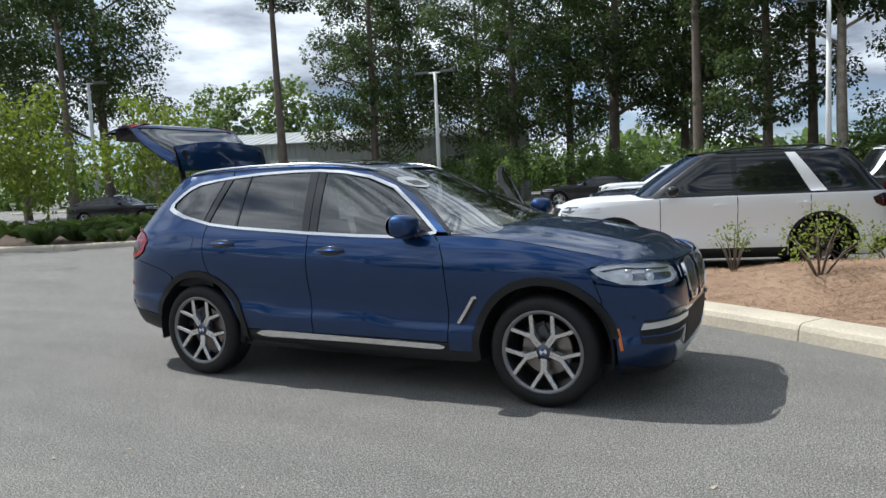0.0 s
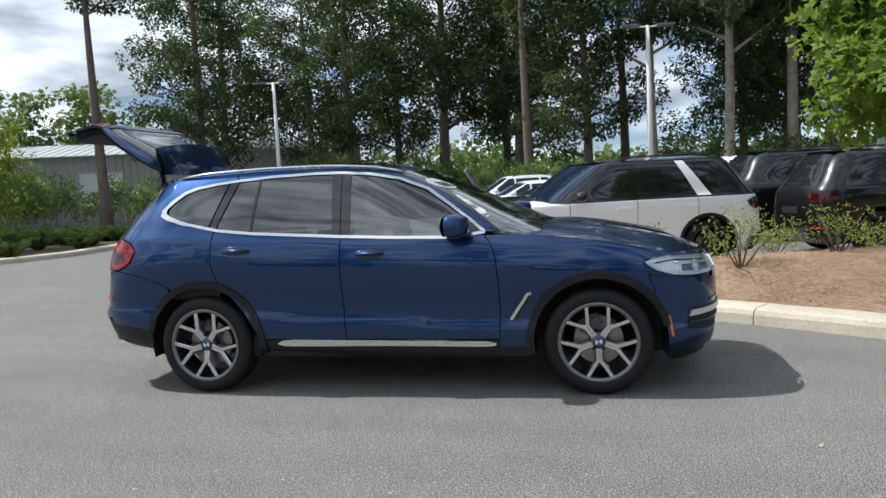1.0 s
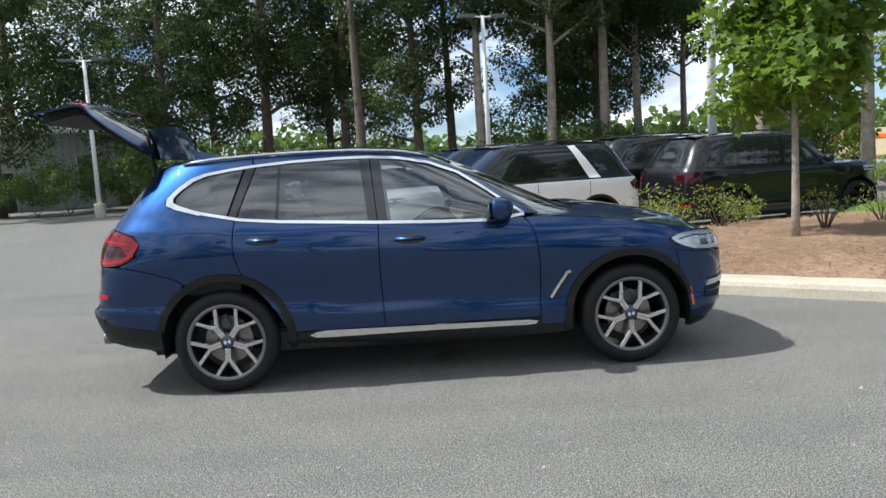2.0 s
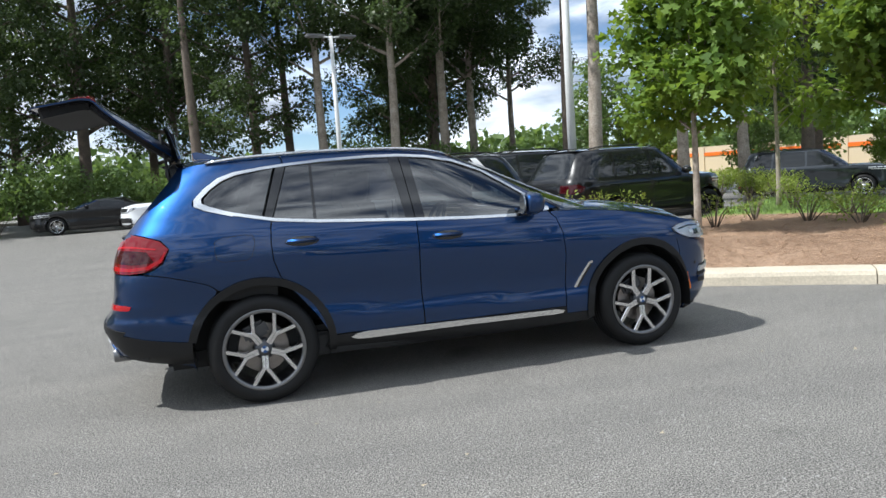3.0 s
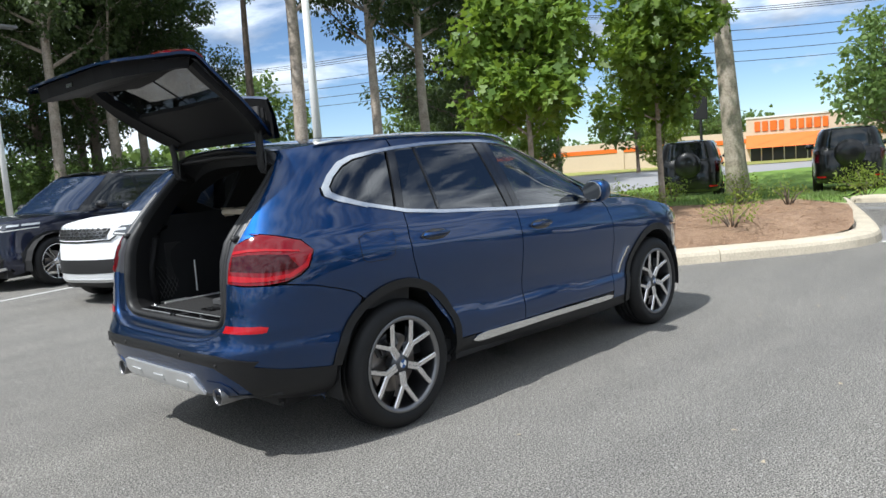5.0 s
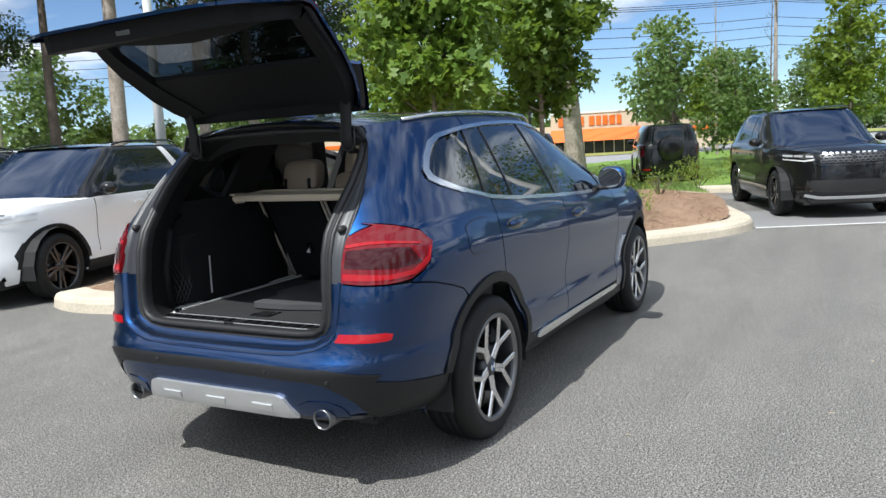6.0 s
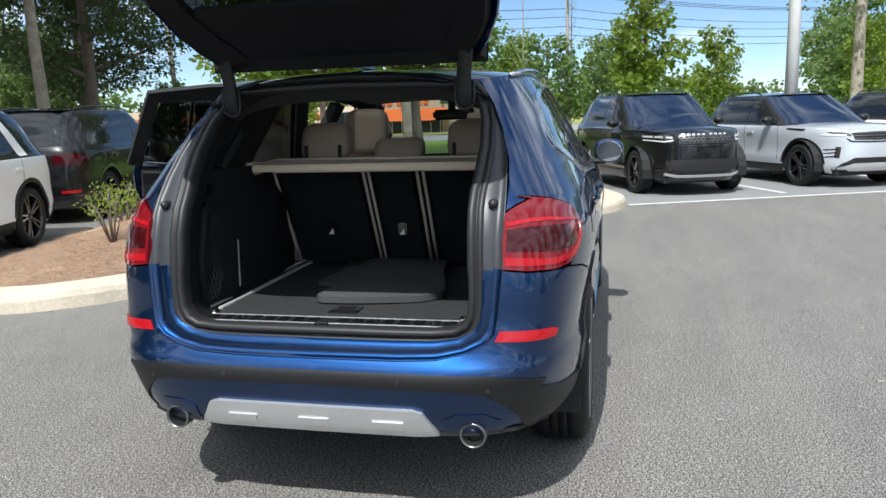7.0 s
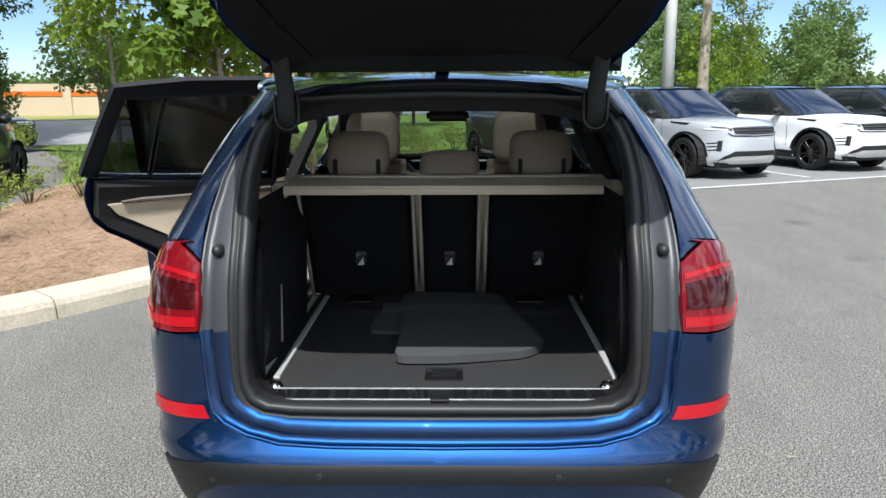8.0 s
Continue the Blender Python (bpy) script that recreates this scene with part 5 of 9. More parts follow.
ledge_ob = band_between("opening_ledge", [opening_loop(0.0, 0.0, 0.016), opening_loop(0.0, 0.0, 0.0015), opening_loop(0.05, 0, 0.012), opening_loop(0.30, 0, 0.014), opening_loop(0.34, 0, 0.006), opening_loop(0.80, 0, 0.004)], BLUE, hero, "painted rim of the load opening")
ledge_ob.data.materials.append(FLANGE)
for f_ in ledge_ob.data.polygons:
    f_.material_index = 1 if f_.center.z > 0.942 else 0
band_between("opening_flange", [opening_loop(0.80, 0, 0.004), opening_loop(1.0, 0.030, 0.012), opening_loop(1.0, 0.0, 0.020)], SEAL, hero)
band_between("opening_seal", [opening_loop(1.0, o_, d_) for o_, d_ in ((0.032, 0.022), (0.031, -0.004), (0.026, -0.012), (0.014, -0.013), (0.009, -0.004), (0.004, -0.004), (0.0, -0.014), (-0.014, -0.018), (-0.024, -0.010), (-0.028, 0.008), (-0.028, 0.04))], SEAL, hero, "black rubber seal round the load opening")
band_between("opening_lining", [opening_loop(1.0, -0.026, 0.03), opening_loop(1.0, -0.020, 0.09), opening_loop(1.0, 0.0, 0.17)], GATE_TRIM, hero)
for side in (-1, 1):
    for (yy, zz) in ((0.660, 1.157),):
        p = LOW.place(*LOW.q_of(("y", yy, zz)))
        bm = bmesh.new()
        lathe(bm, [(0.0, -0.010), (0.008, -0.009), (0.013, -0.003), (0.016, 0.002), (0.016, 0.03)], (-0.808, side * 0.622, zz), "x", 18)
        part("rubber_stop", bm, SEAL, hero, smooth=True)

# --- load space ---
bm = bmesh.new()
box(bm, -0.80, 0.32, -0.62, 0.62, 0.55, 0.720)
floor_ob = part("load_floor", bm, FELT_FLOOR, hero, "black carpeted load floor")
bm = bmesh.new()
box(bm, -0.850, -0.745, -0.50, 0.50, 0.700, 0.728, 0.006)
sill_plate = part("load_sill", bm, CLADDING, hero, "ribbed black loading sill")
for z_, x_ in ((0.7305, -0.838), (0.7305, -0.757)):
    bm = bmesh.new()
    box(bm, x_ - 0.003, x_ + 0.003, -0.49, 0.49, 0.724, z_, 0.001)
    part("sill_line", bm, SILVER, sill_plate)
for k in range(17):
    bm = bmesh.new()
    y = -0.46 + 0.0575 * k
    if abs(y) > 0.04:
        box(bm, -0.828, -0.768, y - 0.02, y + 0.02, 0.724, 0.731, 0.002)
        part("sill_rib", bm, GLOSS_BLACK, sill_plate)
bm = bmesh.new()
tube(bm, [(-0.862, -0.022, 0.69), (-0.862, -0.022, 0.738), (-0.862, 0.022, 0.738), (-0.862, 0.022, 0.69)], 0.006, 8)
box(bm, -0.878, -0.845, -0.035, 0.035, 0.690, 0.722, 0.006)
part("latch_striker", bm, GLOSS_BLACK, hero)
for side in (-1, 1):
    for o, w in ((-0.026, 0.020), (0.024, 0.020)):
        bm = bmesh.new()
        box(bm, -0.66, 0.28, side * 0.55 - 0.012 + o - w / 2, side * 0.55 - 0.012 + o + w / 2, 0.716, 0.728, 0.002)
        part("floor_rail", bm, RAIL_METAL, hero, "bright aluminium floor rail")
    bm = bmesh.new()
    box(bm, -0.66, 0.28, side * 0.55 - 0.026, side * 0.55, 0.716, 0.7225)
    part("rail_groove", bm, DARK, hero)
    bm = bmesh.new()
    lathe(bm, [(0.0, 0.016), (0.016, 0.014), (0.024, 0.0)], (-0.722, side * 0.50, 0.722), "z", 14)
    part("lashing_eye", bm, CHROME, hero, smooth=True)
    # side trim of the load space
    def wall_fn(u, v, side=side):
        z = 0.71 + 0.55 * v
        x = -0.79 + 0.17 * smoothstep(0.45, 1.0, v) + (1.05 - 0.17 * smoothstep(0.45, 1.0, v)) * u
        bulge = 0.045 * smoothstep(0.0, 0.35, u) * smoothstep(1.0, 0.75, u) * smoothstep(0.85, 0.6, v)
        edge = 0.055 * smoothstep(0.1, 0.0, u)
        return (x, side * (0.594 - 0.02 * v - bulge + edge * 0.2), z)
    patch("side_trim", wall_fn, 16, 10, FELT, hero, flip=side > 0)
    bm = bmesh.new()
    box(bm, -0.60, -0.30, side * 0.560 - 0.004, side * 0.560 + 0.004, 0.86, 1.09, 0.003)
    part("trim_cover", bm, DARK, hero)
    # dark linings behind the pillars and quarter glass
    panel("pillar_lining", [(0.10, 1.17), (-0.30, 1.27), (-0.42, 1.34), (-0.44, 1.42), (-0.40, 1.52), (-0.36, 1.57), (0.05, 1.59), (0.05, 1.55), (-0.12, 1.49), (-0.24, 1.41), (-0.26, 1.35), (-0.10, 1.285), (0.10, 1.235)], DARK, hero, TOP, (side,), off=-0.06, rim=-0.02)
    panel("c_pillar_lining", [(-0.06, 1.20), (0.20, 1.20), (0.30, 1.57), (0.06, 1.57)], DARK, hero, TOP, (side,), off=-0.075, rim=-0.03)
    panel("belt_lining", [(-0.72, 0.70), (-0.72, 1.06), (-0.55, 1.20), (-0.30, 1.25), (0.12, 1.20), (0.12, 0.70)], DARK, hero, TOP, (side,), off=-0.05, rim=0.0)
    panel("cant_lining", [(x, ROOF_EDGE(x) - 0.004) for x in (-0.4, 0.0, 0.5, 0.9, 1.3)] + [(x, top_z(x) + 0.0) for x in (1.3, 0.9, 0.5, 0.1)] + [(-0.2, 1.50)], DARK, hero, TOP, (side,), off=-0.045, rim=0.0)
    panel("b_pillar_lining", [(1.00, 0.45), (1.20, 0.45), (1.17, 1.13), (1.12, 1.57), (0.99, 1.57), (1.01, 1.13)], DARK, hero, TOP, (side,), off=-0.09, rim=-0.05)
    bm = bmesh.new()
    box(bm, 0.25, 2.30, side * 0.74, side * 0.86, 0.26, 0.42, 0.02)
    part("door_sill", bm, DARK, hero)
    panel("a_pillar_lining", [(2.20, 1.12), (1.80, 1.40), (1.46, 1.56), (1.36, 1.56), (1.70, 1.40), (2.08, 1.13)], DARK, hero, TOP, (side,), off=-0.05, rim=-0.02)
bm = bmesh.new()
for i in range(9):
    for sgn in (-1, 1):
        x_ = -0.66 + 0.025 * i
        pts_ = [(x_ + sgn * 0.10 * k / 4, 0.566 - 0.010 * math.sin(math.pi * k / 4), 0.745 + 0.20 * k / 4) for k in range(5)]
        tube(bm, [p for p in pts_ if -0.68 < p[0] < -0.44], 0.0022, 4) if sum(-0.68 < p[0] < -0.44 for p in pts_) > 1 else None
part("pocket_net", bm, SEAL, hero, "black elastic net over a side pocket")
bm = bmesh.new()
tube(bm, [(-0.42, 0.548, 0.76), (-0.42, 0.542, 0.96)], 0.006, 6)
part("net_strap", bm, SILVER, hero)
for side in (-1, 1):
    bm = bmesh.new()
    tube(bm, [(-0.70, side * 0.556, 0.73), (-0.70, side * 0.552, 0.95), (-0.66, side * 0.556, 1.12), (-0.58, side * 0.565, 1.20)], 0.022, 8)
    part("trim_post", bm, GATE_TRIM, hero, smooth=True)
# header above the opening
patch("header_trim", lambda u, v: (-0.50 + 0.16 * u, (2 * v - 1) * (0.56 - 0.02 * u), 1.592 - 0.075 * (2 * v - 1) ** 4 - 0.015 * u - 0.03 * u * (2 * v - 1) ** 2), 6, 20, DARK, hero)

patch("header_lip", lambda u, v: (-0.345 - 0.03 * u, (2 * v - 1) * 0.555, 1.578 - 0.055 * (2 * v - 1) ** 4 - (0.052 + 0.02 * (2 * v - 1) ** 4) * (1 - u)), 3, 20, DARK, hero)
# folded mat, handle and net in the load space
def slab(name, outline, z0, t, mat, parent, label, wave=0.006, round_=0.006):
    bm = bmesh.new()
    prism(bm, outline, z0, z0 + t)
    for axis in (0, 1):
        lo = min(p[axis] for p in outline)
        hi = max(p[axis] for p in outline)
        for k in range(1, 10):
            co, no = [0, 0, 0], [0, 0, 0]
            co[axis], no[axis] = lo + (hi - lo) * k / 10, 1
            bmesh.ops.bisect_plane(bm, geom=bm.verts[:] + bm.edges[:] + bm.faces[:], plane_co=co, plane_no=no)
    for v in bm.verts:
        v.co.z += wave * (noise.noise(Vector((v.co.x * 3, v.co.y * 3, 1.7))) + 0.6)
    ob = part(name, bm, mat, parent, label, smooth=False)
    return ob


def rounded(points, r=0.04, n=4):
    out = []
    for i, p in enumerate(points):
        a, b = Vector(points[i - 1]), Vector(points[(i + 1) % len(points)])
        p = Vector(p)
        d0, d1 = (a - p), (b - p)
        k = min(r, d0.length * 0.45, d1.length * 0.45)
        s0, s1 = p + d0.normalized() * k, p + d1.normalized() * k
        for j in range(n + 1):
            t = j / n
            out.append(tuple((1 - t) ** 2 * s0 + 2 * t * (1 - t) * p + t * t * s1))
    return out


mat_outline = rounded([(-0.55, 0.155), (-0.22, 0.152), (0.20, 0.178), (0.24, 0.15), (0.23, -0.23), (0.10, -0.245), (-0.05, -0.27), (-0.22, -0.315), (-0.40, -0.355), (-0.49, -0.28), (-0.545, -0.03)], 0.05)
load_mat = thing("load_mat", Matrix.Identity(4), "folded dark grey carpet mat lying on the load floor", "mat")
slab("mat_sheet", mat_outline, 0.724, 0.026, FELT_GREY, load_mat, "")
slab("mat_flap", rounded([(-0.23, 0.272), (-0.04, 0.268), (-0.03, 0.25), (0.14, 0.25), (0.15, 0.12), (-0.24, 0.12)], 0.02), 0.7205, 0.014, FELT_GREY, load_mat, "")
bm = bmesh.new()
box(bm, -0.675, -0.575, -0.068, 0.052, 0.716, 0.7265, 0.004)
fh = part("floor_handle", bm, GLOSS_BLACK, hero)
for k in range(3):
    bm = bmesh.new()
    box(bm, -0.650 + 0.022 * k, -0.638 + 0.022 * k, -0.045, 0.029, 0.725, 0.730, 0.002)
    part("handle_rib", bm, CLADDING, fh)

# --- rear seats and cover ---
def cushion(bm, centre, size):
    """A soft rounded pad, a little narrower at its top."""
    bmesh.ops.create_uvsphere(bm, u_segments=28, v_segments=16, radius=1.0)
    for v in bm.verts:
        p = [math.copysign(abs(c) ** 0.5, c) for c in v.co]
        k = 1 - 0.08 * (p[2] + 1) / 2
        v.co = Vector((centre[0] + p[0] * size[0] + 0.02 * p[2], centre[1] + p[1] * size[1] * k, centre[2] + p[2] * size[2]))


seat_lean = -0.50
for (y0, y1) in ((-0.605, -0.165), (-0.140, 0.098), (0.120, 0.570)):
    bm = bmesh.new()
    box(bm, 0.285, 0.45, y0, y1, 0.70, 1.27, 0.03)
    for v in bm.verts:
        v.co.x += (v.co.z - 0.72) * seat_lean
    sb = part("seat_back", bm, FELT, hero, "rear seat back in black felt with beige piping")
    for yy in (y0 + 0.002, y1 - 0.002):
        bm = bmesh.new()
        tube(bm, [(0.281 + (z - 0.72) * seat_lean, yy, z) for z in (0.73, 0.92, 1.12, 1.25)], 0.008, 6)
        part("piping", bm, PIPING, sb, smooth=True)
    yc = (y0 + y1) / 2
    zc = 0.915
    bm = bmesh.new()
    box(bm, 0.268 + (zc - .72) * seat_lean, 0.290 + (zc - .72) * seat_lean, yc - 0.022, yc + 0.022, zc - 0.03, zc + 0.035, 0.004)
    an = part("anchor_cover", bm, GLOSS_BLACK, sb)
    bm = bmesh.new()
    prism(bm, [(yc - 0.012, zc - 0.026), (yc + 0.014, zc - 0.026), (yc - 0.008, zc + 0.004)], 0.263 + (zc - .72) * seat_lean, 0.267 + (zc - .72) * seat_lean)
    for v in bm.verts:
        v.co = Vector((v.co.z, v.co.x, v.co.y))
    bmesh.ops.recalc_face_normals(bm, faces=bm.faces)
    part("anchor_mark", bm, WHITE_PLASTIC, an)
    # head restraint
    hw, hh = (0.13, 0.155) if (y1 - y0) > 0.3 else (0.125, 0.075)
    bm = bmesh.new()
    cushion(bm, (0.185, yc, 1.268 + hh / 2), (0.06, hw, hh / 2 + 0.012))
    hr = part("head_restraint", bm, LEATHER, hero, "beige leather head restraint", smooth=True)
    for dy in (-0.085, 0.085):
        if hh > 0.1:
            bm = bmesh.new()
            box(bm, 0.107, 0.130, yc + dy - 0.008, yc + dy + 0.008, 1.245, 1.33, 0.004)
            part("restraint_slot", bm, DARK, hr)
            bm = bmesh.new()
            tube(bm, [(0.140, yc + dy, 1.21), (0.140, yc + dy, 1.265)], 0.006, 8)
            part("restraint_post", bm, CHROME, hr)
for y in (-0.36, 0.37):
    bm = bmesh.new()
    box(bm, 0.19, 0.275, y - 0.06, y + 0.06, 0.716, 0.727, 0.004)
    part("floor_anchor", bm, GLOSS_BLACK, hero)
cover = thing("luggage_cover", Matrix.Identity(4), "beige roll-out luggage cover above the load space", "luggage cover")
bm = bmesh.new()
box(bm, -0.175, -0.135, -0.635, 0.605, 1.226, 1.258, 0.008)
part("cover_bar", bm, SHELF, cover)
patch("cover_sheet", lambda u, v: (-0.17 + 0.28 * u, -0.615 + 1.20 * v, 1.259 + 0.010 * u - 0.012 * math.sin(math.pi * v) * (1 - u) + 0.004 * noise.noise(Vector((u * 4, v * 9, 2)))), 12, 24, SHELF, cover)
bm = bmesh.new()
box(bm, 0.02, 0.11, -0.60, 0.58, 1.205, 1.272, 0.02)
part("cover_cassette", bm, SHELF, cover)
for side in (-1, 1):
    bm = bmesh.new()
    box(bm, -0.165, -0.07, side * 0.58 - 0.015, side * 0.635 - 0.015, 1.212, 1.268, 0.010)
    part("cover_end", bm, SHELF, cover)

# --- front seats, dashboard, wheel ---
for side in (-1, 1):
    yc = side * 0.355
    bm = bmesh.new()
    box(bm, 0.92, 1.12, yc - 0.25, yc + 0.25, 0.56, 1.26, 0.07, segments=4)
    for v in bm.verts:
        v.co.x -= (v.co.z - 0.56) * 0.22
        v.co.y = yc + (v.co.y - yc) * (1 - 0.18 * max(0, (v.co.z - 0.9) / 0.4))
    fs = part("front_seat", bm, LEATHER, hero, "beige leather front seat", smooth=True)
    bm = bmesh.new()
    cushion(bm, (0.82, yc, 1.375), (0.06, 0.135, 0.125))
    part("head_restraint", bm, LEATHER, fs, smooth=True)
    bm = bmesh.new()
    box(bm, 1.0, 1.52, yc - 0.26, yc + 0.26, 0.48, 0.66, 0.06, segments=3)
    part("seat_cushion", bm, LEATHER, fs, smooth=True)
bm = bmesh.new()
box(bm, 0.36, 0.90, -0.60, 0.60, 0.48, 0.70, 0.05)
part("rear_bench", bm, LEATHER, hero, smooth=True)
bm = bmesh.new()
box(bm, 1.75, 2.35, -0.74, 0.74, 0.60, 1.06, 0.08, segments=3)
part("dashboard", bm, DARK, hero, smooth=True)
bm = bmesh.new()
box(bm, 1.20, 1.85, -0.13, 0.13, 0.45, 0.78, 0.04)
part("centre_console", bm, DARK, hero)
bm = bmesh.new()
wheel_pts = [(0.185 * math.cos(a), 0.185 * math.sin(a), 0) for a in [i * math.tau / 28 for i in range(29)]]
tube(bm, wheel_pts, 0.016, 8, caps=False)
box(bm, -0.17, 0.17, -0.03, 0.03, -0.02, 0.01, 0.01)
box(bm, -0.06, 0.06, -0.06, 0.06, -0.03, 0.02, 0.02)
bmesh.ops.transform(bm, matrix=pose(1.62, 0.36, 1.02, 0, -66, 0), verts=bm.verts)
part("steering_wheel", bm, DARK, hero, smooth=True)
bm = bmesh.new()
box(bm, 1.46, 1.49, -0.12, 0.12, 1.42, 1.485, 0.015)
box(bm, 1.48, 1.54, -0.02, 0.02, 1.45, 1.58, 0.008)
part("interior_mirror", bm, DARK, hero)
bm = bmesh.new()
box(bm, -0.30, 2.30, -0.80, 0.80, 0.36, 0.46)
part("cabin_floor", bm, DARK, hero)
bm = bmesh.new()
box(bm, -0.62, 3.45, -0.62, 0.62, 0.23, 0.38, 0.03)
part("underbody", bm, DARK, hero)
bm = bmesh.new()
rear_edge = [LOW.place(*LOW.q_of(("y", 0.80 * k / 8, 0.40))) for k in range(9)]
prism(bm, [(p.x + 0.004, -p.y) for p in rear_edge[::-1]] + [(p.x + 0.004, p.y) for p in rear_edge[1:]] + [(-0.50, 0.72), (-0.50, -0.72)], 0.372, 0.386)
part("under_tray", bm, DARK, hero)
bm = bmesh.new()
box(bm, 2.3, 3.45, -0.55, 0.55, 0.30, 0.80, 0.05)
part("engine_block", bm, DARK, hero)
# year marking on the windscreen, of painted strokes
q0 = TOP.q_of(("f", 0.60, 1.46))
digit_plate = panel("screen_sticker", [("f", 0.455, 1.512), ("f", 0.52, 1.505), ("f", 0.555, 1.480), ("f", 0.56, 1.455), ("f", 0.535, 1.432), ("f", 0.47, 1.425), ("f", 0.41, 1.438), ("f", 0.38, 1.462), ("f", 0.39, 1.490), ("f", 0.415, 1.505)], material("film_sticker", (0.42, 0.44, 0.45), 0.4, vary=0.1), hero, TOP, (-1,), off=0.003, rim=0.001, grid=(0.02, 0.02))
for k in range(4):
    y0 = 0.420 + 0.027 * k
    panel("sticker_bar", [("f", y0, 1.442), ("f", y0 + 0.016, 1.442), ("f", y0 + 0.016, 1.480), ("f", y0, 1.480)], DARK, digit_plate, TOP, (-1,), off=0.005, rim=0.0, grid=(0.05, 0.05))


# --- wheels ---
def build_wheel(name_parent, centre, side, r_tyre=0.364, width=0.245, rim_r=0.262, style="y", rim_mat=None, face_mat=None, tilt=0.0):
    """A wheel: tyre with tread, rim barrel, spokes, disc and hub cap. side: which way it faces (-1: towards -y)."""
    hold = Matrix.Translation(centre) @ Matrix.Diagonal((1, 1, 1, 1)) @ Matrix.Rotation(tilt, 4, "Y")
    rim_mat, face_mat = rim_mat or ALLOY_DARK, face_mat or ALLOY
    w = width / 2
    out = side * w

    def hh(v):
        return -side * v            # measured inwards from the outer face
    o = side * w
    bm = bmesh.new()
    prof = [(rim_r, 0.012), (rim_r + 0.010, 0.002), (rim_r + 0.030, -0.004), (r_tyre - 0.045, -0.006), (r_tyre - 0.018, 0.012), (r_tyre - 0.006, 0.030), (r_tyre, 0.055)]
    grooves = [0.055, 0.078, 0.084, 0.115, 0.125, 0.156, 0.162, 0.19]
    for i, g in enumerate(grooves):
        if i in (1, 3, 5):
            prof += [(r_tyre, g), (r_tyre - 0.008, g + 0.002)]
        elif i in (2, 4, 6):
            prof += [(r_tyre - 0.008, g), (r_tyre, g + 0.002)]
    prof += [(r_tyre, 0.19), (r_tyre - 0.006, 0.215), (r_tyre - 0.018, 0.233), (r_tyre - 0.045, 0.251), (rim_r + 0.010, 0.245), (rim_r, 0.235)]
    lathe(bm, [(r, o + hh(h)) for r, h in prof], (0, 0, 0), "y", 64 if style == "y" else 36)
    bmesh.ops.transform(bm, matrix=hold, verts=bm.verts)
    tyre = part("tyre", bm, RUBBER, name_parent, smooth=True)
    bm = bmesh.new()
    lathe(bm, [(rim_r + 0.004, o + hh(0.010)), (rim_r + 0.010, o + hh(0.001)), (rim_r + 0.002, o + hh(-0.002)), (rim_r - 0.010, o + hh(0.006)), (rim_r - 0.016, o + hh(0.030)), (rim_r - 0.03, o + hh(0.20)), (rim_r, o + hh(0.23))], (0, 0, 0), "y", 56)
    bmesh.ops.transform(bm, matrix=hold, verts=bm.verts)
    rim = part("rim", bm, rim_mat, name_parent, smooth=True)
    if style == "y":
        bm = bmesh.new()
        lathe(bm, [(rim_r + 0.008, o + hh(0.0)), (rim_r + 0.002, o + hh(-0.0035)), (rim_r - 0.014, o + hh(0.003)), (rim_r - 0.018, o + hh(0.012))], (0, 0, 0), "y", 56)
        bmesh.ops.transform(bm, matrix=hold, verts=bm.verts)
        part("rim_lip", bm, SILVER_DARK, rim, smooth=True)
    bm = bmesh.new()
    lathe(bm, [(0.05, o + hh(0.105)), (0.165, o + hh(0.105)), (0.168, o + hh(0.115)), (0.168, o + hh(0.130)), (0.05, o + hh(0.130))], (0, 0, 0), "y", 40)
    bmesh.ops.transform(bm, matrix=hold, verts=bm.verts)
    part("brake_disc", bm, DISC_STEEL, name_parent)
    bm = bmesh.new()
    box(bm, 0.07, 0.175, min(o + hh(0.075), o + hh(0.15)), max(o + hh(0.075), o + hh(0.15)), -0.085, 0.085, 0.02)
    bmesh.ops.transform(bm, matrix=hold @ Matrix.Rotation(radians(-150), 4, "Y"), verts=bm.verts)
    part("brake_caliper", bm, ALLOY_DARK, name_parent)

    def bar(bm, p0, p1, w0, w1, d_out, d_in, top=0.7):
        """A spoke bar with a bevelled face, from p0 to p1 in the wheel's plane."""
        a, b = Vector(p0), Vector(p1)
        t = (b - a).normalized()
        n = Vector((-t.y, t.x))
        sec = []
        for p, ww, dep in ((a, w0, d_out[0]), (b, w1, d_out[1])):
            q = []
            for lat, dp in ((-ww, dep + d_in), (-ww, dep + 0.006), (-ww * top, dep), (ww * top, dep), (ww, dep + 0.006), (ww, dep + d_in)):
                c = p + n * lat
                q.append(bm.verts.new((c.x, o + hh(dp), c.y)))
            sec.append(q)
        for i in range(5):
            bm.faces.new((sec[0][i], sec[0][i + 1], sec[1][i + 1], sec[1][i]))
        bm.faces.new(sec[0])
        bm.faces.new(sec[1][::-1])

    def polar(r, deg):
        return (r * math.cos(radians(deg)), r * math.sin(radians(deg)))
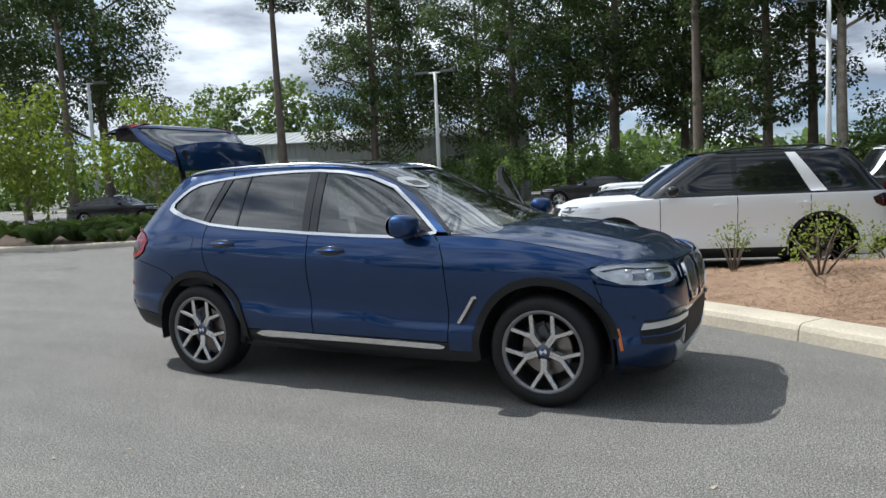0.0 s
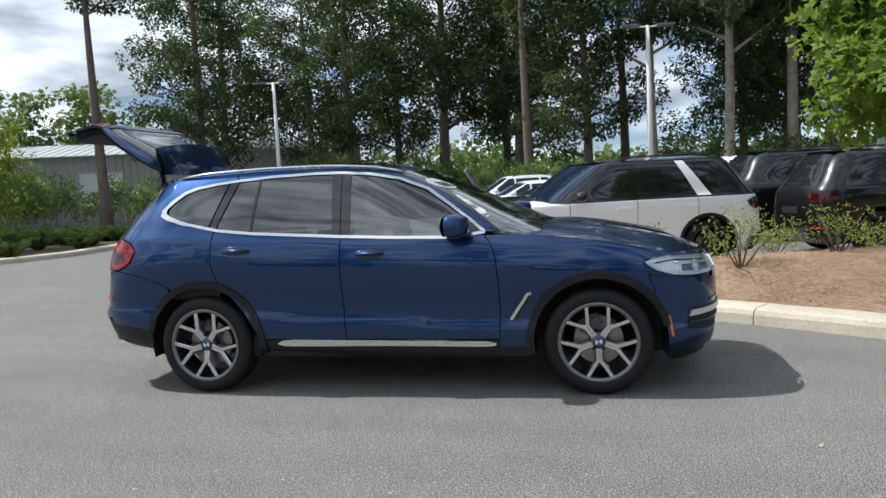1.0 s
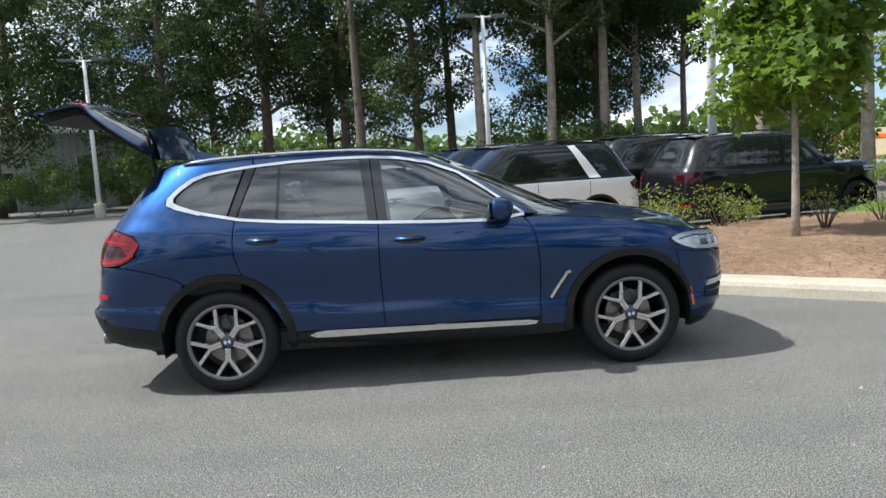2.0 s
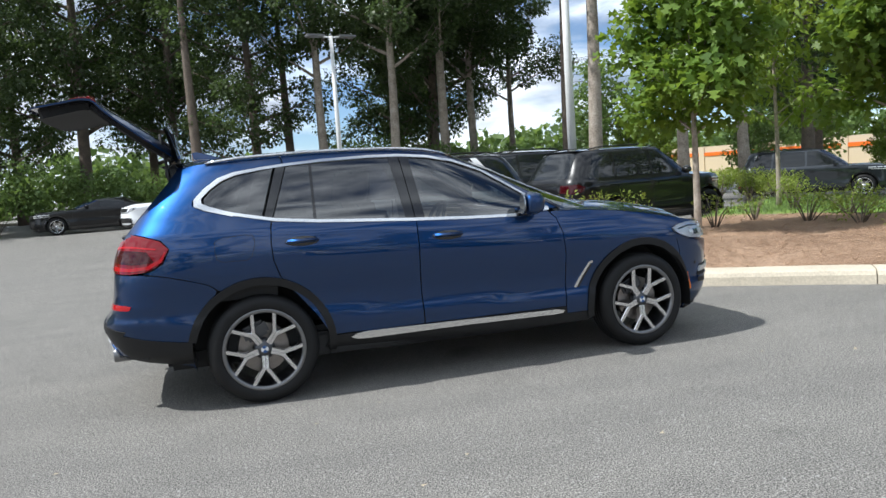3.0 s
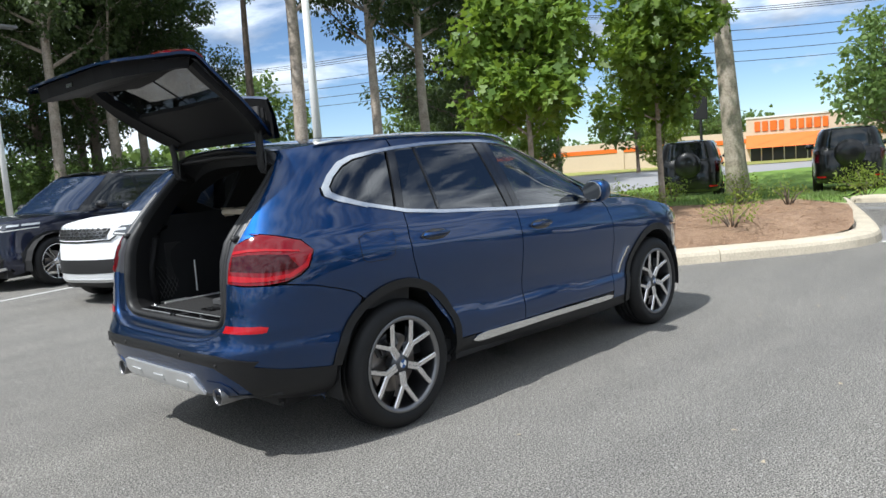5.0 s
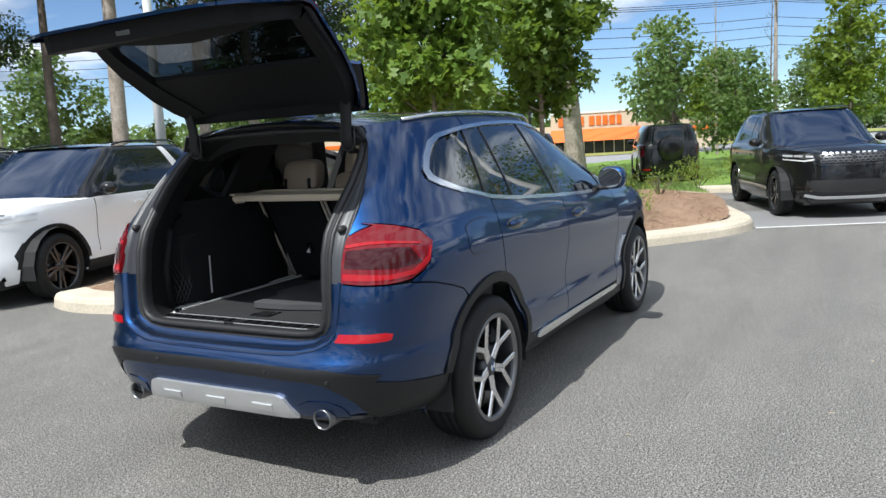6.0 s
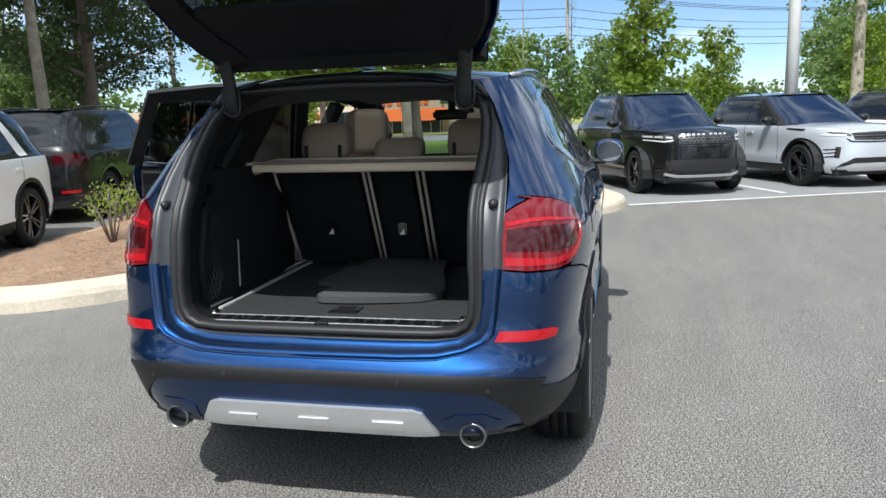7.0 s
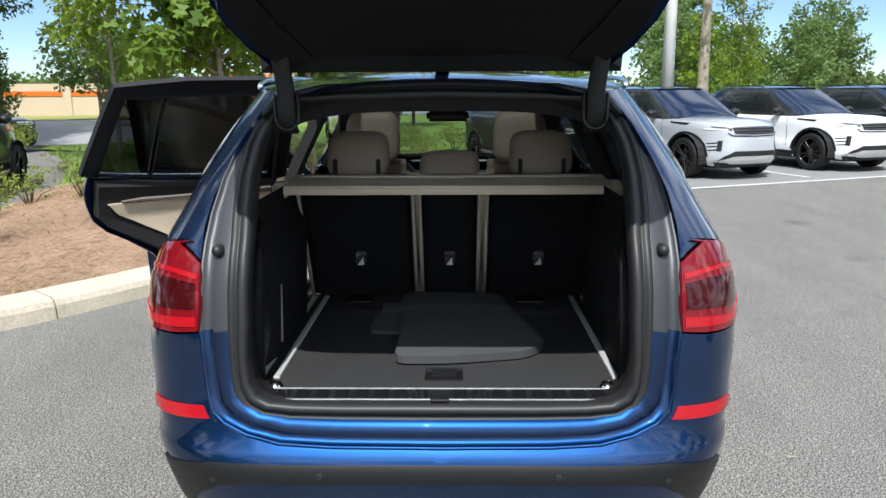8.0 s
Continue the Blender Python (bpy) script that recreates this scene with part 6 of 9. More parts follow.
    for k in range(5):
        bm = bmesh.new()
        a = 90 + 72 * k
        if style == "y":
            for sgn in (-1, 1):
                bar(bm, polar(0.046, a + sgn * 14), polar(0.138, a + sgn * 4.6), 0.0125, 0.0125, (0.026, 0.016), 0.045)
                bar(bm, polar(0.128, a + sgn * 4.0), polar(rim_r - 0.002, a + sgn * 20.0), 0.0155, 0.0150, (0.016, 0.004), 0.040)
        else:
            for sgn in (-1, 1):
                bar(bm, polar(0.05, a + sgn * 14), polar(rim_r - 0.004, a + sgn * 9), 0.017, 0.014, (0.03, 0.012), 0.04)
        bmesh.ops.recalc_face_normals(bm, faces=bm.faces)
        bmesh.ops.transform(bm, matrix=hold, verts=bm.verts)
        part("spoke", bm, face_mat, rim)
    bm = bmesh.new()
    lathe(bm, [(0.0, o + hh(0.020)), (0.030, o + hh(0.020)), (0.034, o + hh(0.024)), (0.058, o + hh(0.034)), (0.070, o + hh(0.050)), (0.070, o + hh(0.09))], (0, 0, 0), "y", 28)
    bmesh.ops.transform(bm, matrix=hold, verts=bm.verts)
    hub = part("hub", bm, rim_mat, rim, smooth=True)
    for k in range(5):
        bm = bmesh.new()
        c = polar(0.052, 90 + 36 + 72 * k)
        lathe(bm, [(0.0, o + hh(0.036)), (0.008, o + hh(0.036)), (0.0085, o + hh(0.05))], (c[0], 0, c[1]), "y", 8)
        bmesh.ops.transform(bm, matrix=hold, verts=bm.verts)
        part("wheel_bolt", bm, DARK, hub)
    return tyre, hub, hold, o, hh


for ax, side, tilt in ((AXLE_R, -1, 0.66), (AXLE_F, -1, 0.62), (AXLE_R, 1, 0.4), (AXLE_F, 1, 0.9)):
    wh = thing("wheel", Matrix.Identity(4), "", "")
    wh.parent = hero
    t_, hub_, hold_, o_, hh_ = build_wheel(wh, (ax, side * (0.923 - 0.1225), HUB_Z), side, tilt=tilt)
    for k in range(4):
        bm = bmesh.new()
        r = 0.024
        pts = [(0, 0)] + [(r * math.cos(radians(90 * k + 15 * j)), r * math.sin(radians(90 * k + 15 * j))) for j in range(7)]
        vs = [bm.verts.new((p[0], o_ + hh_(0.0185), p[1])) for p in pts]
        bm.faces.new(vs)
        bmesh.ops.transform(bm, matrix=hold_, verts=bm.verts)
        part("cap_quarter", bm, BADGE_BLUE if k % 2 else WHITE_PLASTIC, hub_)
    # wheel well
    bm = bmesh.new()
    rows = []
    for i in range(19):
        a = radians(-12 + 204 * i / 18)
        rows.append([bm.verts.new((ax + 0.440 * math.cos(a), side * y, HUB_Z + 0.440 * math.sin(a))) for y in (0.90, 0.60)])
    for a, b in zip(rows, rows[1:]):
        bm.faces.new((a[0], a[1], b[1], b[0]))
    inner_v = [r[1] for r in rows]
    bm.faces.new(inner_v)
    part("wheel_well", bm, DARK, hero)

# --- tailgate, raised on its hinges ---
HINGE = Vector((-0.40, 0, 1.625))
gate = thing("tailgate", Matrix.Identity(4), "", "")
gate.parent = hero
GATE_TURN = Matrix.Translation(HINGE) @ Matrix.Rotation(radians(86), 4, "Y") @ Matrix.Diagonal((0.93, 1.0, 0.90, 1.0)) @ Matrix.Translation(-HINGE)
gate.matrix_basis = GATE_TURN
GATE_REAR = curve([(0.60, -0.890), (0.68, -0.892), (0.74, -0.896), (0.82, -0.904), (0.92, -0.918), (1.02, -0.934), (1.09, -0.928), (1.115, -0.912), (1.14, -0.882), (1.20, -0.830), (1.33, -0.738), (1.50, -0.602), (1.60, -0.50), (1.66, -0.43)])
GATE = Shell(0.9, BODY_WIDTH, 0.045, GATE_REAR, NOSE, N_REAR, N_NOSE)
G_EDGE = [("y", 0.0, 0.646), ("y", 0.30, 0.648), ("y", 0.435, 0.654), ("y", 0.526, 0.673), ("y", 0.59, 0.700), ("y", 0.626, 0.733), ("y", 0.638, 0.795), ("y", 0.646, 0.862), ("y", 0.654, 0.943)]
gate_low = G_EDGE + [("y", 0.654, 1.12), ("y", 0.60, 1.125), ("y", 0.30, 1.135), ("y", 0.0, 1.138)]
panel("gate_skin", gate_low, BLUE, gate, GATE, (-1, 1), grid=(0.03, 0.035))
for side in (-1, 1):
    panel("gate_pillar", [("y", 0.654, 1.12), ("y", 0.660, 1.20), ("y", 0.655, 1.28), ("y", 0.624, 1.395), ("y", 0.582, 1.485), ("y", 0.525, 1.570), ("y", 0.44, 1.570), ("y", 0.51, 1.46), ("y", 0.555, 1.35), ("y", 0.58, 1.22), ("y", 0.58, 1.135), ("y", 0.60, 1.125)], BLUE, gate, GATE, (side,))
    gl = panel("gate_lamp", [("y", 0.650, 1.122), ("y", 0.648, 1.04), ("y", 0.650, 0.952), ("y", 0.56, 0.955), ("y", 0.40, 0.985), ("y", 0.36, 1.03), ("y", 0.40, 1.07), ("y", 0.56, 1.11)], RED_LENS, gate, GATE, (side,), off=0.006, rim=0.02, grid=(0.02, 0.03), label="red lamp on the tailgate")
    panel("lamp_line", [("y", 0.64, 1.07), ("y", 0.64, 1.09), ("y", 0.44, 1.055), ("y", 0.44, 1.043)], RED_BRIGHT, gl, GATE, (side,), off=0.009, rim=0.003, grid=(0.03, 0.03))
    # gas strut and hinge arm
    bm = bmesh.new()
    box(bm, -0.62, -0.50, side * 0.49 - 0.022, side * 0.49 + 0.022, 1.55, 1.60, 0.01)
    part("hinge_cover", bm, DARK, gate)
rear_glass = [("y", 0.575, 1.142), ("y", 0.575, 1.22), ("y", 0.55, 1.35), ("y", 0.505, 1.46), ("y", 0.44, 1.555), ("y", 0.0, 1.570), ("y", 0.0, 1.152), ("y", 0.30, 1.150)]
panel("rear_window", rear_glass, SIDE_GLASS, gate, GATE, (-1, 1), off=0.002, rim=0.006)
# roof spoiler, part of the gate
def spoiler_fn(u, v):
    t = 2 * v - 1
    x = -0.430 - 0.23 * u - 0.05 * u * (1 - t * t)
    return (x, t * (0.555 + 0.015 * u), 1.606 + 0.024 * (1 - t * t) - 0.050 * u * u - 0.012 * abs(t) ** 6)


patch("spoiler_top", spoiler_fn, 8, 24, BLUE, gate, "blue roof spoiler")
patch("spoiler_under", lambda u, v: Vector(spoiler_fn(u, v)) + Vector((0.012 * u, 0, -0.028 * (1 - u) - 0.012)), 8, 24, GATE_TRIM, gate, flip=True)
patch("spoiler_edge", lambda u, v: Vector(spoiler_fn(1, v)) + Vector((0.012 * u, 0, -0.012 * u)), 2, 24, BLUE, gate)
# inner trim
inner_low = [("y", 0.0, 0.70), ("y", 0.30, 0.70), ("y", 0.47, 0.715), ("y", 0.54, 0.745), ("y", 0.58, 0.80), ("y", 0.610, 0.90), ("y", 0.620, 1.12), ("y", 0.0, 1.155)]
panel("gate_trim", inner_low, GATE_TRIM, gate, GATE, (-1, 1), off=-0.085, rim=-0.075, label="black inner trim of the tailgate")
for side in (-1, 1):
    panel("gate_trim_side", [("y", 0.620, 1.12), ("y", 0.635, 1.25), ("y", 0.605, 1.40), ("y", 0.560, 1.49), ("y", 0.50, 1.565), ("y", 0.40, 1.565), ("y", 0.48, 1.44), ("y", 0.525, 1.33), ("y", 0.545, 1.18), ("y", 0.545, 1.12)], GATE_TRIM, gate, GATE, (side,), off=-0.06, rim=-0.05)
    panel("gate_edge", [("y", 0.62, 0.86), ("y", 0.650, 0.95), ("y", 0.655, 1.15), ("y", 0.652, 1.27), ("y", 0.60, 1.27), ("y", 0.58, 0.90)], FLANGE, gate, GATE, (side,), off=-0.03, rim=0.0)
panel("gate_trim_top", [("y", 0.0, 1.37), ("y", 0.40, 1.36), ("y", 0.50, 1.345), ("y", 0.52, 1.40), ("y", 0.44, 1.575), ("y", 0.0, 1.585)], GATE_TRIM, gate, GATE, (-1, 1), off=-0.05, rim=-0.03)
bm = bmesh.new()
box(bm, -0.86, -0.82, -0.05, 0.05, 0.70, 0.76, 0.01)
part("gate_lock", bm, GLOSS_BLACK, gate)
bm = bmesh.new()
tube(bm, [(-0.86, -0.40, 0.76), (-0.835, -0.40, 0.80), (-0.835, -0.36, 0.82)], 0.008, 8)
part("pull_loop", bm, CHROME, gate, smooth=True)
bm = bmesh.new()
box(bm, -0.922, -0.900, -0.26, 0.26, 0.80, 0.91, 0.008)
part("number_plate_recess", bm, GLOSS_BLACK, gate)
bm = bmesh.new()
lathe(bm, [(0.0, -0.008), (0.030, -0.007), (0.040, 0.0)], (-0.868, 0, 1.07), "x", 24)
part("gate_badge", bm, BADGE_BLUE, gate, smooth=True)
# hinge arms and struts between body and gate
for side in (-1, 1):
    a = Vector((-0.40, side * 0.475, 1.575))
    b = GATE_TURN @ Vector((-0.62, side * 0.50, 1.50))
    bm = bmesh.new()
    line = [b, b.lerp(a, 0.35) + Vector((-0.035, 0, 0)), Vector((-0.505, a.y, 1.60)), Vector((-0.510, a.y, 1.545)), Vector((-0.490, a.y, 1.485)), Vector((-0.455, a.y, 1.470))]
    rows = []
    for p, q in zip(line, line[1:] + [line[-1] * 2 - line[-2]]):
        d = (q - p).normalized()
        n_ = Vector((d.z, 0, -d.x)).normalized() * 0.009
        rows.append([bm.verts.new(p + Vector((0, y_, 0)) + n_ * k_) for y_, k_ in ((-0.024, 1), (0.024, 1), (0.028, 0), (0.024, -1), (-0.024, -1), (-0.028, 0))])
    for r0, r1 in zip(rows, rows[1:]):
        for k in range(6):
            bm.faces.new((r0[k], r0[(k + 1) % 6], r1[(k + 1) % 6], r1[k]))
    bm.faces.new(rows[0][::-1])
    bm.faces.new(rows[-1])
    bmesh.ops.recalc_face_normals(bm, faces=bm.faces)
    part("hinge_arm", bm, DARK, hero, "black hinge strap of the tailgate", smooth=True)
    bm = bmesh.new()
    lip = [(side * (0.475 + 0.036 * math.cos(t_)), 1.512 + 0.036 * math.sin(t_)) for t_ in [math.pi + math.pi * k / 12 for k in range(13)]]
    tube(bm, [(-0.500, lip[0][0], 1.585)] + [(-0.500, y_, z_) for y_, z_ in lip] + [(-0.500, lip[-1][0], 1.585)], 0.005, 6)
    part("hinge_pocket", bm, SEAL, hero, smooth=True)
# antenna fin
bm = bmesh.new()
fin = [(-0.33, 0.0), (-0.12, 0.0), (-0.20, 0.028), (-0.30, 0.058), (-0.335, 0.055)]
left = [bm.verts.new((x, -0.024 * (1 - z / 0.08), 1.655 + z)) for x, z in fin]
right = [bm.verts.new((x, 0.024 * (1 - z / 0.08), 1.655 + z)) for x, z in fin]
bm.faces.new(left)
bm.faces.new(right[::-1])
for i in range(len(fin)):
    j = (i + 1) % len(fin)
    bm.faces.new((left[i], right[i], right[j], left[j]))
bmesh.ops.recalc_face_normals(bm, faces=bm.faces)
part("antenna_fin", bm, BLUE, hero)


# ---- plants ----
rng = np.random.default_rng(7)
LOBED = [(0.0, 0.0), (0.30, -0.42), (0.50, -0.12), (0.78, -0.34), (0.80, -0.05), (1.0, 0.0), (0.80, 0.05), (0.78, 0.34), (0.50, 0.12), (0.30, 0.42)]
SIMPLE = [(0.0, 0.0), (0.35, -0.22), (0.75, -0.16), (1.0, 0.0), (0.75, 0.16), (0.35, 0.22)]
SPRAY = [(0.0, -0.1), (0.45, -0.38), (0.95, -0.2), (0.75, 0.12), (0.9, 0.38), (0.3, 0.34)]
KITE = [(0.0, 0.0), (0.48, -0.34), (1.0, 0.04), (0.42, 0.36)]


def leaf_cloud(name, points, sizes, shape, mat, parent=None, label="", droop=0.35, outward=None):
    """Many single leaves (or sprays), each its own bent face, at the given points."""
    k = len(shape)
    sh = np.array(shape, float)
    n = len(points)
    pts = np.asarray(points, float)
    out = np.asarray(outward, float) if outward is not None else rng.normal(size=(n, 3))
    d = out / (np.linalg.norm(out, axis=1, keepdims=True) + 1e-9) + rng.normal(size=(n, 3)) * 0.55
    d[:, 2] -= droop
    d /= np.linalg.norm(d, axis=1, keepdims=True) + 1e-9
    up = rng.normal(size=(n, 3)) * 0.6 + np.array([0, 0, 1.0])
    s = np.cross(d, up)
    s /= np.linalg.norm(s, axis=1, keepdims=True) + 1e-9
    nn = np.cross(s, d)
    sz = np.asarray(sizes, float)[:, None]
    verts = np.zeros((n, k, 3))
    for i in range(k):
        bend = -0.25 * sh[i, 0] ** 2 + 0.35 * abs(sh[i, 1])
        verts[:, i, :] = pts + d * (sz * sh[i, 0]) + s * (sz * sh[i, 1]) + nn * (sz * bend)
    me = bpy.data.meshes.new(name)
    me.vertices.add(n * k)
    me.vertices.foreach_set("co", verts.reshape(-1))
    me.loops.add(n * k)
    me.loops.foreach_set("vertex_index", np.arange(n * k, dtype=np.int32))
    me.polygons.add(n)
    me.polygons.foreach_set("loop_start", np.arange(0, n * k, k, dtype=np.int32))
    me.polygons.foreach_set("loop_total", np.full(n, k, dtype=np.int32))
    me.update(calc_edges=True)
    me.validate()
    me.materials.append(mat)
    ob = new(name, me)
    if parent is not None:
        ob.parent = parent
    return tagged(ob, label)


def limbs(bm, base, height, r0, first, spread, count, lean=(0, 0), bend=0.25, twig=True, rise=0.55, top=0.12):
    """A bent, tapered trunk with limbs and twigs. Returns the twig ends and mid points."""
    pts, rad = [], []
    n = 10
    ph = rng.uniform(0, 6.28, 2)
    for i in range(n + 1):
        t = i / n
        pts.append(Vector(base) + Vector((lean[0] * t + bend * 0.3 * math.sin(2.1 * t + ph[0]) * t, lean[1] * t + bend * 0.3 * math.sin(2.6 * t + ph[1]) * t, height * t)))
        rad.append(r0 * (1.25 if i == 0 else 1) * (1 - (1 - top) * t))
    tube(bm, pts, rad, 9)
    tips = []
    for k in range(count):
        t = first + (0.98 - first) * (k + rng.uniform(0, 0.8)) / count
        i = min(int(t * n), n - 1)
        p = pts[i].lerp(pts[i + 1], t * n - i)
        az = k * 2.4 + rng.uniform(-0.4, 0.4)
        ln = spread * (1.0 - 0.55 * ((t - first) / (1 - first)) ** 1.5) * rng.uniform(0.75, 1.15)
        el = rise * rng.uniform(0.6, 1.3)
        d = Vector((math.cos(az), math.sin(az), el)).normalized()
        mid = p + d * ln * 0.55 + Vector((0, 0, rng.uniform(-0.04, 0.06) * ln))
        end = p + d * ln + Vector((0, 0, rng.uniform(0.0, 0.15) * ln))
        rr = rad[i] * 0.45
        tube(bm, [p, mid, end], [rr, rr * 0.6, rr * 0.2], 5)
        tips += [(mid, ln * 0.33), (end, ln * 0.36), (p.lerp(mid, 0.7), ln * 0.25)]
        if twig:
            for j in range(3):
                q = p.lerp(end, rng.uniform(0.35, 0.9))
                dd = (d + Vector(rng.normal(size=3)) * 0.7).normalized()
                e = q + dd * ln * rng.uniform(0.25, 0.5)
                tube(bm, [q, e], [rr * 0.3, rr * 0.08], 4)
                tips.append((e, ln * 0.3))
    return tips, pts


def crown_points(tips, n, squash=0.75, puff=1.05):
    w = np.array([t[1] ** 2 for t in tips])
    idx = rng.choice(len(tips), size=n, p=w / w.sum())
    c = np.array([tuple(t[0]) for t in tips])[idx]
    r = np.array([t[1] for t in tips])[idx][:, None]
    off = rng.normal(size=(n, 3))
    off /= np.linalg.norm(off, axis=1, keepdims=True)
    off *= r * rng.uniform(0.15, 1.0, size=(n, 1)) ** 0.5 * puff
    off[:, 2] *= squash
    return c + off, off


def make_tree(name, m, label, height, r0, first, spread, count, leaves, size, shape, leaf_mat, bark=BARK, lean=(0, 0), group="", rise=0.55, bend=0.25, squash=0.75, top=0.12, puff=1.05):
    t = thing(name, m, label, "tree", group)
    bm = bmesh.new()
    tips, pts = limbs(bm, (0, 0, -0.15), height, r0, first, spread, count, lean, bend=bend, rise=rise, top=top)
    part("trunk", bm, bark, t, smooth=True)
    p, off = crown_points(tips, leaves, squash, puff)
    leaf_cloud("crown", p, rng.uniform(size * 0.65, size * 1.25, leaves), shape, leaf_mat, t, outward=off)
    return t


# young plane trees on the bed
make_tree("plane_tree", pose(6.03, 2.66, bed_height(6.03, 2.66)), "young tree with broad bright green lobed leaves", 4.9, 0.052, 0.29, 0.93, 30, 5000, 0.165, LOBED, LEAF_BRIGHT, BARK_PALE, lean=(0.10, 0.05), group="young trees on the bed", rise=0.75)
make_tree("plane_tree", pose(9.06, 2.23, bed_height(9.06, 2.23)), "young tree with broad bright green lobed leaves", 5.0, 0.058, 0.30, 0.98, 30, 5000, 0.175, LOBED, LEAF_BRIGHT, BARK_PALE, lean=(-0.05, 0.05), group="young trees on the bed", rise=0.75)
make_tree("lime_tree", pose(10.2, 5.8, bed_height(10.2, 5.8)), "slim young tree with light yellow-green leaves", 4.9, 0.05, 0.30, 1.15, 18, 2600, 0.15, SIMPLE, LEAF_LIME, BARK_PALE, group="young trees on the bed", rise=0.8)
make_tree("lime_tree", pose(-17.2, 9.6, 0.1), "young tree with light yellow-green leaves on a planted island", 4.3, 0.06, 0.25, 2.0, 18, 3600, 0.19, SIMPLE, LEAF_LIME, BARK_PALE, rise=0.7)
make_tree("lime_tree", pose(-15.6, 13.4, 0.1), "young tree with light yellow-green leaves on a planted island", 4.2, 0.06, 0.25, 1.9, 18, 3400, 0.19, SIMPLE, LEAF_LIME, BARK_PALE, rise=0.7)

# woodland behind the car park
WOOD_LABEL = "tall dark green woodland tree with a bare lower trunk"
WOOD_GROUP = "trees at the back of the car park"
oak_a = make_tree("woodland_tree", pose(-1.47, 37.85, 0), WOOD_LABEL, 20, 0.32, 0.20, 4.4, 36, 22000, 0.20, KITE, LEAF_DARK, BARK, group=WOOD_GROUP, rise=0.45, bend=1.6, puff=0.78)
oak_b = make_tree("woodland_tree", pose(8.39, 27.93, 0), "slender woodland tree with a tall pale bare trunk", 19, 0.25, 0.33, 3.4, 28, 16000, 0.19, KITE, LEAF_DARK, BARK_PALE, group=WOOD_GROUP, rise=0.6, bend=2.2, puff=0.72)
oak_c = make_tree("woodland_tree", pose(-10.4, 33.9, 0), WOOD_LABEL, 21, 0.27, 0.13, 3.5, 38, 21000, 0.19, KITE, LEAF_DARK, BARK, group=WOOD_GROUP, rise=0.3, bend=1.0, puff=0.8)
pine = make_tree("pine_tree", pose(-20.2, 26.2, 0), "tall pine with a bare trunk and a small tufted top", 17, 0.28, 0.60, 2.4, 18, 8000, 0.18, KITE, LEAF_DARK, BARK, group=WOOD_GROUP, rise=0.3, bend=0.8, puff=0.8)


def stand(src, x, y, turn, s):
    m = pose(x, y, 0, 0, 0, turn)
    t = copy_thing(src, m)
    t.scale = (s, s, s * (0.92 + 0.16 * ((x * 7.3 + y * 3.1) % 1.0)))
    return t


for i, (src, x, y) in enumerate([(pine, -29.0, 20.5), (oak_c, -17.6, 31.0), (oak_c, 2.55, 32.1), (oak_b, 5.6, 29.8), (oak_b, 11.32, 28.97), (oak_b, 13.6, 18.8), (pine, 16.0, 25.5), (oak_b, 17.3, 18.6),
                                 (oak_b, 20.4, 18.9), (oak_a, -33.5, 26.5), (oak_a, -38.0, 19.0), (oak_a, -6.0, 38.5), (oak_a, -14.5, 39.0), (oak_c, 10.5, 36.0), (oak_b, 13.6, 31.0),
                                 (oak_a, -21.5, 41.0), (oak_c, -2.8, 44.0), (oak_c, -10.5, 45.0), (oak_c, -42.0, 27.0), (oak_c, 29.0, 24.0), (pine, 4.4, 34.0), (pine, -0.2, 30.5), (oak_c, 25.0, 20.5), (oak_c, 14.0, 40.0), (oak_b, 17.5, 35.0), (oak_a, 12.0, 33.0)]):
    stand(src, x, y, (i * 67) % 360, 0.88 + 0.05 * (i % 6))

# the row on the other side of the car park, behind the walk
for i, (src, x, y) in enumerate([(oak_b, -20, -36), (oak_a, -11, -40), (oak_b, -3, -35), (oak_b, 6, -37), (oak_a, 14, -42), (oak_c, 22, -38), (oak_a, -30, -34)]):
    stand(src, x, y, (i * 97) % 360, 0.72 + 0.05 * (i % 5))

# the old tree with the thick trunk on the lawn
make_tree("oak_tree", pose(18.0, 4.60, -0.22), "old tree with a thick leaning grey-brown trunk on the lawn", 13.5, 0.30, 0.40, 5.0, 16, 5200, 0.24, SPRAY, LEAF_MID, BARK_PALE, lean=(-0.9, 0.7), rise=0.6, bend=0.5, top=0.35)

# trees behind the parked crossovers
make_tree("oak_tree", pose(26.0, -9.3, -0.05), "tall tree with a bare grey trunk and hanging leaves", 12.5, 0.23, 0.40, 3.6, 16, 4200, 0.17, SPRAY, LEAF_MID, BARK_PALE, lean=(0.35, 0.1), rise=0.5, bend=0.6, top=0.3)
make_tree("lime_tree", pose(28.3, -11.4, -0.05), "narrow tree with light yellow-green leaves behind parked cars", 7.6, 0.09, 0.14, 1.15, 24, 3600, 0.15, SIMPLE, LEAF_LIME, BARK_PALE, rise=0.8)
make_tree("street_tree", pose(39.1, 1.3, -0.1), "slender nearly bare street tree with thin twigs", 9.0, 0.07, 0.22, 0.8, 26, 160, 0.10, SIMPLE, LEAF_MID, BARK, rise=1.2)

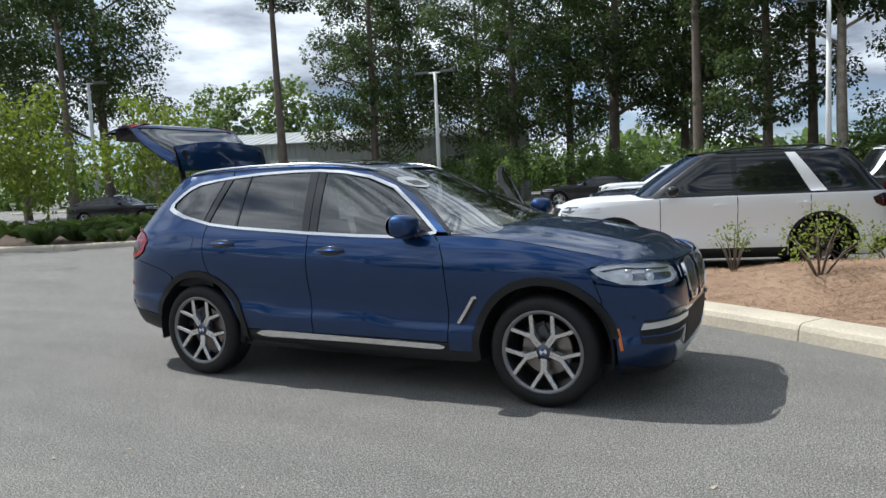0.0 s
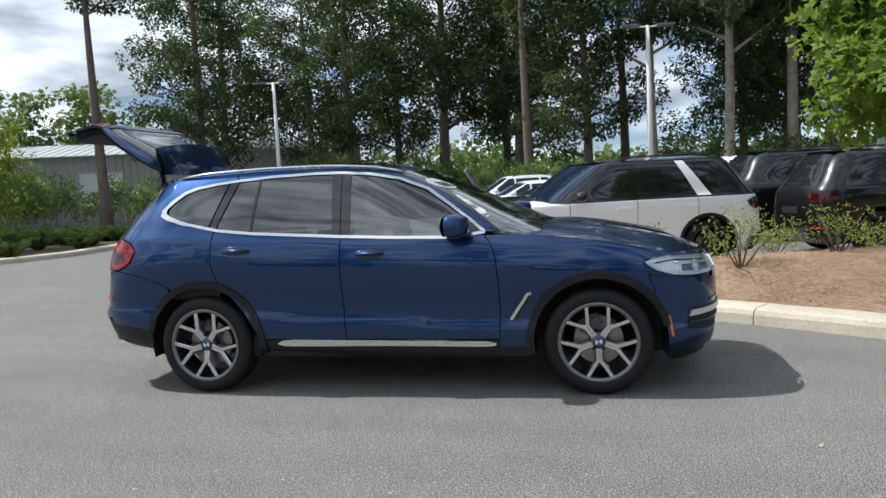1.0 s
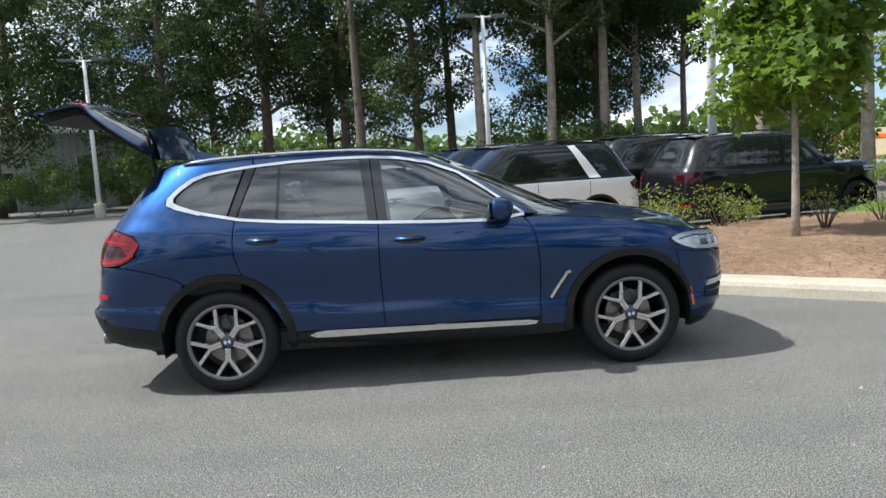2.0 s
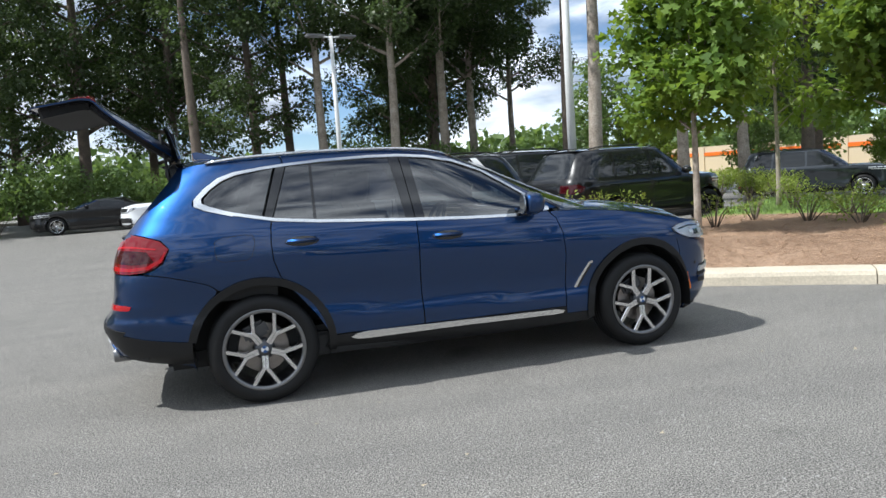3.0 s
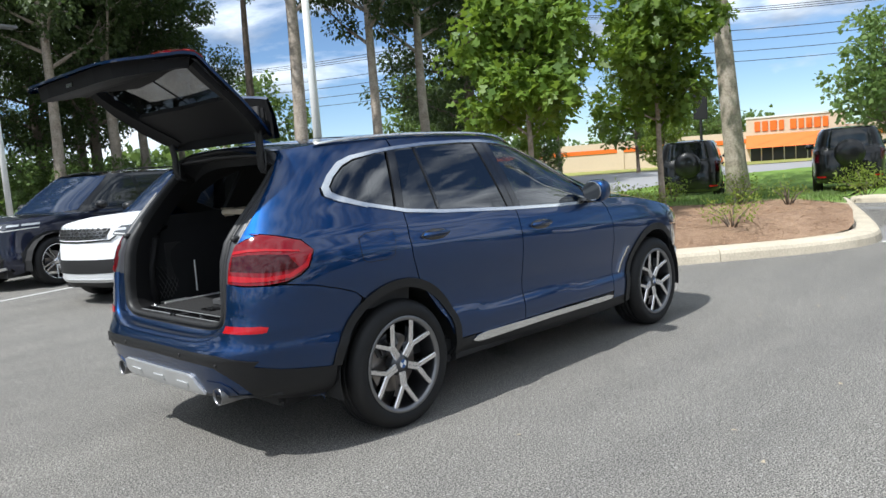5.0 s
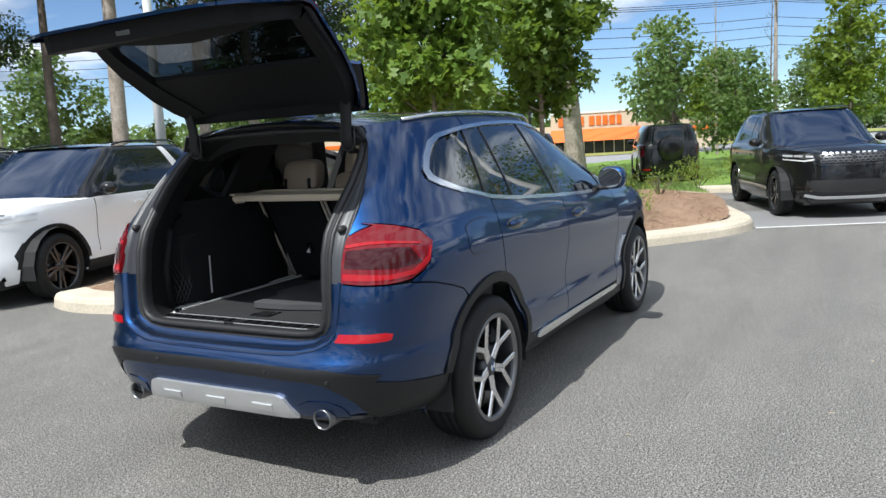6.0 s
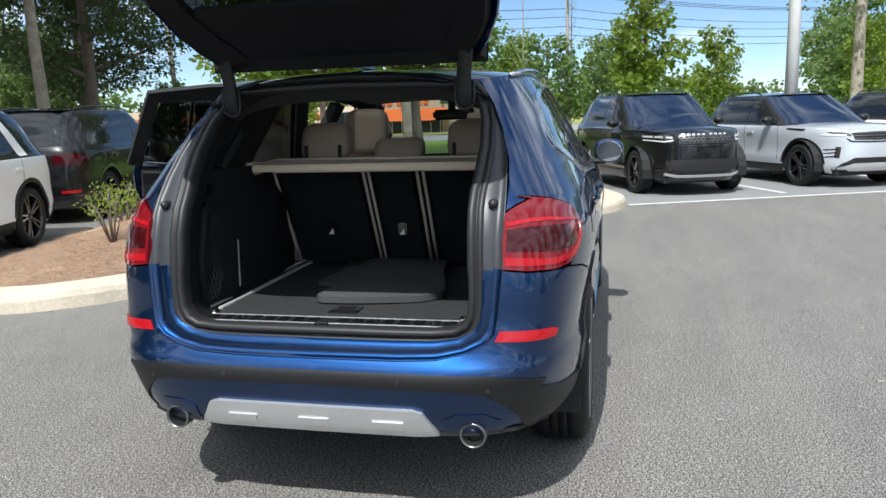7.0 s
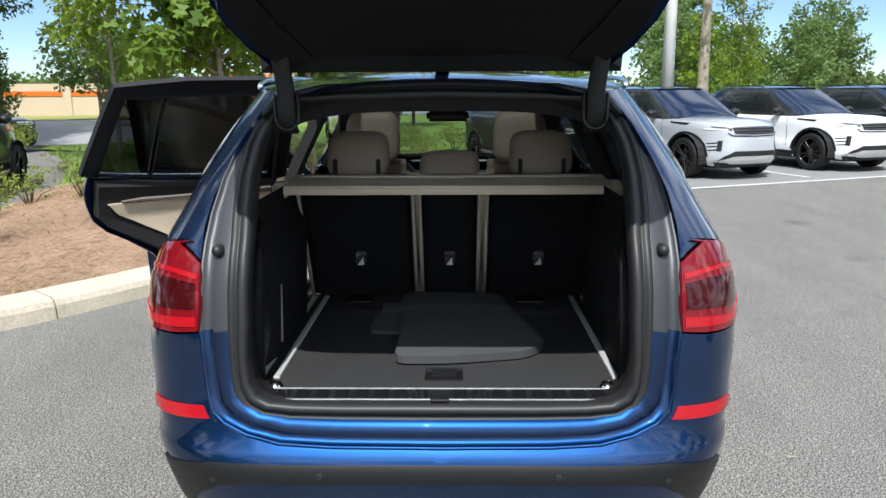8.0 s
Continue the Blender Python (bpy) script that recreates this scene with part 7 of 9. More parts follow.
# park trees across the street
park = make_tree("street_tree", pose(46, 7.5, -0.1), "medium green tree with an open crown beyond the road", 8.0, 0.16, 0.22, 3.2, 22, 3600, 0.30, SPRAY, LEAF_MID, BARK, group="trees across the road", rise=0.6, bend=0.8, puff=0.85)
park_l = make_tree("street_tree", pose(31.0, -2.4, -0.1), "bright green tree with an open crown beyond the car park", 6.3, 0.12, 0.2, 1.75, 20, 3200, 0.21, SPRAY, LEAF_LIME, BARK, group="trees across the road", rise=0.7, bend=0.6)
for i, (src, x, y, s) in enumerate([(park, 50, -0.5, 0.75), (park, 52, -16, 0.8), (park, 47, -22, 0.7), (park, 58, -30, 0.9), (park, 40, 20, 0.8), (park_l, 45, 5.0, 0.85), (park_l, 36, -5.8, 0.80),
                                    (park, 66, -20, 1.2), (park, 72, 8, 1.0), (park, 70, 32, 1.0), (park, 63, 26, 0.7), (park, 84, -2, 1.3), (park, 90, -26, 1.4), (park, 95, 18, 1.2), (park_l, 33, 14.5, 0.62),
                                    (park, 60, -42, 1.2), (park, 74, -36, 1.2), (park_l, 40.5, -14, 0.9), (park, 30, 46, 1.1), (park, 44, 44, 1.1), (park, 58, 52, 1.2), (park, 38, 34, 0.9), (park, -37.5, 41.5, 1.15), (park, -33.5, 44.5, 1.2), (park_l, -30.0, 45.5, 1.0), (park_l, 17.5, 25.5, 0.42), (park_l, 20.5, 24.5, 0.5), (park, 24.5, 23.5, 0.42), (park_l, 27.5, 19.0, 0.40), (park, 31.5, 21.0, 0.42), (park_l, 22.0, 30.0, 0.6), (park, 30.0, 1.8, 0.55), (park, 62, -24, 0.8), (park, 56, -21, 0.75)]):
    t = copy_thing(src, pose(x, y, -0.1, 0, 0, (i * 83) % 360))
    t.scale = (s, s, s)


# shrubs and grasses
def shrub(name, x, y, z, r, h, n, size, mat, label, group, density=1.0, shape=SIMPLE):
    t = thing(name, pose(x, y, z), label, "shrub", group)
    bm = bmesh.new()
    tips = []
    for k in range(9):
        az, el = k * 2.4 + rng.uniform(-0.3, 0.3), rng.uniform(0.5, 1.3)
        d = Vector((math.cos(az) * math.cos(el), math.sin(az) * math.cos(el), math.sin(el)))
        e = Vector((d.x * r * 1.2, d.y * r * 1.2, max(0.15, d.z) * h))
        tube(bm, [(0, 0, -0.06), e * 0.5 + Vector((0, 0, 0.04)), e], [0.012, 0.008, 0.003], 5)
        tips += [(e, r * 0.34), (e * 0.72, r * 0.3)]
    part("stem", bm, BARK, t, smooth=True)
    p, off = crown_points(tips, n, 0.8)
    p[:, 2] = np.maximum(p[:, 2], 0.03)
    leaf_cloud("foliage", p, rng.uniform(size * 0.6, size * 1.3, n), shape, mat, t, outward=off, droop=-0.2)
    return t


for x, y, r, h in [(3.55, 4.13, 0.24, 0.64), (4.46, 3.06, 0.46, 0.66), (5.26, 5.20, 0.42, 0.58), (5.83, 4.31, 0.42, 0.60), (6.72, 3.20, 0.28, 0.50), (7.78, 3.63, 0.32, 0.50), (8.12, 2.91, 0.45, 0.50), (8.24, 2.09, 0.38, 0.50),
                   (7.42, 0.35, 0.36, 0.46), (9.30, 3.30, 0.40, 0.50), (10.15, 1.35, 0.40, 0.50), (9.85, 0.45, 0.30, 0.42), (9.60, 4.80, 0.40, 0.50), (10.7, 2.9, 0.35, 0.45), (6.75, 5.50, 0.34, 0.46)]:
    shrub("azalea_bush", x, y, bed_height(x, y) - 0.02, r, h, 400 if r > 0.33 else 170, 0.048, LEAF_SHRUB, "small loose yellow-green shrub in pine straw", "shrubs in the bed")
for i in range(6):
    x, y = 13.2 + 0.42 * (i % 3) + 0.35 * (i // 3), 11.3 - 0.62 * (i % 3) + 0.5 * (i // 3)
    shrub("hedge_bush", x, y, bed_height(x, y) - 0.2 * smoothstep(11, 18, x), 0.62, 0.62, 900, 0.07, LEAF_SHRUB, "dense clipped green hedge bush on the lawn edge", "hedge at the lawn edge")
for i in range(4):
    shrub("hedge_bush", 15.9 + 0.8 * i, 0.9 - 0.9 * i, 0.02, 0.6, 0.65, 800, 0.07, LEAF_SHRUB, "dense clipped green hedge bush on the lawn edge", "hedge behind the parked cars")
thicket = shrub("thicket", -14.0, 30.0, 0, 1.9, 2.6, 2600, 0.14, LEAF_MID, "leafy mid green undergrowth at the edge of the wood", "undergrowth", shape=SPRAY)
for i in range(24):
    x = -31 + 2.25 * i
    y = 31.0 + 1.6 * math.sin(i * 1.7) - (0.012 * (x - 2) ** 2 if x > 2 else 0.006 * (x + 6) ** 2)
    s = 0.62 + 0.07 * (i * 7 % 8)
    t = copy_thing(thicket, pose(x, max(y, 17), 0, 0, 0, i * 71 % 360))
    t.scale = (s, s, s * 1.1)

# far woods, all round, as loose walls of leaves
for name, pts_, n_, hh_ in (("far_woods", [(-120, 30), (-70, 62), (-20, 66), (30, 60), (62, 70)], 22000, 5.5), ("far_trees", [(62, 70), (120, 40), (125, 0), (118, -45), (80, -90)], 20000, 6.5), ("far_trees", [(80, -90), (0, -80), (-90, -60), (-140, 0), (-120, 30)], 12000, 11.0)):
    seg = rng.uniform(0, len(pts_) - 1, n_)
    ii = seg.astype(int)
    a_, b_ = np.array(pts_, float)[ii], np.array(pts_, float)[ii + 1]
    pp = a_ + (b_ - a_) * (seg - ii)[:, None] + rng.normal(size=(n_, 2)) * 2.5
    hz = hh_ * (0.62 + 0.22 * np.sin(seg * 9.0) + 0.16 * np.sin(seg * 23.0 + 1)) * rng.uniform(0, 1, n_) ** 0.7
    tagged(leaf_cloud(name, np.column_stack([pp, hz]), rng.uniform(0.5, 0.95, n_), SPRAY, LEAF_MID), "distant belt of trees round the car park", "woods", kind="stuff")

# grass on the lawn, straw on the bed
def scatter(poly, n):
    x0, x1 = min(p[0] for p in poly), max(p[0] for p in poly)
    y0, y1 = min(p[1] for p in poly), max(p[1] for p in poly)
    out = []
    while len(out) < n:
        p = (rng.uniform(x0, x1), rng.uniform(y0, y1))
        if inside(p, poly):
            out.append(p)
    return out


def needles(name, spots, height, length, width, mat, label, category, flat):
    n = len(spots)
    v = np.zeros((n, 3, 3))
    az = rng.uniform(0, 6.28, n)
    ln = length * rng.uniform(0.6, 1.4, n)
    z = np.array([height(*p) for p in spots])
    p = np.column_stack([np.array(spots), z])
    el = rng.uniform(0.0, 0.35, n) if flat else rng.uniform(0.9, 1.5, n)
    d = np.column_stack([np.cos(az) * np.cos(el), np.sin(az) * np.cos(el), np.sin(el)])
    s = np.column_stack([-np.sin(az), np.cos(az), np.zeros(n)]) * width
    p[:, 2] += 0.006 if flat else -0.01
    v[:, 0], v[:, 1], v[:, 2] = p - s, p + s, p + d * ln[:, None]
    me = bpy.data.meshes.new(name)
    me.from_pydata(v.reshape(-1, 3).tolist(), [], np.arange(3 * n).reshape(n, 3).tolist())
    me.materials.append(mat)
    return tagged(new(name, me), label, category, kind="stuff")


needles("pine_straw", scatter(MULCH_POLY, 42000), bed_height, 0.12, 0.0026, STRAW, "loose brown pine needles on the bed", "pine straw", True)
lawn_z = lambda x, y: bed_height(x, y) - 0.30 * smoothstep(11, 18, x) + 0.012
needles("grass", [p for p in scatter(LAWN_POLY, 60000) if p[0] < 24], lawn_z, 0.085, 0.007, LEAF_GRASS, "short green lawn grass", "grass", False)


# dry leaf bits and grit lying on the asphalt
needles("leaf_litter", [(4.18, -0.11), (4.02, 0.18), (4.85, -0.62), (4.4, -1.9)] + [(float(rng.uniform(-4, 6)), float(rng.uniform(-5.5, -1.3))) for _ in range(46)] + [(float(rng.uniform(2.2, 6.0)), float(rng.uniform(0.2, 1.0))) for _ in range(10)], lambda x, y: 0.0, 0.035, 0.012, material("dry_leaf", (0.50, 0.42, 0.30), 0.9, vary=0.5, scale=3, fine=9), "a few small dry leaf bits on the asphalt", "leaf litter", True)


# ---- other planted islands, road, buildings, poles ----
ISLE = [(-26, 5.6), (-15.8, 7.8), (-13.9, 8.5), (-12.3, 9.9), (-11.4, 12.2), (-11.6, 15.0), (-12.7, 18.8), (-13.9, 21.3), (-15.6, 22.0), (-18, 20.6), (-26, 14)]
kerb_strip("kerb_island", ISLE, 0.3, 0.14, 1, length=4.0)
sheet("island_bed", offset_line(ISLE, 0.28), lambda x, y: 0.12 + 0.03 * noise.noise(Vector((x, y, 5))), 1.2, SOIL, "dark mulch of a planted car park island", "mulch")
isle_in = offset_line(ISLE, 0.5)
tuft = thing("grass_tuft", pose(-14.0, 9.6, 0.12), "arching tuft of green border grass", "grass tuft", "tufts on the island")
bm = bmesh.new()
for k in range(130):
    az, ln = rng.uniform(0, 6.28), rng.uniform(0.22, 0.55)
    d = Vector((math.cos(az), math.sin(az), 0))
    s = Vector((-d.y, d.x, 0)) * 0.005
    a = d * rng.uniform(0.0, 0.12)
    up = rng.uniform(0.6, 1.0)
    b = a + d * ln * 0.30 + Vector((0, 0, ln * 0.72 * up))
    c = a + d * ln * 0.75 + Vector((0, 0, ln * 0.80 * up))
    v = [bm.verts.new(p) for p in (a - s, a + s, b + s, c, b - s)]
    bm.faces.new(v)
part("foliage", bm, LEAF_GRASS, tuft)
spots = [p for p in scatter(isle_in, 130) if p[0] > -25]
for i, p in enumerate(spots[:110]):
    t = copy_thing(tuft, pose(p[0], p[1], 0.12, 0, 0, i * 47 % 360))
    s = 0.9 + 0.12 * (i % 5)
    t.scale = (s, s, s)
kerb_strip("kerb_far", [(-60, 38), (-30, 46), (-4, 46.5), (6, 44)], 0.4, 0.15, 1, length=8.0)
kerb_strip("kerb_rear", [(15.45, 1.1), (14.9, 0.2), (14.7, -0.7), (15.6, -3.2), (17.2, -7.4), (19.5, -13)], 0.3, 0.15, 1, length=3.0)
sheet("verge", [(15.6, 1.2), (15.1, 0.2), (15.0, -0.7), (15.9, -3.2), (17.5, -7.4), (19.8, -13), (60, -26), (42, 5.6), (16.5, 1.5)], lambda x, y: 0.10 + level(x, y), 1.5, LAWN, "green grass verge behind the parked cars", "lawn")
ROADWAY = material("road_asphalt", (0.30, 0.30, 0.31), 0.85, vary=0.2, scale=0.5, fine=30)
sheet("street", [(25.0, 12.7), (30.4, 9.3), (40.2, 6.0), (58, -2), (90, -22), (100, -12), (62, 6), (46.5, 9.2), (43, 14.4), (40.5, 21.8), (30, 46), (18, 44)], lambda x, y: 0.03 + level(x, y), 2.0, ROADWAY, "pale grey asphalt street beyond the lawn", "road")
sheet("far_verge", [(41.0, 22.2), (43.6, 14.8), (47.2, 9.6), (63, 6.6), (101, -11), (130, 0), (110, 60), (33, 62), (31, 46)], lambda x, y: 0.04, 10.0, material("dry_verge", (0.30, 0.31, 0.08), 0.9, vary=0.5, scale=0.3, fine=6), "yellow-green verge across the street", "lawn")

STUCCO = material("beige_stucco", (0.62, 0.50, 0.38), 0.85, vary=0.12, scale=0.4, fine=6)
ORANGE = material("orange_sheet", (0.80, 0.16, 0.015), 0.55, vary=0.15, scale=0.5, fine=8)
DARK_GLASS = material("shop_glass", (0.03, 0.035, 0.04), 0.1, vary=0.2, scale=1)
METAL_WALL = material("grey_metal_siding", (0.42, 0.43, 0.40), 0.6, 0.2, vary=0.25, scale=0.6, fine=8)
METAL_ROOF = material("pale_metal_roof", (0.55, 0.57, 0.58), 0.45, 0.3, vary=0.15, scale=0.5, fine=8)
WHITE_PAINT = material("white_gloss_wall", (0.75, 0.75, 0.73), 0.6, vary=0.1)

store = thing("store", pose(52.4, 14.9, -0.2, 0, 0, -71.6), "long low beige store with an orange band, sign and awning", "building")
bm = bmesh.new()
box(bm, -60, 9, 0, 12, 0, 2.35)
part("wall", bm, STUCCO, store)
bm = bmesh.new()
box(bm, -60.1, 9.1, -0.06, 0.05, 1.55, 1.85)
part("band", bm, ORANGE, store)
bm = bmesh.new()
box(bm, -3.0, 3.2, -0.5, 5, 0, 3.25)
part("entrance_block", bm, STUCCO, store)
bm = bmesh.new()
box(bm, -3.05, 3.25, -0.56, 5.05, 3.2, 3.32)
part("coping", bm, WHITE_PAINT, store)
bm = bmesh.new()
prism(bm, [(-1.5, 1.15), (-0.45, 1.15), (-0.45, 2.05), (-0.6, 2.05)], -3.0, 3.6)
for v in bm.verts:
    v.co = Vector((v.co.z, v.co.x, v.co.y))
bmesh.ops.recalc_face_normals(bm, faces=bm.faces)
part("awning", bm, ORANGE, store, "orange sloping awning")
bm = bmesh.new()
box(bm, -2.8, 3.2, -0.54, -0.48, 0.1, 1.15)
shop = part("shop_front", bm, DARK_GLASS, store)
for k in range(9):
    bm = bmesh.new()
    box(bm, -2.8 + 0.73 * k, -2.74 + 0.73 * k, -0.60, -0.5, 0.1, 1.15)
    part("mullion", bm, WHITE_PAINT, shop)
# sign: plain orange bars in the place of its lettering
x = -2.45
for wdt in (0.36, 0.38, 0.44, 0.32, 0.0, 0.40, 0.34, 0.36, 0.40, 0.34):
    if wdt:
        bm = bmesh.new()
        box(bm, x, x + wdt, -0.58, -0.48, 2.30, 2.98, 0.02)
        part("sign_bar", bm, ORANGE, store)
    x += (wdt or 0.12) + 0.13
for k in range(-9, 2):
    if abs(k) > 1:
        bm = bmesh.new()
        box(bm, k * 6 - 0.25, k * 6 + 0.25, -0.08, 0.05, 0, 2.35)
        part("pilaster", bm, STUCCO, store)

shed = thing("metal_building", pose(-24, 36, 0, 0, 0, 22), "low grey metal-clad building with a pale metal roof", "building")
bm = bmesh.new()
x = -13.0
outline = []
while x < 13.0:
    outline += [(x, 0.0), (x + 0.10, 0.0), (x + 0.14, 0.05), (x + 0.26, 0.05), (x + 0.30, 0.0)]
    x += 0.40
lo = [bm.verts.new((p[0], -p[1], 0)) for p in outline]
hi = [bm.verts.new((p[0], -p[1], 4.3)) for p in outline]
for i in range(len(outline) - 1):
    bm.faces.new((lo[i], lo[i + 1], hi[i + 1], hi[i]))
part("wall", bm, METAL_WALL, shed)
bm = bmesh.new()
box(bm, -13, 13, 0.06, 14, 0, 4.25)
part("block", bm, METAL_WALL, shed)
bm = bmesh.new()
box(bm, -13.3, 13.3, -0.4, 7, 4.25, 4.32)
for v in bm.verts:
    v.co.z += (v.co.y + 0.4) * 0.16
shed_roof = part("roof", bm, METAL_ROOF, shed)
bm = bmesh.new()
box(bm, -0.015, 0.015, -0.4, 7, 4.322, 4.36)
for v in bm.verts:
    v.co.z += (v.co.y + 0.4) * 0.16
seam = part("roof_seam", bm, METAL_ROOF, shed_roof)
seam.location.x = -13.2
for k in range(1, 45):
    o_ = seam.copy()
    scene.collection.objects.link(o_)
    o_.location.x = -13.2 + 0.6 * k
for xx, w0, z0, z1 in ((-4.0, 2.4, 1.2, 3.2), (3.2, 1.1, 0.0, 2.2), (7.6, 1.2, 2.0, 3.0), (-9.5, 1.2, 1.5, 2.7)):
    bm = bmesh.new()
    box(bm, xx, xx + w0, -0.12, 0.02, z0, z1)
    wdw = part("window", bm, WHITE_PAINT if w0 > 2 else DARK_GLASS, shed)
    bm = bmesh.new()
    for (a, b, c, d) in ((xx - 0.08, xx + w0 + 0.08, z1, z1 + 0.08), (xx - 0.08, xx + w0 + 0.08, z0 - 0.08, z0), (xx - 0.08, xx, z0, z1), (xx + w0, xx + w0 + 0.08, z0, z1)):
        box(bm, a, b, -0.15, 0.02, c, d)
    part("window_frame", bm, METAL_ROOF, wdw)


def light_pole(x, y, h, r, turn, label="pale grey car park light pole with a flat lamp head"):
    t = thing("light_pole", pose(x, y, 0, 0, 0, turn), label, "light pole", "car park light poles")
    bm = bmesh.new()
    tube(bm, [(0, 0, 0.55), (0, 0, h * 0.5), (0, 0, h)], [r, r * 0.85, r * 0.68], 14)
    part("shaft", bm, POLE_GREY, t, smooth=True)
    bm = bmesh.new()
    lathe(bm, [(0.0, 0.6), (r * 2.0, 0.6), (r * 2.2, 0.55), (r * 2.2, -0.1)], (0, 0, 0), "z", 20)
    part("footing", bm, CONCRETE, t)
    for sgn in (-1, 1):
        bm = bmesh.new()
        tube(bm, [(0, 0, h - 0.06), (sgn * 0.35, 0, h - 0.02)], 0.03, 8)
        arm = part("arm", bm, POLE_GREY, t)
        bm = bmesh.new()
        box(bm, sgn * 0.30, sgn * 0.95, -0.18, 0.18, h - 0.05, h + 0.04, 0.02)
        part("lamp_head", bm, material("lamp_head_grey", (0.16, 0.16, 0.16), 0.5), arm)
    return t


light_pole(4.85, 22.3, 6.75, 0.10, 10)
light_pole(8.72, 11.23, 8.4, 0.115, 30)
light_pole(-10.77, 25.22, 6.3, 0.10, 0)
light_pole(-28.9, 21.8, 7.2, 0.12, 20)
light_pole(13.6, -4.55, 8.5, 0.135, 15)
light_pole(34, -26, 8.0, 0.12, 15)

cables = []
for (x, y, h, lean_) in ((38, 24.5, 10.5, -0.7), (56, 2.5, 10.5, 0.2), (30, 52, 10.5, 0.1), (82, -24, 11, 0.1)):
    t = thing("utility_pole", pose(x, y, 0), "weathered wooden utility pole with cross arm and cables", "utility pole", "poles along the street")
    bm = bmesh.new()
    tube(bm, [(0, 0, -0.3), (lean_ * 0.5, 0, h * 0.5), (lean_, 0, h)], [0.17, 0.14, 0.11], 10)
    part("shaft", bm, WOOD_POLE, t, smooth=True)
    bm = bmesh.new()
    box(bm, lean_ - 1.1, lean_ + 1.1, -0.06, 0.06, h - 0.6, h - 0.45)
    part("cross_arm", bm, WOOD_POLE, t)
    cables.append((x + lean_, y, h))
run = [cables[2], cables[0], cables[1], cables[3]]
for lvl, dx in ((-0.4, -1.0), (-0.4, 0.0), (-0.4, 1.0), (-1.6, 0.0), (-2.2, 0.05), (-2.9, -0.1), (-3.5, 0.1)):
    bm = bmesh.new()
    for a, b in zip(run, run[1:]):
        pts = []
        for i in range(15):
            u = i / 14
            pts.append((a[0] + (b[0] - a[0]) * u + dx, a[1] + (b[1] - a[1]) * u, a[2] + (b[2] - a[2]) * u + lvl - 1.1 * 4 * u * (1 - u) * 0.5))
        tube(bm, pts, 0.020, 4)
    tagged(part("cable", bm, DARK), "thin dark overhead cable strung between utility poles", "cable", "overhead cables")
sign = thing("street_sign", pose(24.6, 8.7, 0, 0, 0, 30), "dark rectangular sign board on a post", "sign")
bm = bmesh.new()
tube(bm, [(0, 0, -0.1), (0, 0, 3.6)], 0.05, 8)
part("post", bm, DARK, sign)
bm = bmesh.new()
box(bm, -0.05, 0.05, -0.25, 0.25, 2.4, 3.7, 0.02)
part("board", bm, DARK, sign)
bare = thing("bare_tree", pose(37.0, 3.6, 0), "thin leafless grey tree", "tree")
bm = bmesh.new()
limbs(bm, (0, 0, 0), 8.5, 0.07, 0.3, 1.0, 14, rise=1.6)
part("trunk", bm, BARK_PALE, bare)


# ---- parked cars ----
CAR_GLASS = material("dark_car_glass", (0.012, 0.014, 0.016), 0.04, spec=0.6)
# windscreens: the blue in the base colour stands in for reflected sky
CAR_GLASS_SKY = material("sky_blue_car_glass", (0.010, 0.020, 0.048), 0.03, spec=0.4)
P_WHITE = paint("white_paint", (0.90, 0.91, 0.93), 0.0, 0.35, flake=False)
P_WHITE.node_tree.nodes["Principled BSDF"].inputs["Coat Weight"].default_value = 0.25
P_SILVER = paint("silver_paint", (0.56, 0.59, 0.63), 0.30, 0.32)
P_BLACK = paint("black_paint", (0.006, 0.006, 0.007), 0.0, 0.3, flake=False)
P_BLACK.node_tree.nodes["Principled BSDF"].inputs["Coat IOR"].default_value = 1.42
P_BLACK.node_tree.nodes["Principled BSDF"].inputs["Specular IOR Level"].default_value = 0.2
P_NAVY = paint("navy_paint", (0.007, 0.011, 0.034), 0.6, 0.3)
P_GREY = paint("dark_grey_paint", (0.030, 0.034, 0.042), 0.4, 0.3)
P_SLATE = paint("slate_paint", (0.022, 0.027, 0.034), 0.4, 0.3)


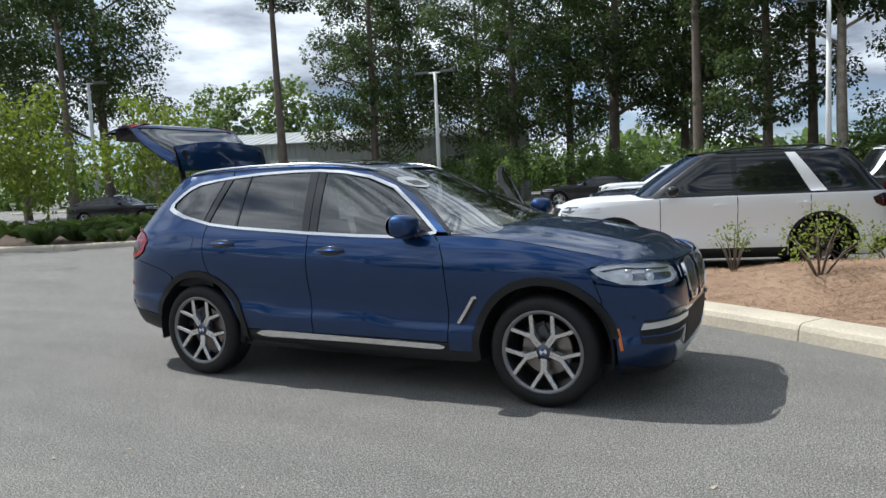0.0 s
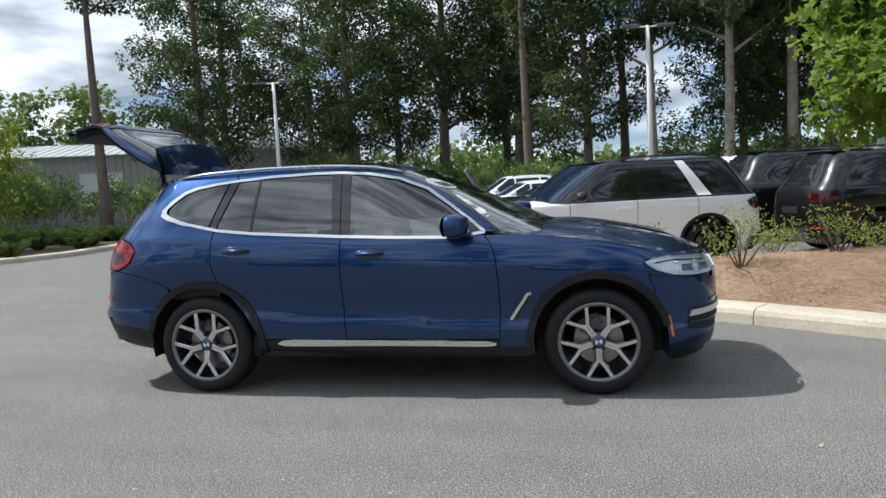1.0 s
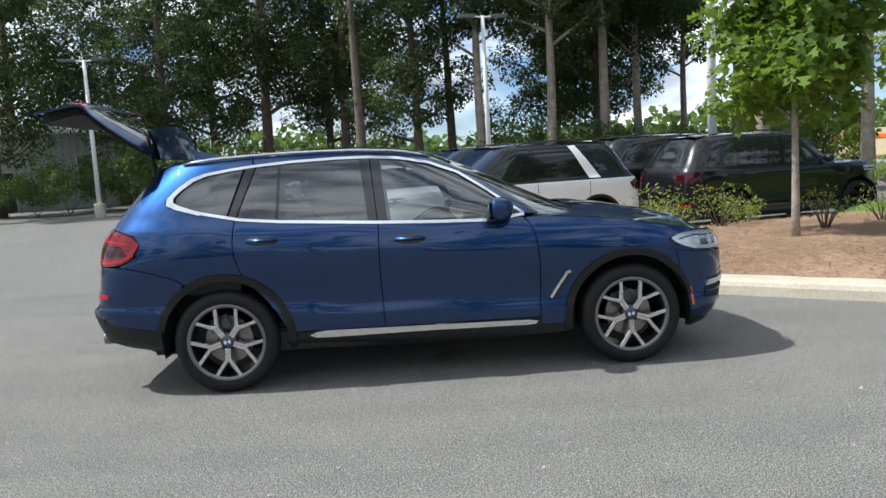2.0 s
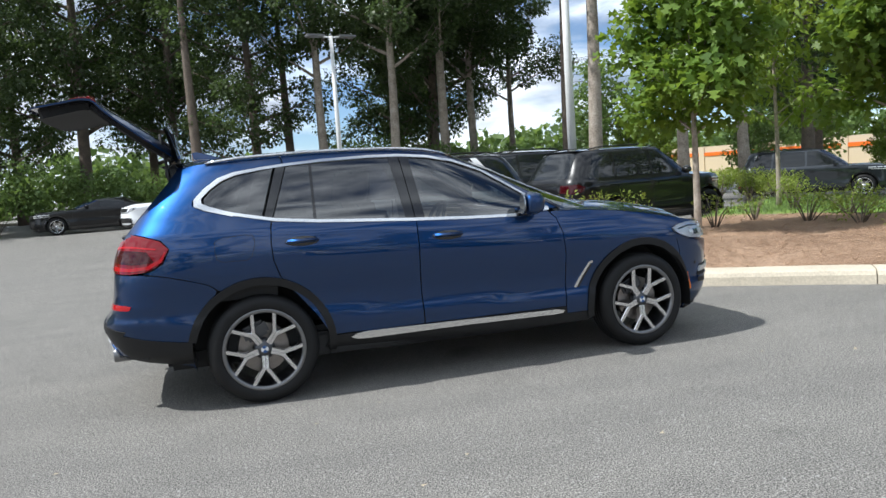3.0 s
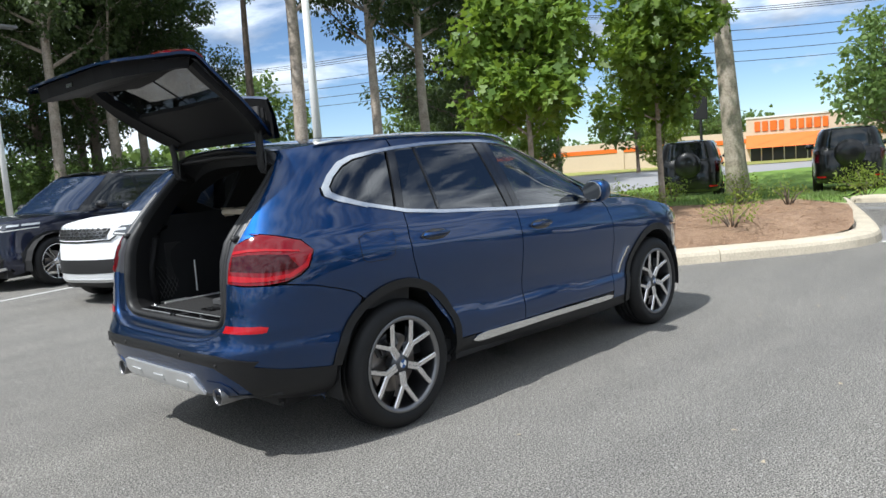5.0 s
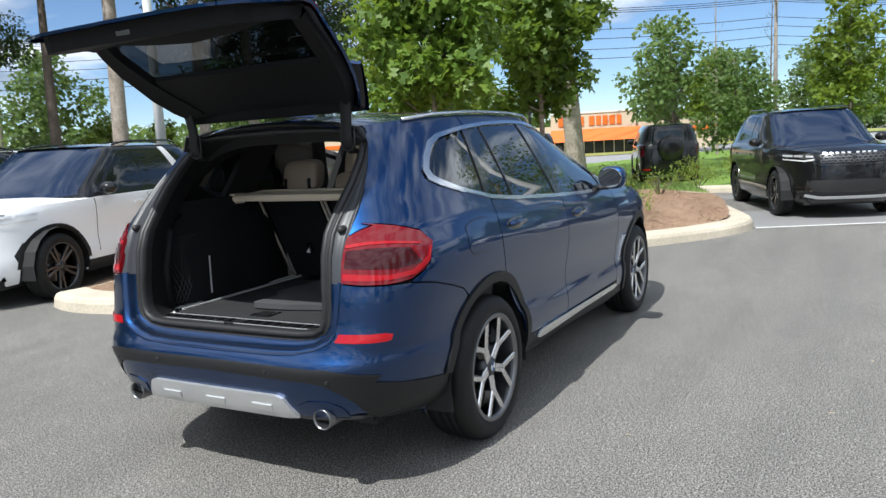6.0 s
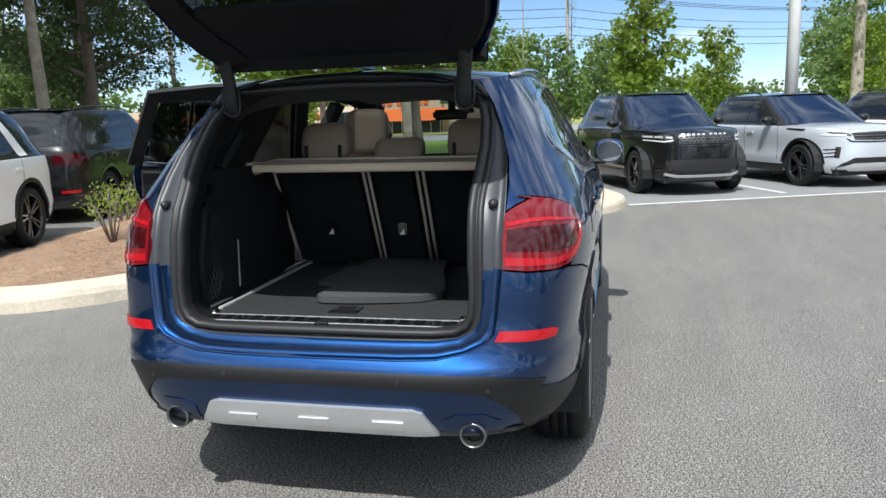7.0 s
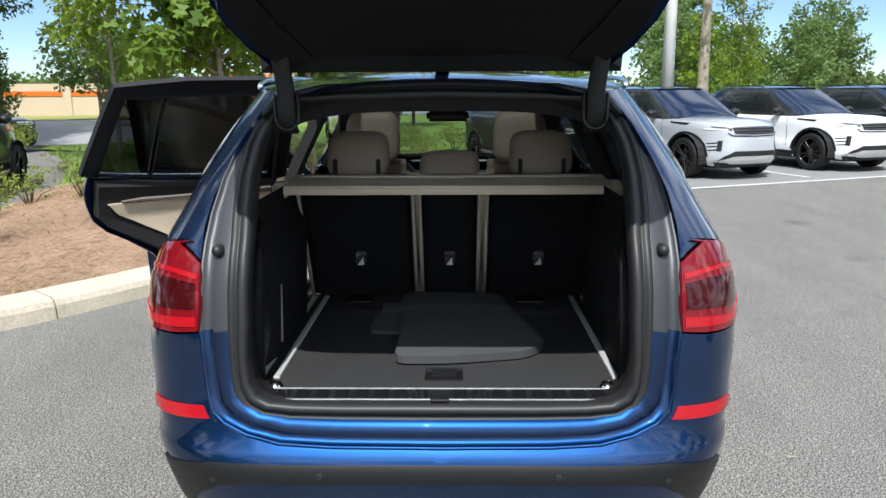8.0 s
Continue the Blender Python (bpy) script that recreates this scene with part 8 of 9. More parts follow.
def parked(name, m, label, body, length, half, height, base, front, hood, belt, slope_f, slope_r, rake=0.0, roof=None, wheels=ALLOY, tyre=0.36, group="parked cars", lamps="thin", box_rear=False, spare=False, floor=0.24, cladding=None, stripe=False, lettering=False):
    """A parked car. base: wheelbase; front: overhang before the front axle; slope_f / slope_r: where the glass meets bonnet and tail, and roof."""
    car = thing(name, m, label, "car", group)
    roof = roof or body
    cladding = cladding or (GLOSS_BLACK if body is P_BLACK else CLADDING)
    rear = length - base - front
    nose_x, tail_x = base + front, -rear
    mid = base * 0.42
    (xs0, xs1), (xt0, xt1) = slope_f, slope_r
    W = curve([(floor - 0.02, half * 0.90), (floor + 0.06, half * 0.955), (0.5, half * 0.985), (0.62, half * 0.975), (belt - 0.12, half), (belt - 0.02, half * 0.985), (belt + 0.02, half * 0.955), ((belt + height) / 2, half * 0.86), (height - 0.07, half * 0.735), (height, half * 0.60)])
    R = curve([(floor, tail_x + 0.12), (floor + 0.15, tail_x + 0.02), (0.6, tail_x), (belt - 0.15, tail_x + 0.03), (belt, tail_x + 0.07), (belt + 0.03, xt0 if xt0 > tail_x + 0.1 else tail_x + 0.09), (height - 0.06, xt1), (height, xt1 + 0.1)])
    Fl = curve([(floor, nose_x - 0.12), (floor + 0.15, nose_x - 0.02), (0.58, nose_x), (hood - 0.18, nose_x - 0.02), (hood - 0.05, nose_x - 0.07), (hood + 0.05, nose_x - 0.18), (belt + 0.1, nose_x - 0.4)])
    Ft = curve([(hood - 0.2, xs0 + 0.2), (belt - 0.02, xs0 + 0.05), (belt + 0.03, xs0), (height - 0.06, xs1), (height, xs1 - 0.12)])
    nr = curve([(0.3, 6.5), (belt, 6.0), (height, 4.2 if not box_rear else 7)])
    nl = curve([(0.3, 3.5), (hood, 3.1), (belt + 0.2, 3.8)])
    nt = curve([(hood, 6.0), (belt + 0.1, 4.5), (height, 3.6)])
    lo, hi = Shell(mid, W, 0.0, R, Fl, nr, nl), Shell(mid, W, 0.0, R, Ft, nr, nt)
    both = (-1, 1)
    hub = tyre
    gridc = (0.07, 0.09)
    he = curve([(xs0 - 0.35, belt - 0.012), (xs0, belt - 0.03), ((xs0 + nose_x) / 2, (belt + hood) / 2 - 0.02), (nose_x - 0.15, hood - 0.05), (nose_x, hood - 0.08)])
    arch_r = arc(0, hub, tyre + 0.075, -15, 195, 18)
    arch_f = arc(base, hub, tyre + 0.075, -15, 195, 18)
    lower = [("y", 0.0, floor + 0.04), (tail_x + 0.35, floor)] + [p for p in arch_r[::-1] if p[1] > floor] + [(0.6, floor), (base - 0.6, floor)] + [p for p in arch_f[::-1] if p[1] > floor] + [(nose_x - 0.35, floor), ("f", 0.0, floor + 0.04), ("f", 0.0, hood - 0.055), ("f", half * 0.5, hood - 0.058), (nose_x - 0.28, he(nose_x - 0.28))]
    lower += [(x, he(x)) for x in np.linspace(nose_x - 0.4, xs0 - 0.3, 6)] + [(mid, belt - 0.012), (0.2, belt - 0.012), (tail_x + 0.3, belt - 0.012), ("y", half * 0.5, belt - 0.012), ("y", 0.0, belt - 0.012)]
    panel("body", lower, body, car, lo, both, grid=gridc, step=0.09)
    house = [(xs0 - 0.3, belt - 0.012), (mid, belt - 0.012), (tail_x + 0.3, belt - 0.012), ("y", half * 0.5, belt - 0.012), ("y", 0.0, belt - 0.012), ("y", 0.0, height - 0.05), ("y", half * 0.4, height - 0.05), (xt1 + 0.35, height - 0.05), (mid, height - 0.05), (xs1 - 0.25, height - 0.05), ("f", half * 0.4, height - 0.05), ("f", 0.0, height - 0.05), ("f", 0.0, belt - 0.02), ("f", half * 0.5, belt - 0.02)]
    panel("cabin", house, roof, car, hi, both, grid=gridc, step=0.09)
    # side glass
    zt, zb = height - 0.115, belt + 0.03
    fr = lambda z: xs0 - 0.22 + (xs1 - 0.18 - xs0 + 0.22) * (z - belt) / (height - 0.06 - belt)
    rr = lambda z: max(xt0, tail_x + 0.1) + 0.30 + (xt1 + 0.26 - max(xt0, tail_x + 0.1) - 0.30) * (z - belt) / (height - 0.06 - belt)
    cuts = [rr, lambda z: 0.10 + 0.12 * (z - belt), lambda z: base * 0.40 + 0.02, fr] if rr(zb) < -0.12 else [rr, lambda z: base * 0.40 + 0.02, fr]
    for side in both:
        for a, b in zip(cuts, cuts[1:]):
            mid_z = (zt + zb) / 2
            poly = [(a(zb) + 0.035, zb), (b(zb) - 0.035, zb), (b(mid_z) - 0.035, mid_z), (b(zt) - 0.035, zt), (a(zt) + 0.035, zt), (a(mid_z) + 0.035, mid_z)]
            if b(zt) - a(zt) > 0.15:
                panel("window_pane", poly, CAR_GLASS, car, hi, (side,), off=0.004, rim=0.004, grid=gridc)
        if stripe:
            xa = cuts[1](zb)
            panel("pillar_stripe", [(xa - 0.16, zb - 0.02), (xa + 0.05, zb - 0.02), (xa + 0.33, zt + 0.03), (xa + 0.20, zt + 0.03)], body, car, hi, (side,), off=0.010, rim=0.006, grid=gridc)
        # door joints and handles
        for xd in (base * 0.40, base * 0.40 + 1.02, 0.16):
            panel("door_joint", strip_outline([(xd, belt - 0.03), (xd, 0.6), (xd + (0.16 if xd < 0.3 else 0), 0.45 if xd > 0.3 else hub + tyre)], 0.010), DARK, car, lo, (side,), off=0.0015, rim=0.0, grid=(0.1, 0.2))
        for xd in (base * 0.40 - 0.95, base * 0.40 + 0.12):
            panel("door_handle", [(xd, belt - 0.155), (xd + 0.19, belt - 0.155), (xd + 0.19, belt - 0.125), (xd, belt - 0.125)], body, car, lo, (side,), off=0.018, rim=0.02, grid=(0.2, 0.2))
        sill = [(tyre + 0.08, floor - 0.01), (base - tyre - 0.08, floor - 0.01), (base - tyre - 0.08, floor + 0.13), (tyre + 0.08, floor + 0.13)]
        panel("sill", sill, cladding, car, lo, (side,), off=0.006, grid=gridc)
        for cx in (0, base):
            panel("wheel_arch_trim", arc(cx, hub, tyre + 0.105, 5, 175, 16) + arc(cx, hub, tyre + 0.055, 175, 5, 16), cladding, car, lo, (side,), off=0.008, rim=0.03, grid=gridc, step=0.15)
            wh = thing("wheel", Matrix.Identity(4), "", "")
            wh.parent = car
            build_wheel(wh, (cx, side * (half - 0.04 - 0.1225), hub), side, tyre, 0.245, tyre * 0.70, "five", wheels, wheels, tilt=0.3 + cx)
            bm = bmesh.new()
            rows = []
            for i in range(11):
                a = radians(-12 + 204 * i / 10)
                rows.append([bm.verts.new((cx + (tyre + 0.07) * math.cos(a), side * y, hub + (tyre + 0.07) * math.sin(a))) for y in (half * 0.96, half * 0.62)])
            for a, b in zip(rows, rows[1:]):
                bm.faces.new((a[0], a[1], b[1], b[0]))
            bm.faces.new([r[1] for r in rows])
            part("wheel_well", bm, DARK, car)
        bm = bmesh.new()
        bmesh.ops.create_uvsphere(bm, u_segments=16, v_segments=10, radius=1.0)
        bmesh.ops.scale(bm, vec=(0.09, 0.11, 0.075), verts=bm.verts)
        bmesh.ops.translate(bm, vec=(xs0 - 0.42, side * (half + 0.06), belt + 0.08), verts=bm.verts)
        part("door_mirror", bm, roof, car, smooth=True)
        # lamps
        zl = hood - 0.12
        if lamps == "round":
            lf = [(nose_x - 0.14, zl - 0.13), ("f", half * 0.62, zl - 0.13), ("f", half * 0.62, zl + 0.05), (nose_x - 0.14, zl + 0.05)]
        elif lamps == "slit":
            lf = [(nose_x - 0.42, zl + 0.045), (nose_x - 0.2, zl + 0.040), ("f", half * 0.50, zl + 0.015), ("f", half * 0.50, zl - 0.030), (nose_x - 0.2, zl - 0.010), (nose_x - 0.36, zl + 0.025)]
        else:
            lf = [(nose_x - 0.40, zl + 0.058), (nose_x - 0.24, zl + 0.060), ("f", half * 0.56, zl + 0.030), ("f", half * 0.53, zl - 0.045), ("f", half * 0.64, zl - 0.070), (nose_x - 0.26, zl - 0.045), (nose_x - 0.36, zl + 0.010)]
        hl_ = panel("headlamp", lf, LAMP_SMOKE if lamps != "round" else LAMP_INSIDE, car, lo, (side,), off=0.004, rim=0.01, grid=(0.05, 0.05))
        if lamps == "thin":
            for yb, zb_ in ((0.60, 0.016), (0.72, 0.024), (0.82, 0.030)):
                panel("lamp_lens", [("f", half * (yb - 0.045), zl + zb_ - 0.018), ("f", half * (yb + 0.04), zl + zb_ - 0.014), ("f", half * (yb + 0.04), zl + zb_ + 0.016), ("f", half * (yb - 0.045), zl + zb_ + 0.012)], LAMP_INSIDE, hl_, lo, (side,), off=0.010, rim=0.006, grid=(0.05, 0.05))
            panel("day_lamp", [("f", half * 0.55, zl - 0.020), ("f", half * 0.55, zl - 0.040), ("f", half * 0.66, zl - 0.060), ("f", half * 0.86, zl - 0.034), ("f", half * 0.86, zl - 0.020), ("f", half * 0.66, zl - 0.042)], WHITE_PLASTIC, hl_, lo, (side,), off=0.010, rim=0.004, grid=(0.05, 0.05))
            panel("corner_intake", [("f", half * 0.80, 0.68), ("f", half * 0.87, 0.70), ("f", half * 0.90, 0.46), ("f", half * 0.80, 0.44), ("f", half * 0.77, 0.56)], DARK, car, lo, (side,), off=0.006, rim=0.006, grid=(0.06, 0.06))
            panel("intake_blade", [("f", half * 0.825, 0.67), ("f", half * 0.845, 0.67), ("f", half * 0.855, 0.47), ("f", half * 0.835, 0.47)], GLOSS_BLACK, car, lo, (side,), off=0.016, rim=0.012, grid=(0.06, 0.06))
            panel("bumper_wing", [("f", half * 0.55, 0.43), ("f", half * 0.64, 0.52), ("f", half * 0.67, 0.52), ("f", half * 0.60, 0.42)], GLOSS_BLACK, car, lo, (side,), off=0.014, rim=0.012, grid=(0.06, 0.06))
        if lamps == "slit":
            panel("day_lamp", [("f", half * 0.56, zl + 0.004), ("f", half * 0.56, zl - 0.022), ("f", half * 0.80, zl - 0.012), ("f", half * 0.80, zl + 0.010)], WHITE_PLASTIC, hl_, lo, (side,), off=0.008, rim=0.004, grid=(0.05, 0.05))
            for k in range(3):
                panel("vent_fin", [(nose_x - 0.24, 0.535 + 0.06 * k), ("f", half * 0.78, 0.52 + 0.06 * k), ("f", half * 0.78, 0.535 + 0.06 * k), (nose_x - 0.24, 0.555 + 0.06 * k)], GLOSS_BLACK, car, lo, (side,), off=0.006, rim=0.006, grid=(0.05, 0.05))
            panel("fender_blade", [(nose_x - 1.25, belt - 0.05), (nose_x - 0.80, belt - 0.065), (nose_x - 0.86, belt - 0.10), (nose_x - 1.22, belt - 0.075)], GLOSS_BLACK, car, lo, (side,), off=0.004, rim=0.004, grid=(0.06, 0.06))
        if box_rear:
            tlp = [("y", half * 0.93, belt - 0.02), ("y", half * 0.80, belt - 0.02), ("y", half * 0.80, belt - 0.34), ("y", half * 0.93, belt - 0.34)]
        else:
            tlp = [(tail_x + 0.34, belt - 0.10), (tail_x + 0.2, belt - 0.05), ("y", half * 0.52, belt - 0.06), ("y", half * 0.52, belt - 0.20), (tail_x + 0.2, belt - 0.23), (tail_x + 0.30, belt - 0.18)]
        panel("tail_lamp", tlp, RED_DEEP, car, lo, (side,), off=0.006, rim=0.01, grid=(0.05, 0.05))
        panel("lower_intake", [(nose_x - 0.22, 0.40), ("f", half * 0.62, 0.38), ("f", half * 0.60, 0.56), (nose_x - 0.20, 0.60)] if lamps != "slit" else [(nose_x - 0.27, 0.52), (nose_x - 0.20, 0.51), (nose_x - 0.20, 0.70), (nose_x - 0.27, 0.70)], DARK, car, lo, (side,), off=0.004, rim=0.004, grid=(0.06, 0.06))
        panel("bumper_reflector", [("y", half * 0.85, 0.47), ("y", half * 0.62, 0.47), ("y", half * 0.62, 0.51), ("y", half * 0.85, 0.51)], RED_BRIGHT, car, lo, (side,), off=0.012, rim=0.004, grid=(0.06, 0.06))
    # screen, rear glass, roof, bonnet
    panel("windscreen", [(xs0 - 0.14, belt + 0.02), ("f", half * 0.6, belt + 0.0), ("f", 0.0, belt + 0.0), ("f", 0.0, height - 0.075), ("f", half * 0.45, height - 0.08), (xs1 - 0.10, height - 0.09)], CAR_GLASS_SKY, car, hi, both, off=0.005, rim=0.004, grid=gridc)
    panel("rear_window", [("y", 0.0, belt + 0.05), ("y", half * 0.62, belt + 0.06), ("y", half * 0.52, height - 0.10), ("y", 0.0, height - 0.09)], CAR_GLASS, car, hi, both, off=0.005, rim=0.004, grid=gridc)

    def roof_f(u, v):
        x = (xt1 - 0.02) + (xs1 - xt1 + 0.04) * u
        t = 2 * v - 1
        y = hi.place(*hi.q_of((min(max(x, xt1 + 0.25), xs1 - 0.22), height - 0.05))).y
        y *= 1 - 0.25 * smoothstep(0.9, 1.0, u) - 0.2 * smoothstep(0.12, 0.0, u)
        return (x, y * t, height - 0.05 + 0.05 * (1 - t * t) * (1 - (2 * u - 1) ** 4 * 0.8))
    patch("roof", roof_f, 14, 8, roof, car)

    def hood_f(u, v):
        t = 2 * v - 1
        x0, x1 = xs0 + 0.06 - 0.26 * t * t, nose_x - 0.045 - 0.24 * abs(t) ** 2.6
        x = x0 + (x1 - x0) * u
        e = he(x)
        y = lo.place(*lo.q_of((min(x, nose_x - 0.26), e))).y - 0.002
        return (x, y * t, e + 0.055 * (1 - abs(t) ** 2.6) * (1 - smoothstep(0.75, 1.0, u)) - 0.004 * u)
    patch("bonnet", hood_f, 12, 12, body, car)
    if height > 1.6 and not box_rear:
        for side in both:
            bm = bmesh.new()
            pts = []
            for i in range(11):
                x = xt1 + 0.25 + (xs1 - xt1 - 0.55) * i / 10
                p = hi.place(*hi.q_of((x, height - 0.055)))
                pts.append((x, side * (p.y - 0.02), height - 0.035 + 0.045 * min(1, min(i, 10 - i) / 1.5)))
            tube(bm, pts, 0.014, 6)
            part("roof_rail", bm, GLOSS_BLACK, car, smooth=True)
    gz = hood - 0.13
    gr = panel("grille", [("f", 0.0, gz + 0.05), ("f", half * 0.50, gz + 0.045), ("f", half * 0.46, gz - 0.075), ("f", 0.0, gz - 0.085)], DARK, car, lo, both, off=0.004, rim=0.006, grid=(0.06, 0.06))
    if lamps == "slit":
        for k in range(3):
            panel("grille_bar", [("f", 0.0, gz - 0.06 + 0.045 * k), ("f", half * 0.47, gz - 0.058 + 0.045 * k), ("f", half * 0.47, gz - 0.050 + 0.045 * k), ("f", 0.0, gz - 0.050 + 0.045 * k)], SILVER_DARK, gr, lo, both, off=0.012, rim=0.008, grid=(0.06, 0.06))
    elif lettering:
        # honeycomb: three rows of hollow cells
        for r in range(3):
            for c in range(6):
                y0, z0 = 0.04 + 0.075 * c + (0.037 if r % 2 else 0.0), gz - 0.050 + 0.040 * r
                ring = [("f", y0 + 0.034 * math.cos(a), z0 + 0.021 * math.sin(a)) for a in [math.tau * k / 6 for k in range(7)]]
                if y0 < half * 0.44:
                    panel("grille_cell", [("f", y, z) for y, z in strip_outline([(q[1], q[2]) for q in ring], 0.008)], SILVER_DARK, gr, lo, both, off=0.012, rim=0.008, grid=(0.06, 0.06), step=0.05)
    else:
        for k in range(3):
            panel("grille_bar", [("f", 0.0, gz - 0.06 + 0.045 * k), ("f", half * 0.47, gz - 0.058 + 0.045 * k), ("f", half * 0.47, gz - 0.050 + 0.045 * k), ("f", 0.0, gz - 0.050 + 0.045 * k)], CLADDING, gr, lo, both, off=0.012, rim=0.008, grid=(0.06, 0.06))
    panel("grille_surround", [("f", 0.0, gz - 0.100), ("f", half * 0.50, gz - 0.090), ("f", half * 0.56, gz - 0.045), ("f", half * 0.57, gz - 0.055), ("f", half * 0.51, gz - 0.112), ("f", 0.0, gz - 0.122)], GLOSS_BLACK, car, lo, both, off=0.010, rim=0.012, grid=(0.06, 0.06))
    panel("front_skirt", [("f", 0.0, 0.30), ("f", half * 0.7, 0.31), (nose_x - 0.3, 0.36), (nose_x - 0.34, floor), ("f", 0.0, floor + 0.02)], cladding, car, lo, both, off=0.008, grid=gridc)
    panel("skid_plate", [("f", 0.0, 0.352), ("f", half * 0.48, 0.352), ("f", half * 0.66, 0.385), ("f", half * 0.66, 0.350), ("f", half * 0.5, 0.315), ("f", 0.0, 0.315)] if lamps == "thin" else [("f", 0.0, 0.42), ("f", half * 0.48, 0.42), ("f", half * 0.62, 0.36), ("f", half * 0.5, 0.30), ("f", 0.0, 0.30)], SILVER if lettering else cladding, car, lo, both, off=0.014, grid=gridc)
    panel("front_intake", [("f", 0.0, 0.52), ("f", half * 0.46, 0.52), ("f", half * 0.62, 0.42), (nose_x - 0.24, 0.36), ("f", half * 0.70, 0.34), ("f", half * 0.44, 0.43), ("f", 0.0, 0.43)] if lamps == "slit" else [("f", 0.0, 0.60), ("f", half * 0.58, 0.60), ("f", half * 0.66, 0.50), ("f", half * 0.58, 0.43), ("f", 0.0, 0.42)], DARK, car, lo, both, off=0.004, grid=gridc)
    panel("rear_skirt", [("y", 0.0, 0.42), ("y", half * 0.7, 0.43), (tail_x + 0.3, 0.46), (tail_x + 0.36, floor), ("y", 0.0, floor + 0.02)], cladding, car, lo, both, off=0.008, grid=gridc)
    bm = bmesh.new()
    box(bm, tail_x - 0.006, tail_x + 0.05, -0.26, 0.26, 0.70, 0.82, 0.006)
    part("number_plate", bm, DARK, car)
    if lettering:
        for k in range(9):
            y = -0.36 + 0.08 * k
            panel("bonnet_letter", [("f", abs(y), hood - 0.072), ("f", abs(y) + 0.045, hood - 0.072), ("f", abs(y) + 0.045, hood - 0.050), ("f", abs(y), hood - 0.050)], SILVER, car, lo, (-1 if y < 0 else 1,), off=0.006, rim=0.004, grid=(0.2, 0.2)) if abs(y) > 0.01 else None
    bm = bmesh.new()
    box(bm, tail_x + 0.25, nose_x - 0.25, -half * 0.66, half * 0.66, floor - 0.03, floor + 0.2)
    part("underbody", bm, DARK, car)
    if spare:
        bm = bmesh.new()
        lathe(bm, [(0.0, -0.24), (0.20, -0.24), (0.34, -0.22), (0.385, -0.16), (0.385, 0.02)], (tail_x + 0.02, 0.0, belt - 0.10), "x", 32)
        part("spare_wheel", bm, P_BLACK, car, "spare wheel cover on the tail", smooth=True)
    return car


HEAD = 196
parked("parked_suv", pose(4.27, 6.82, 0, 0, 0, HEAD), "white SUV with black roof and black wheels in a marked bay", P_WHITE, 4.60, 0.95, 1.73, 2.741, 0.89, 1.06, 1.10, (2.38, 1.62), (-0.86, -0.50), roof=P_BLACK, wheels=GLOSS_BLACK, tyre=0.37, stripe=True, lettering=True)
parked("parked_suv", pose(1.25 + 2.92 * 0.961, 9.58 + 2.92 * 0.276, 0, 0, 0, HEAD), "dark navy SUV with silver many-spoke wheels in a marked bay", P_NAVY, 4.85, 0.99, 1.78, 2.92, 0.92, 1.10, 1.14, (2.52, 1.75), (-0.85, -0.45), roof=P_BLACK, wheels=ALLOY, tyre=0.39, lettering=True)
parked("parked_coupe", pose(-0.30 + 2.58 * 0.961, 16.6 + 2.58 * 0.276, 0, 0, 0, HEAD), "low dark grey coupe with silver five-spoke wheels", P_GREY, 4.62, 0.93, 1.31, 2.585, 0.92, 0.82, 0.92, (1.85, 1.05), (-0.75, -0.05), wheels=ALLOY, tyre=0.33, floor=0.18)
parked("parked_saloon", pose(-1.2 + 2.94 * 0.961, 20.2 + 2.94 * 0.276, 0, 0, 0, HEAD), "white saloon car parked in a marked bay", P_WHITE, 4.92, 0.92, 1.47, 2.94, 0.84, 0.92, 0.98, (2.25, 1.45), (-0.80, -0.05), wheels=ALLOY, tyre=0.34, floor=0.19, cladding=P_WHITE)
parked("parked_suv", pose(-2.0 + 2.79 * 0.961, 23.6 + 2.79 * 0.276, 0, 0, 0, HEAD), "pale silver crossover car in a marked bay", P_WHITE, 4.89, 0.95, 1.69, 2.79, 1.08, 1.02, 1.06, (2.35, 1.5), (-0.85, -0.40), wheels=ALLOY, tyre=0.37)
parked("parked_coupe", pose(-3.3, 28.6, 0, 0, 0, 190), "black coupe with bright wheels at the back of the lot", P_BLACK, 4.78, 0.95, 1.38, 2.72, 0.95, 0.92, 1.0, (2.0, 1.2), (-0.70, 0.0), wheels=ALLOY, tyre=0.35, floor=0.19)
parked("parked_suv", pose(6.96, 7.65, 0, 0, 0, 13), "black SUV with smoked rear lamps beside the planting bed", P_BLACK, 4.60, 0.95, 1.73, 2.741, 0.89, 1.06, 1.10, (2.38, 1.62), (-0.86, -0.50), wheels=GLOSS_BLACK, tyre=0.37)
parked("parked_suv", pose(6.4, 10.9, 0, 0, 0, 13), "large black SUV behind other parked cars", P_BLACK, 4.95, 0.99, 1.84, 2.99, 0.92, 1.12, 1.16, (2.55, 1.8), (-0.90, -0.50), wheels=GLOSS_BLACK, tyre=0.38)
parked("parked_suv", pose(6.2, 14.4, 0, 0, 0, 13), "white SUV with dark glass behind other parked cars", P_WHITE, 4.95, 0.99, 1.84, 2.99, 0.92, 1.12, 1.16, (2.55, 1.8), (-0.90, -0.50), wheels=ALLOY, tyre=0.38)
parked("parked_suv", pose(6.6, 19.0, 0, 0, 0, 13), "white SUV with dark glass behind other parked cars", P_WHITE, 4.60, 0.95, 1.66, 2.741, 0.89, 1.06, 1.10, (2.38, 1.62), (-0.86, -0.50), wheels=ALLOY, tyre=0.37)
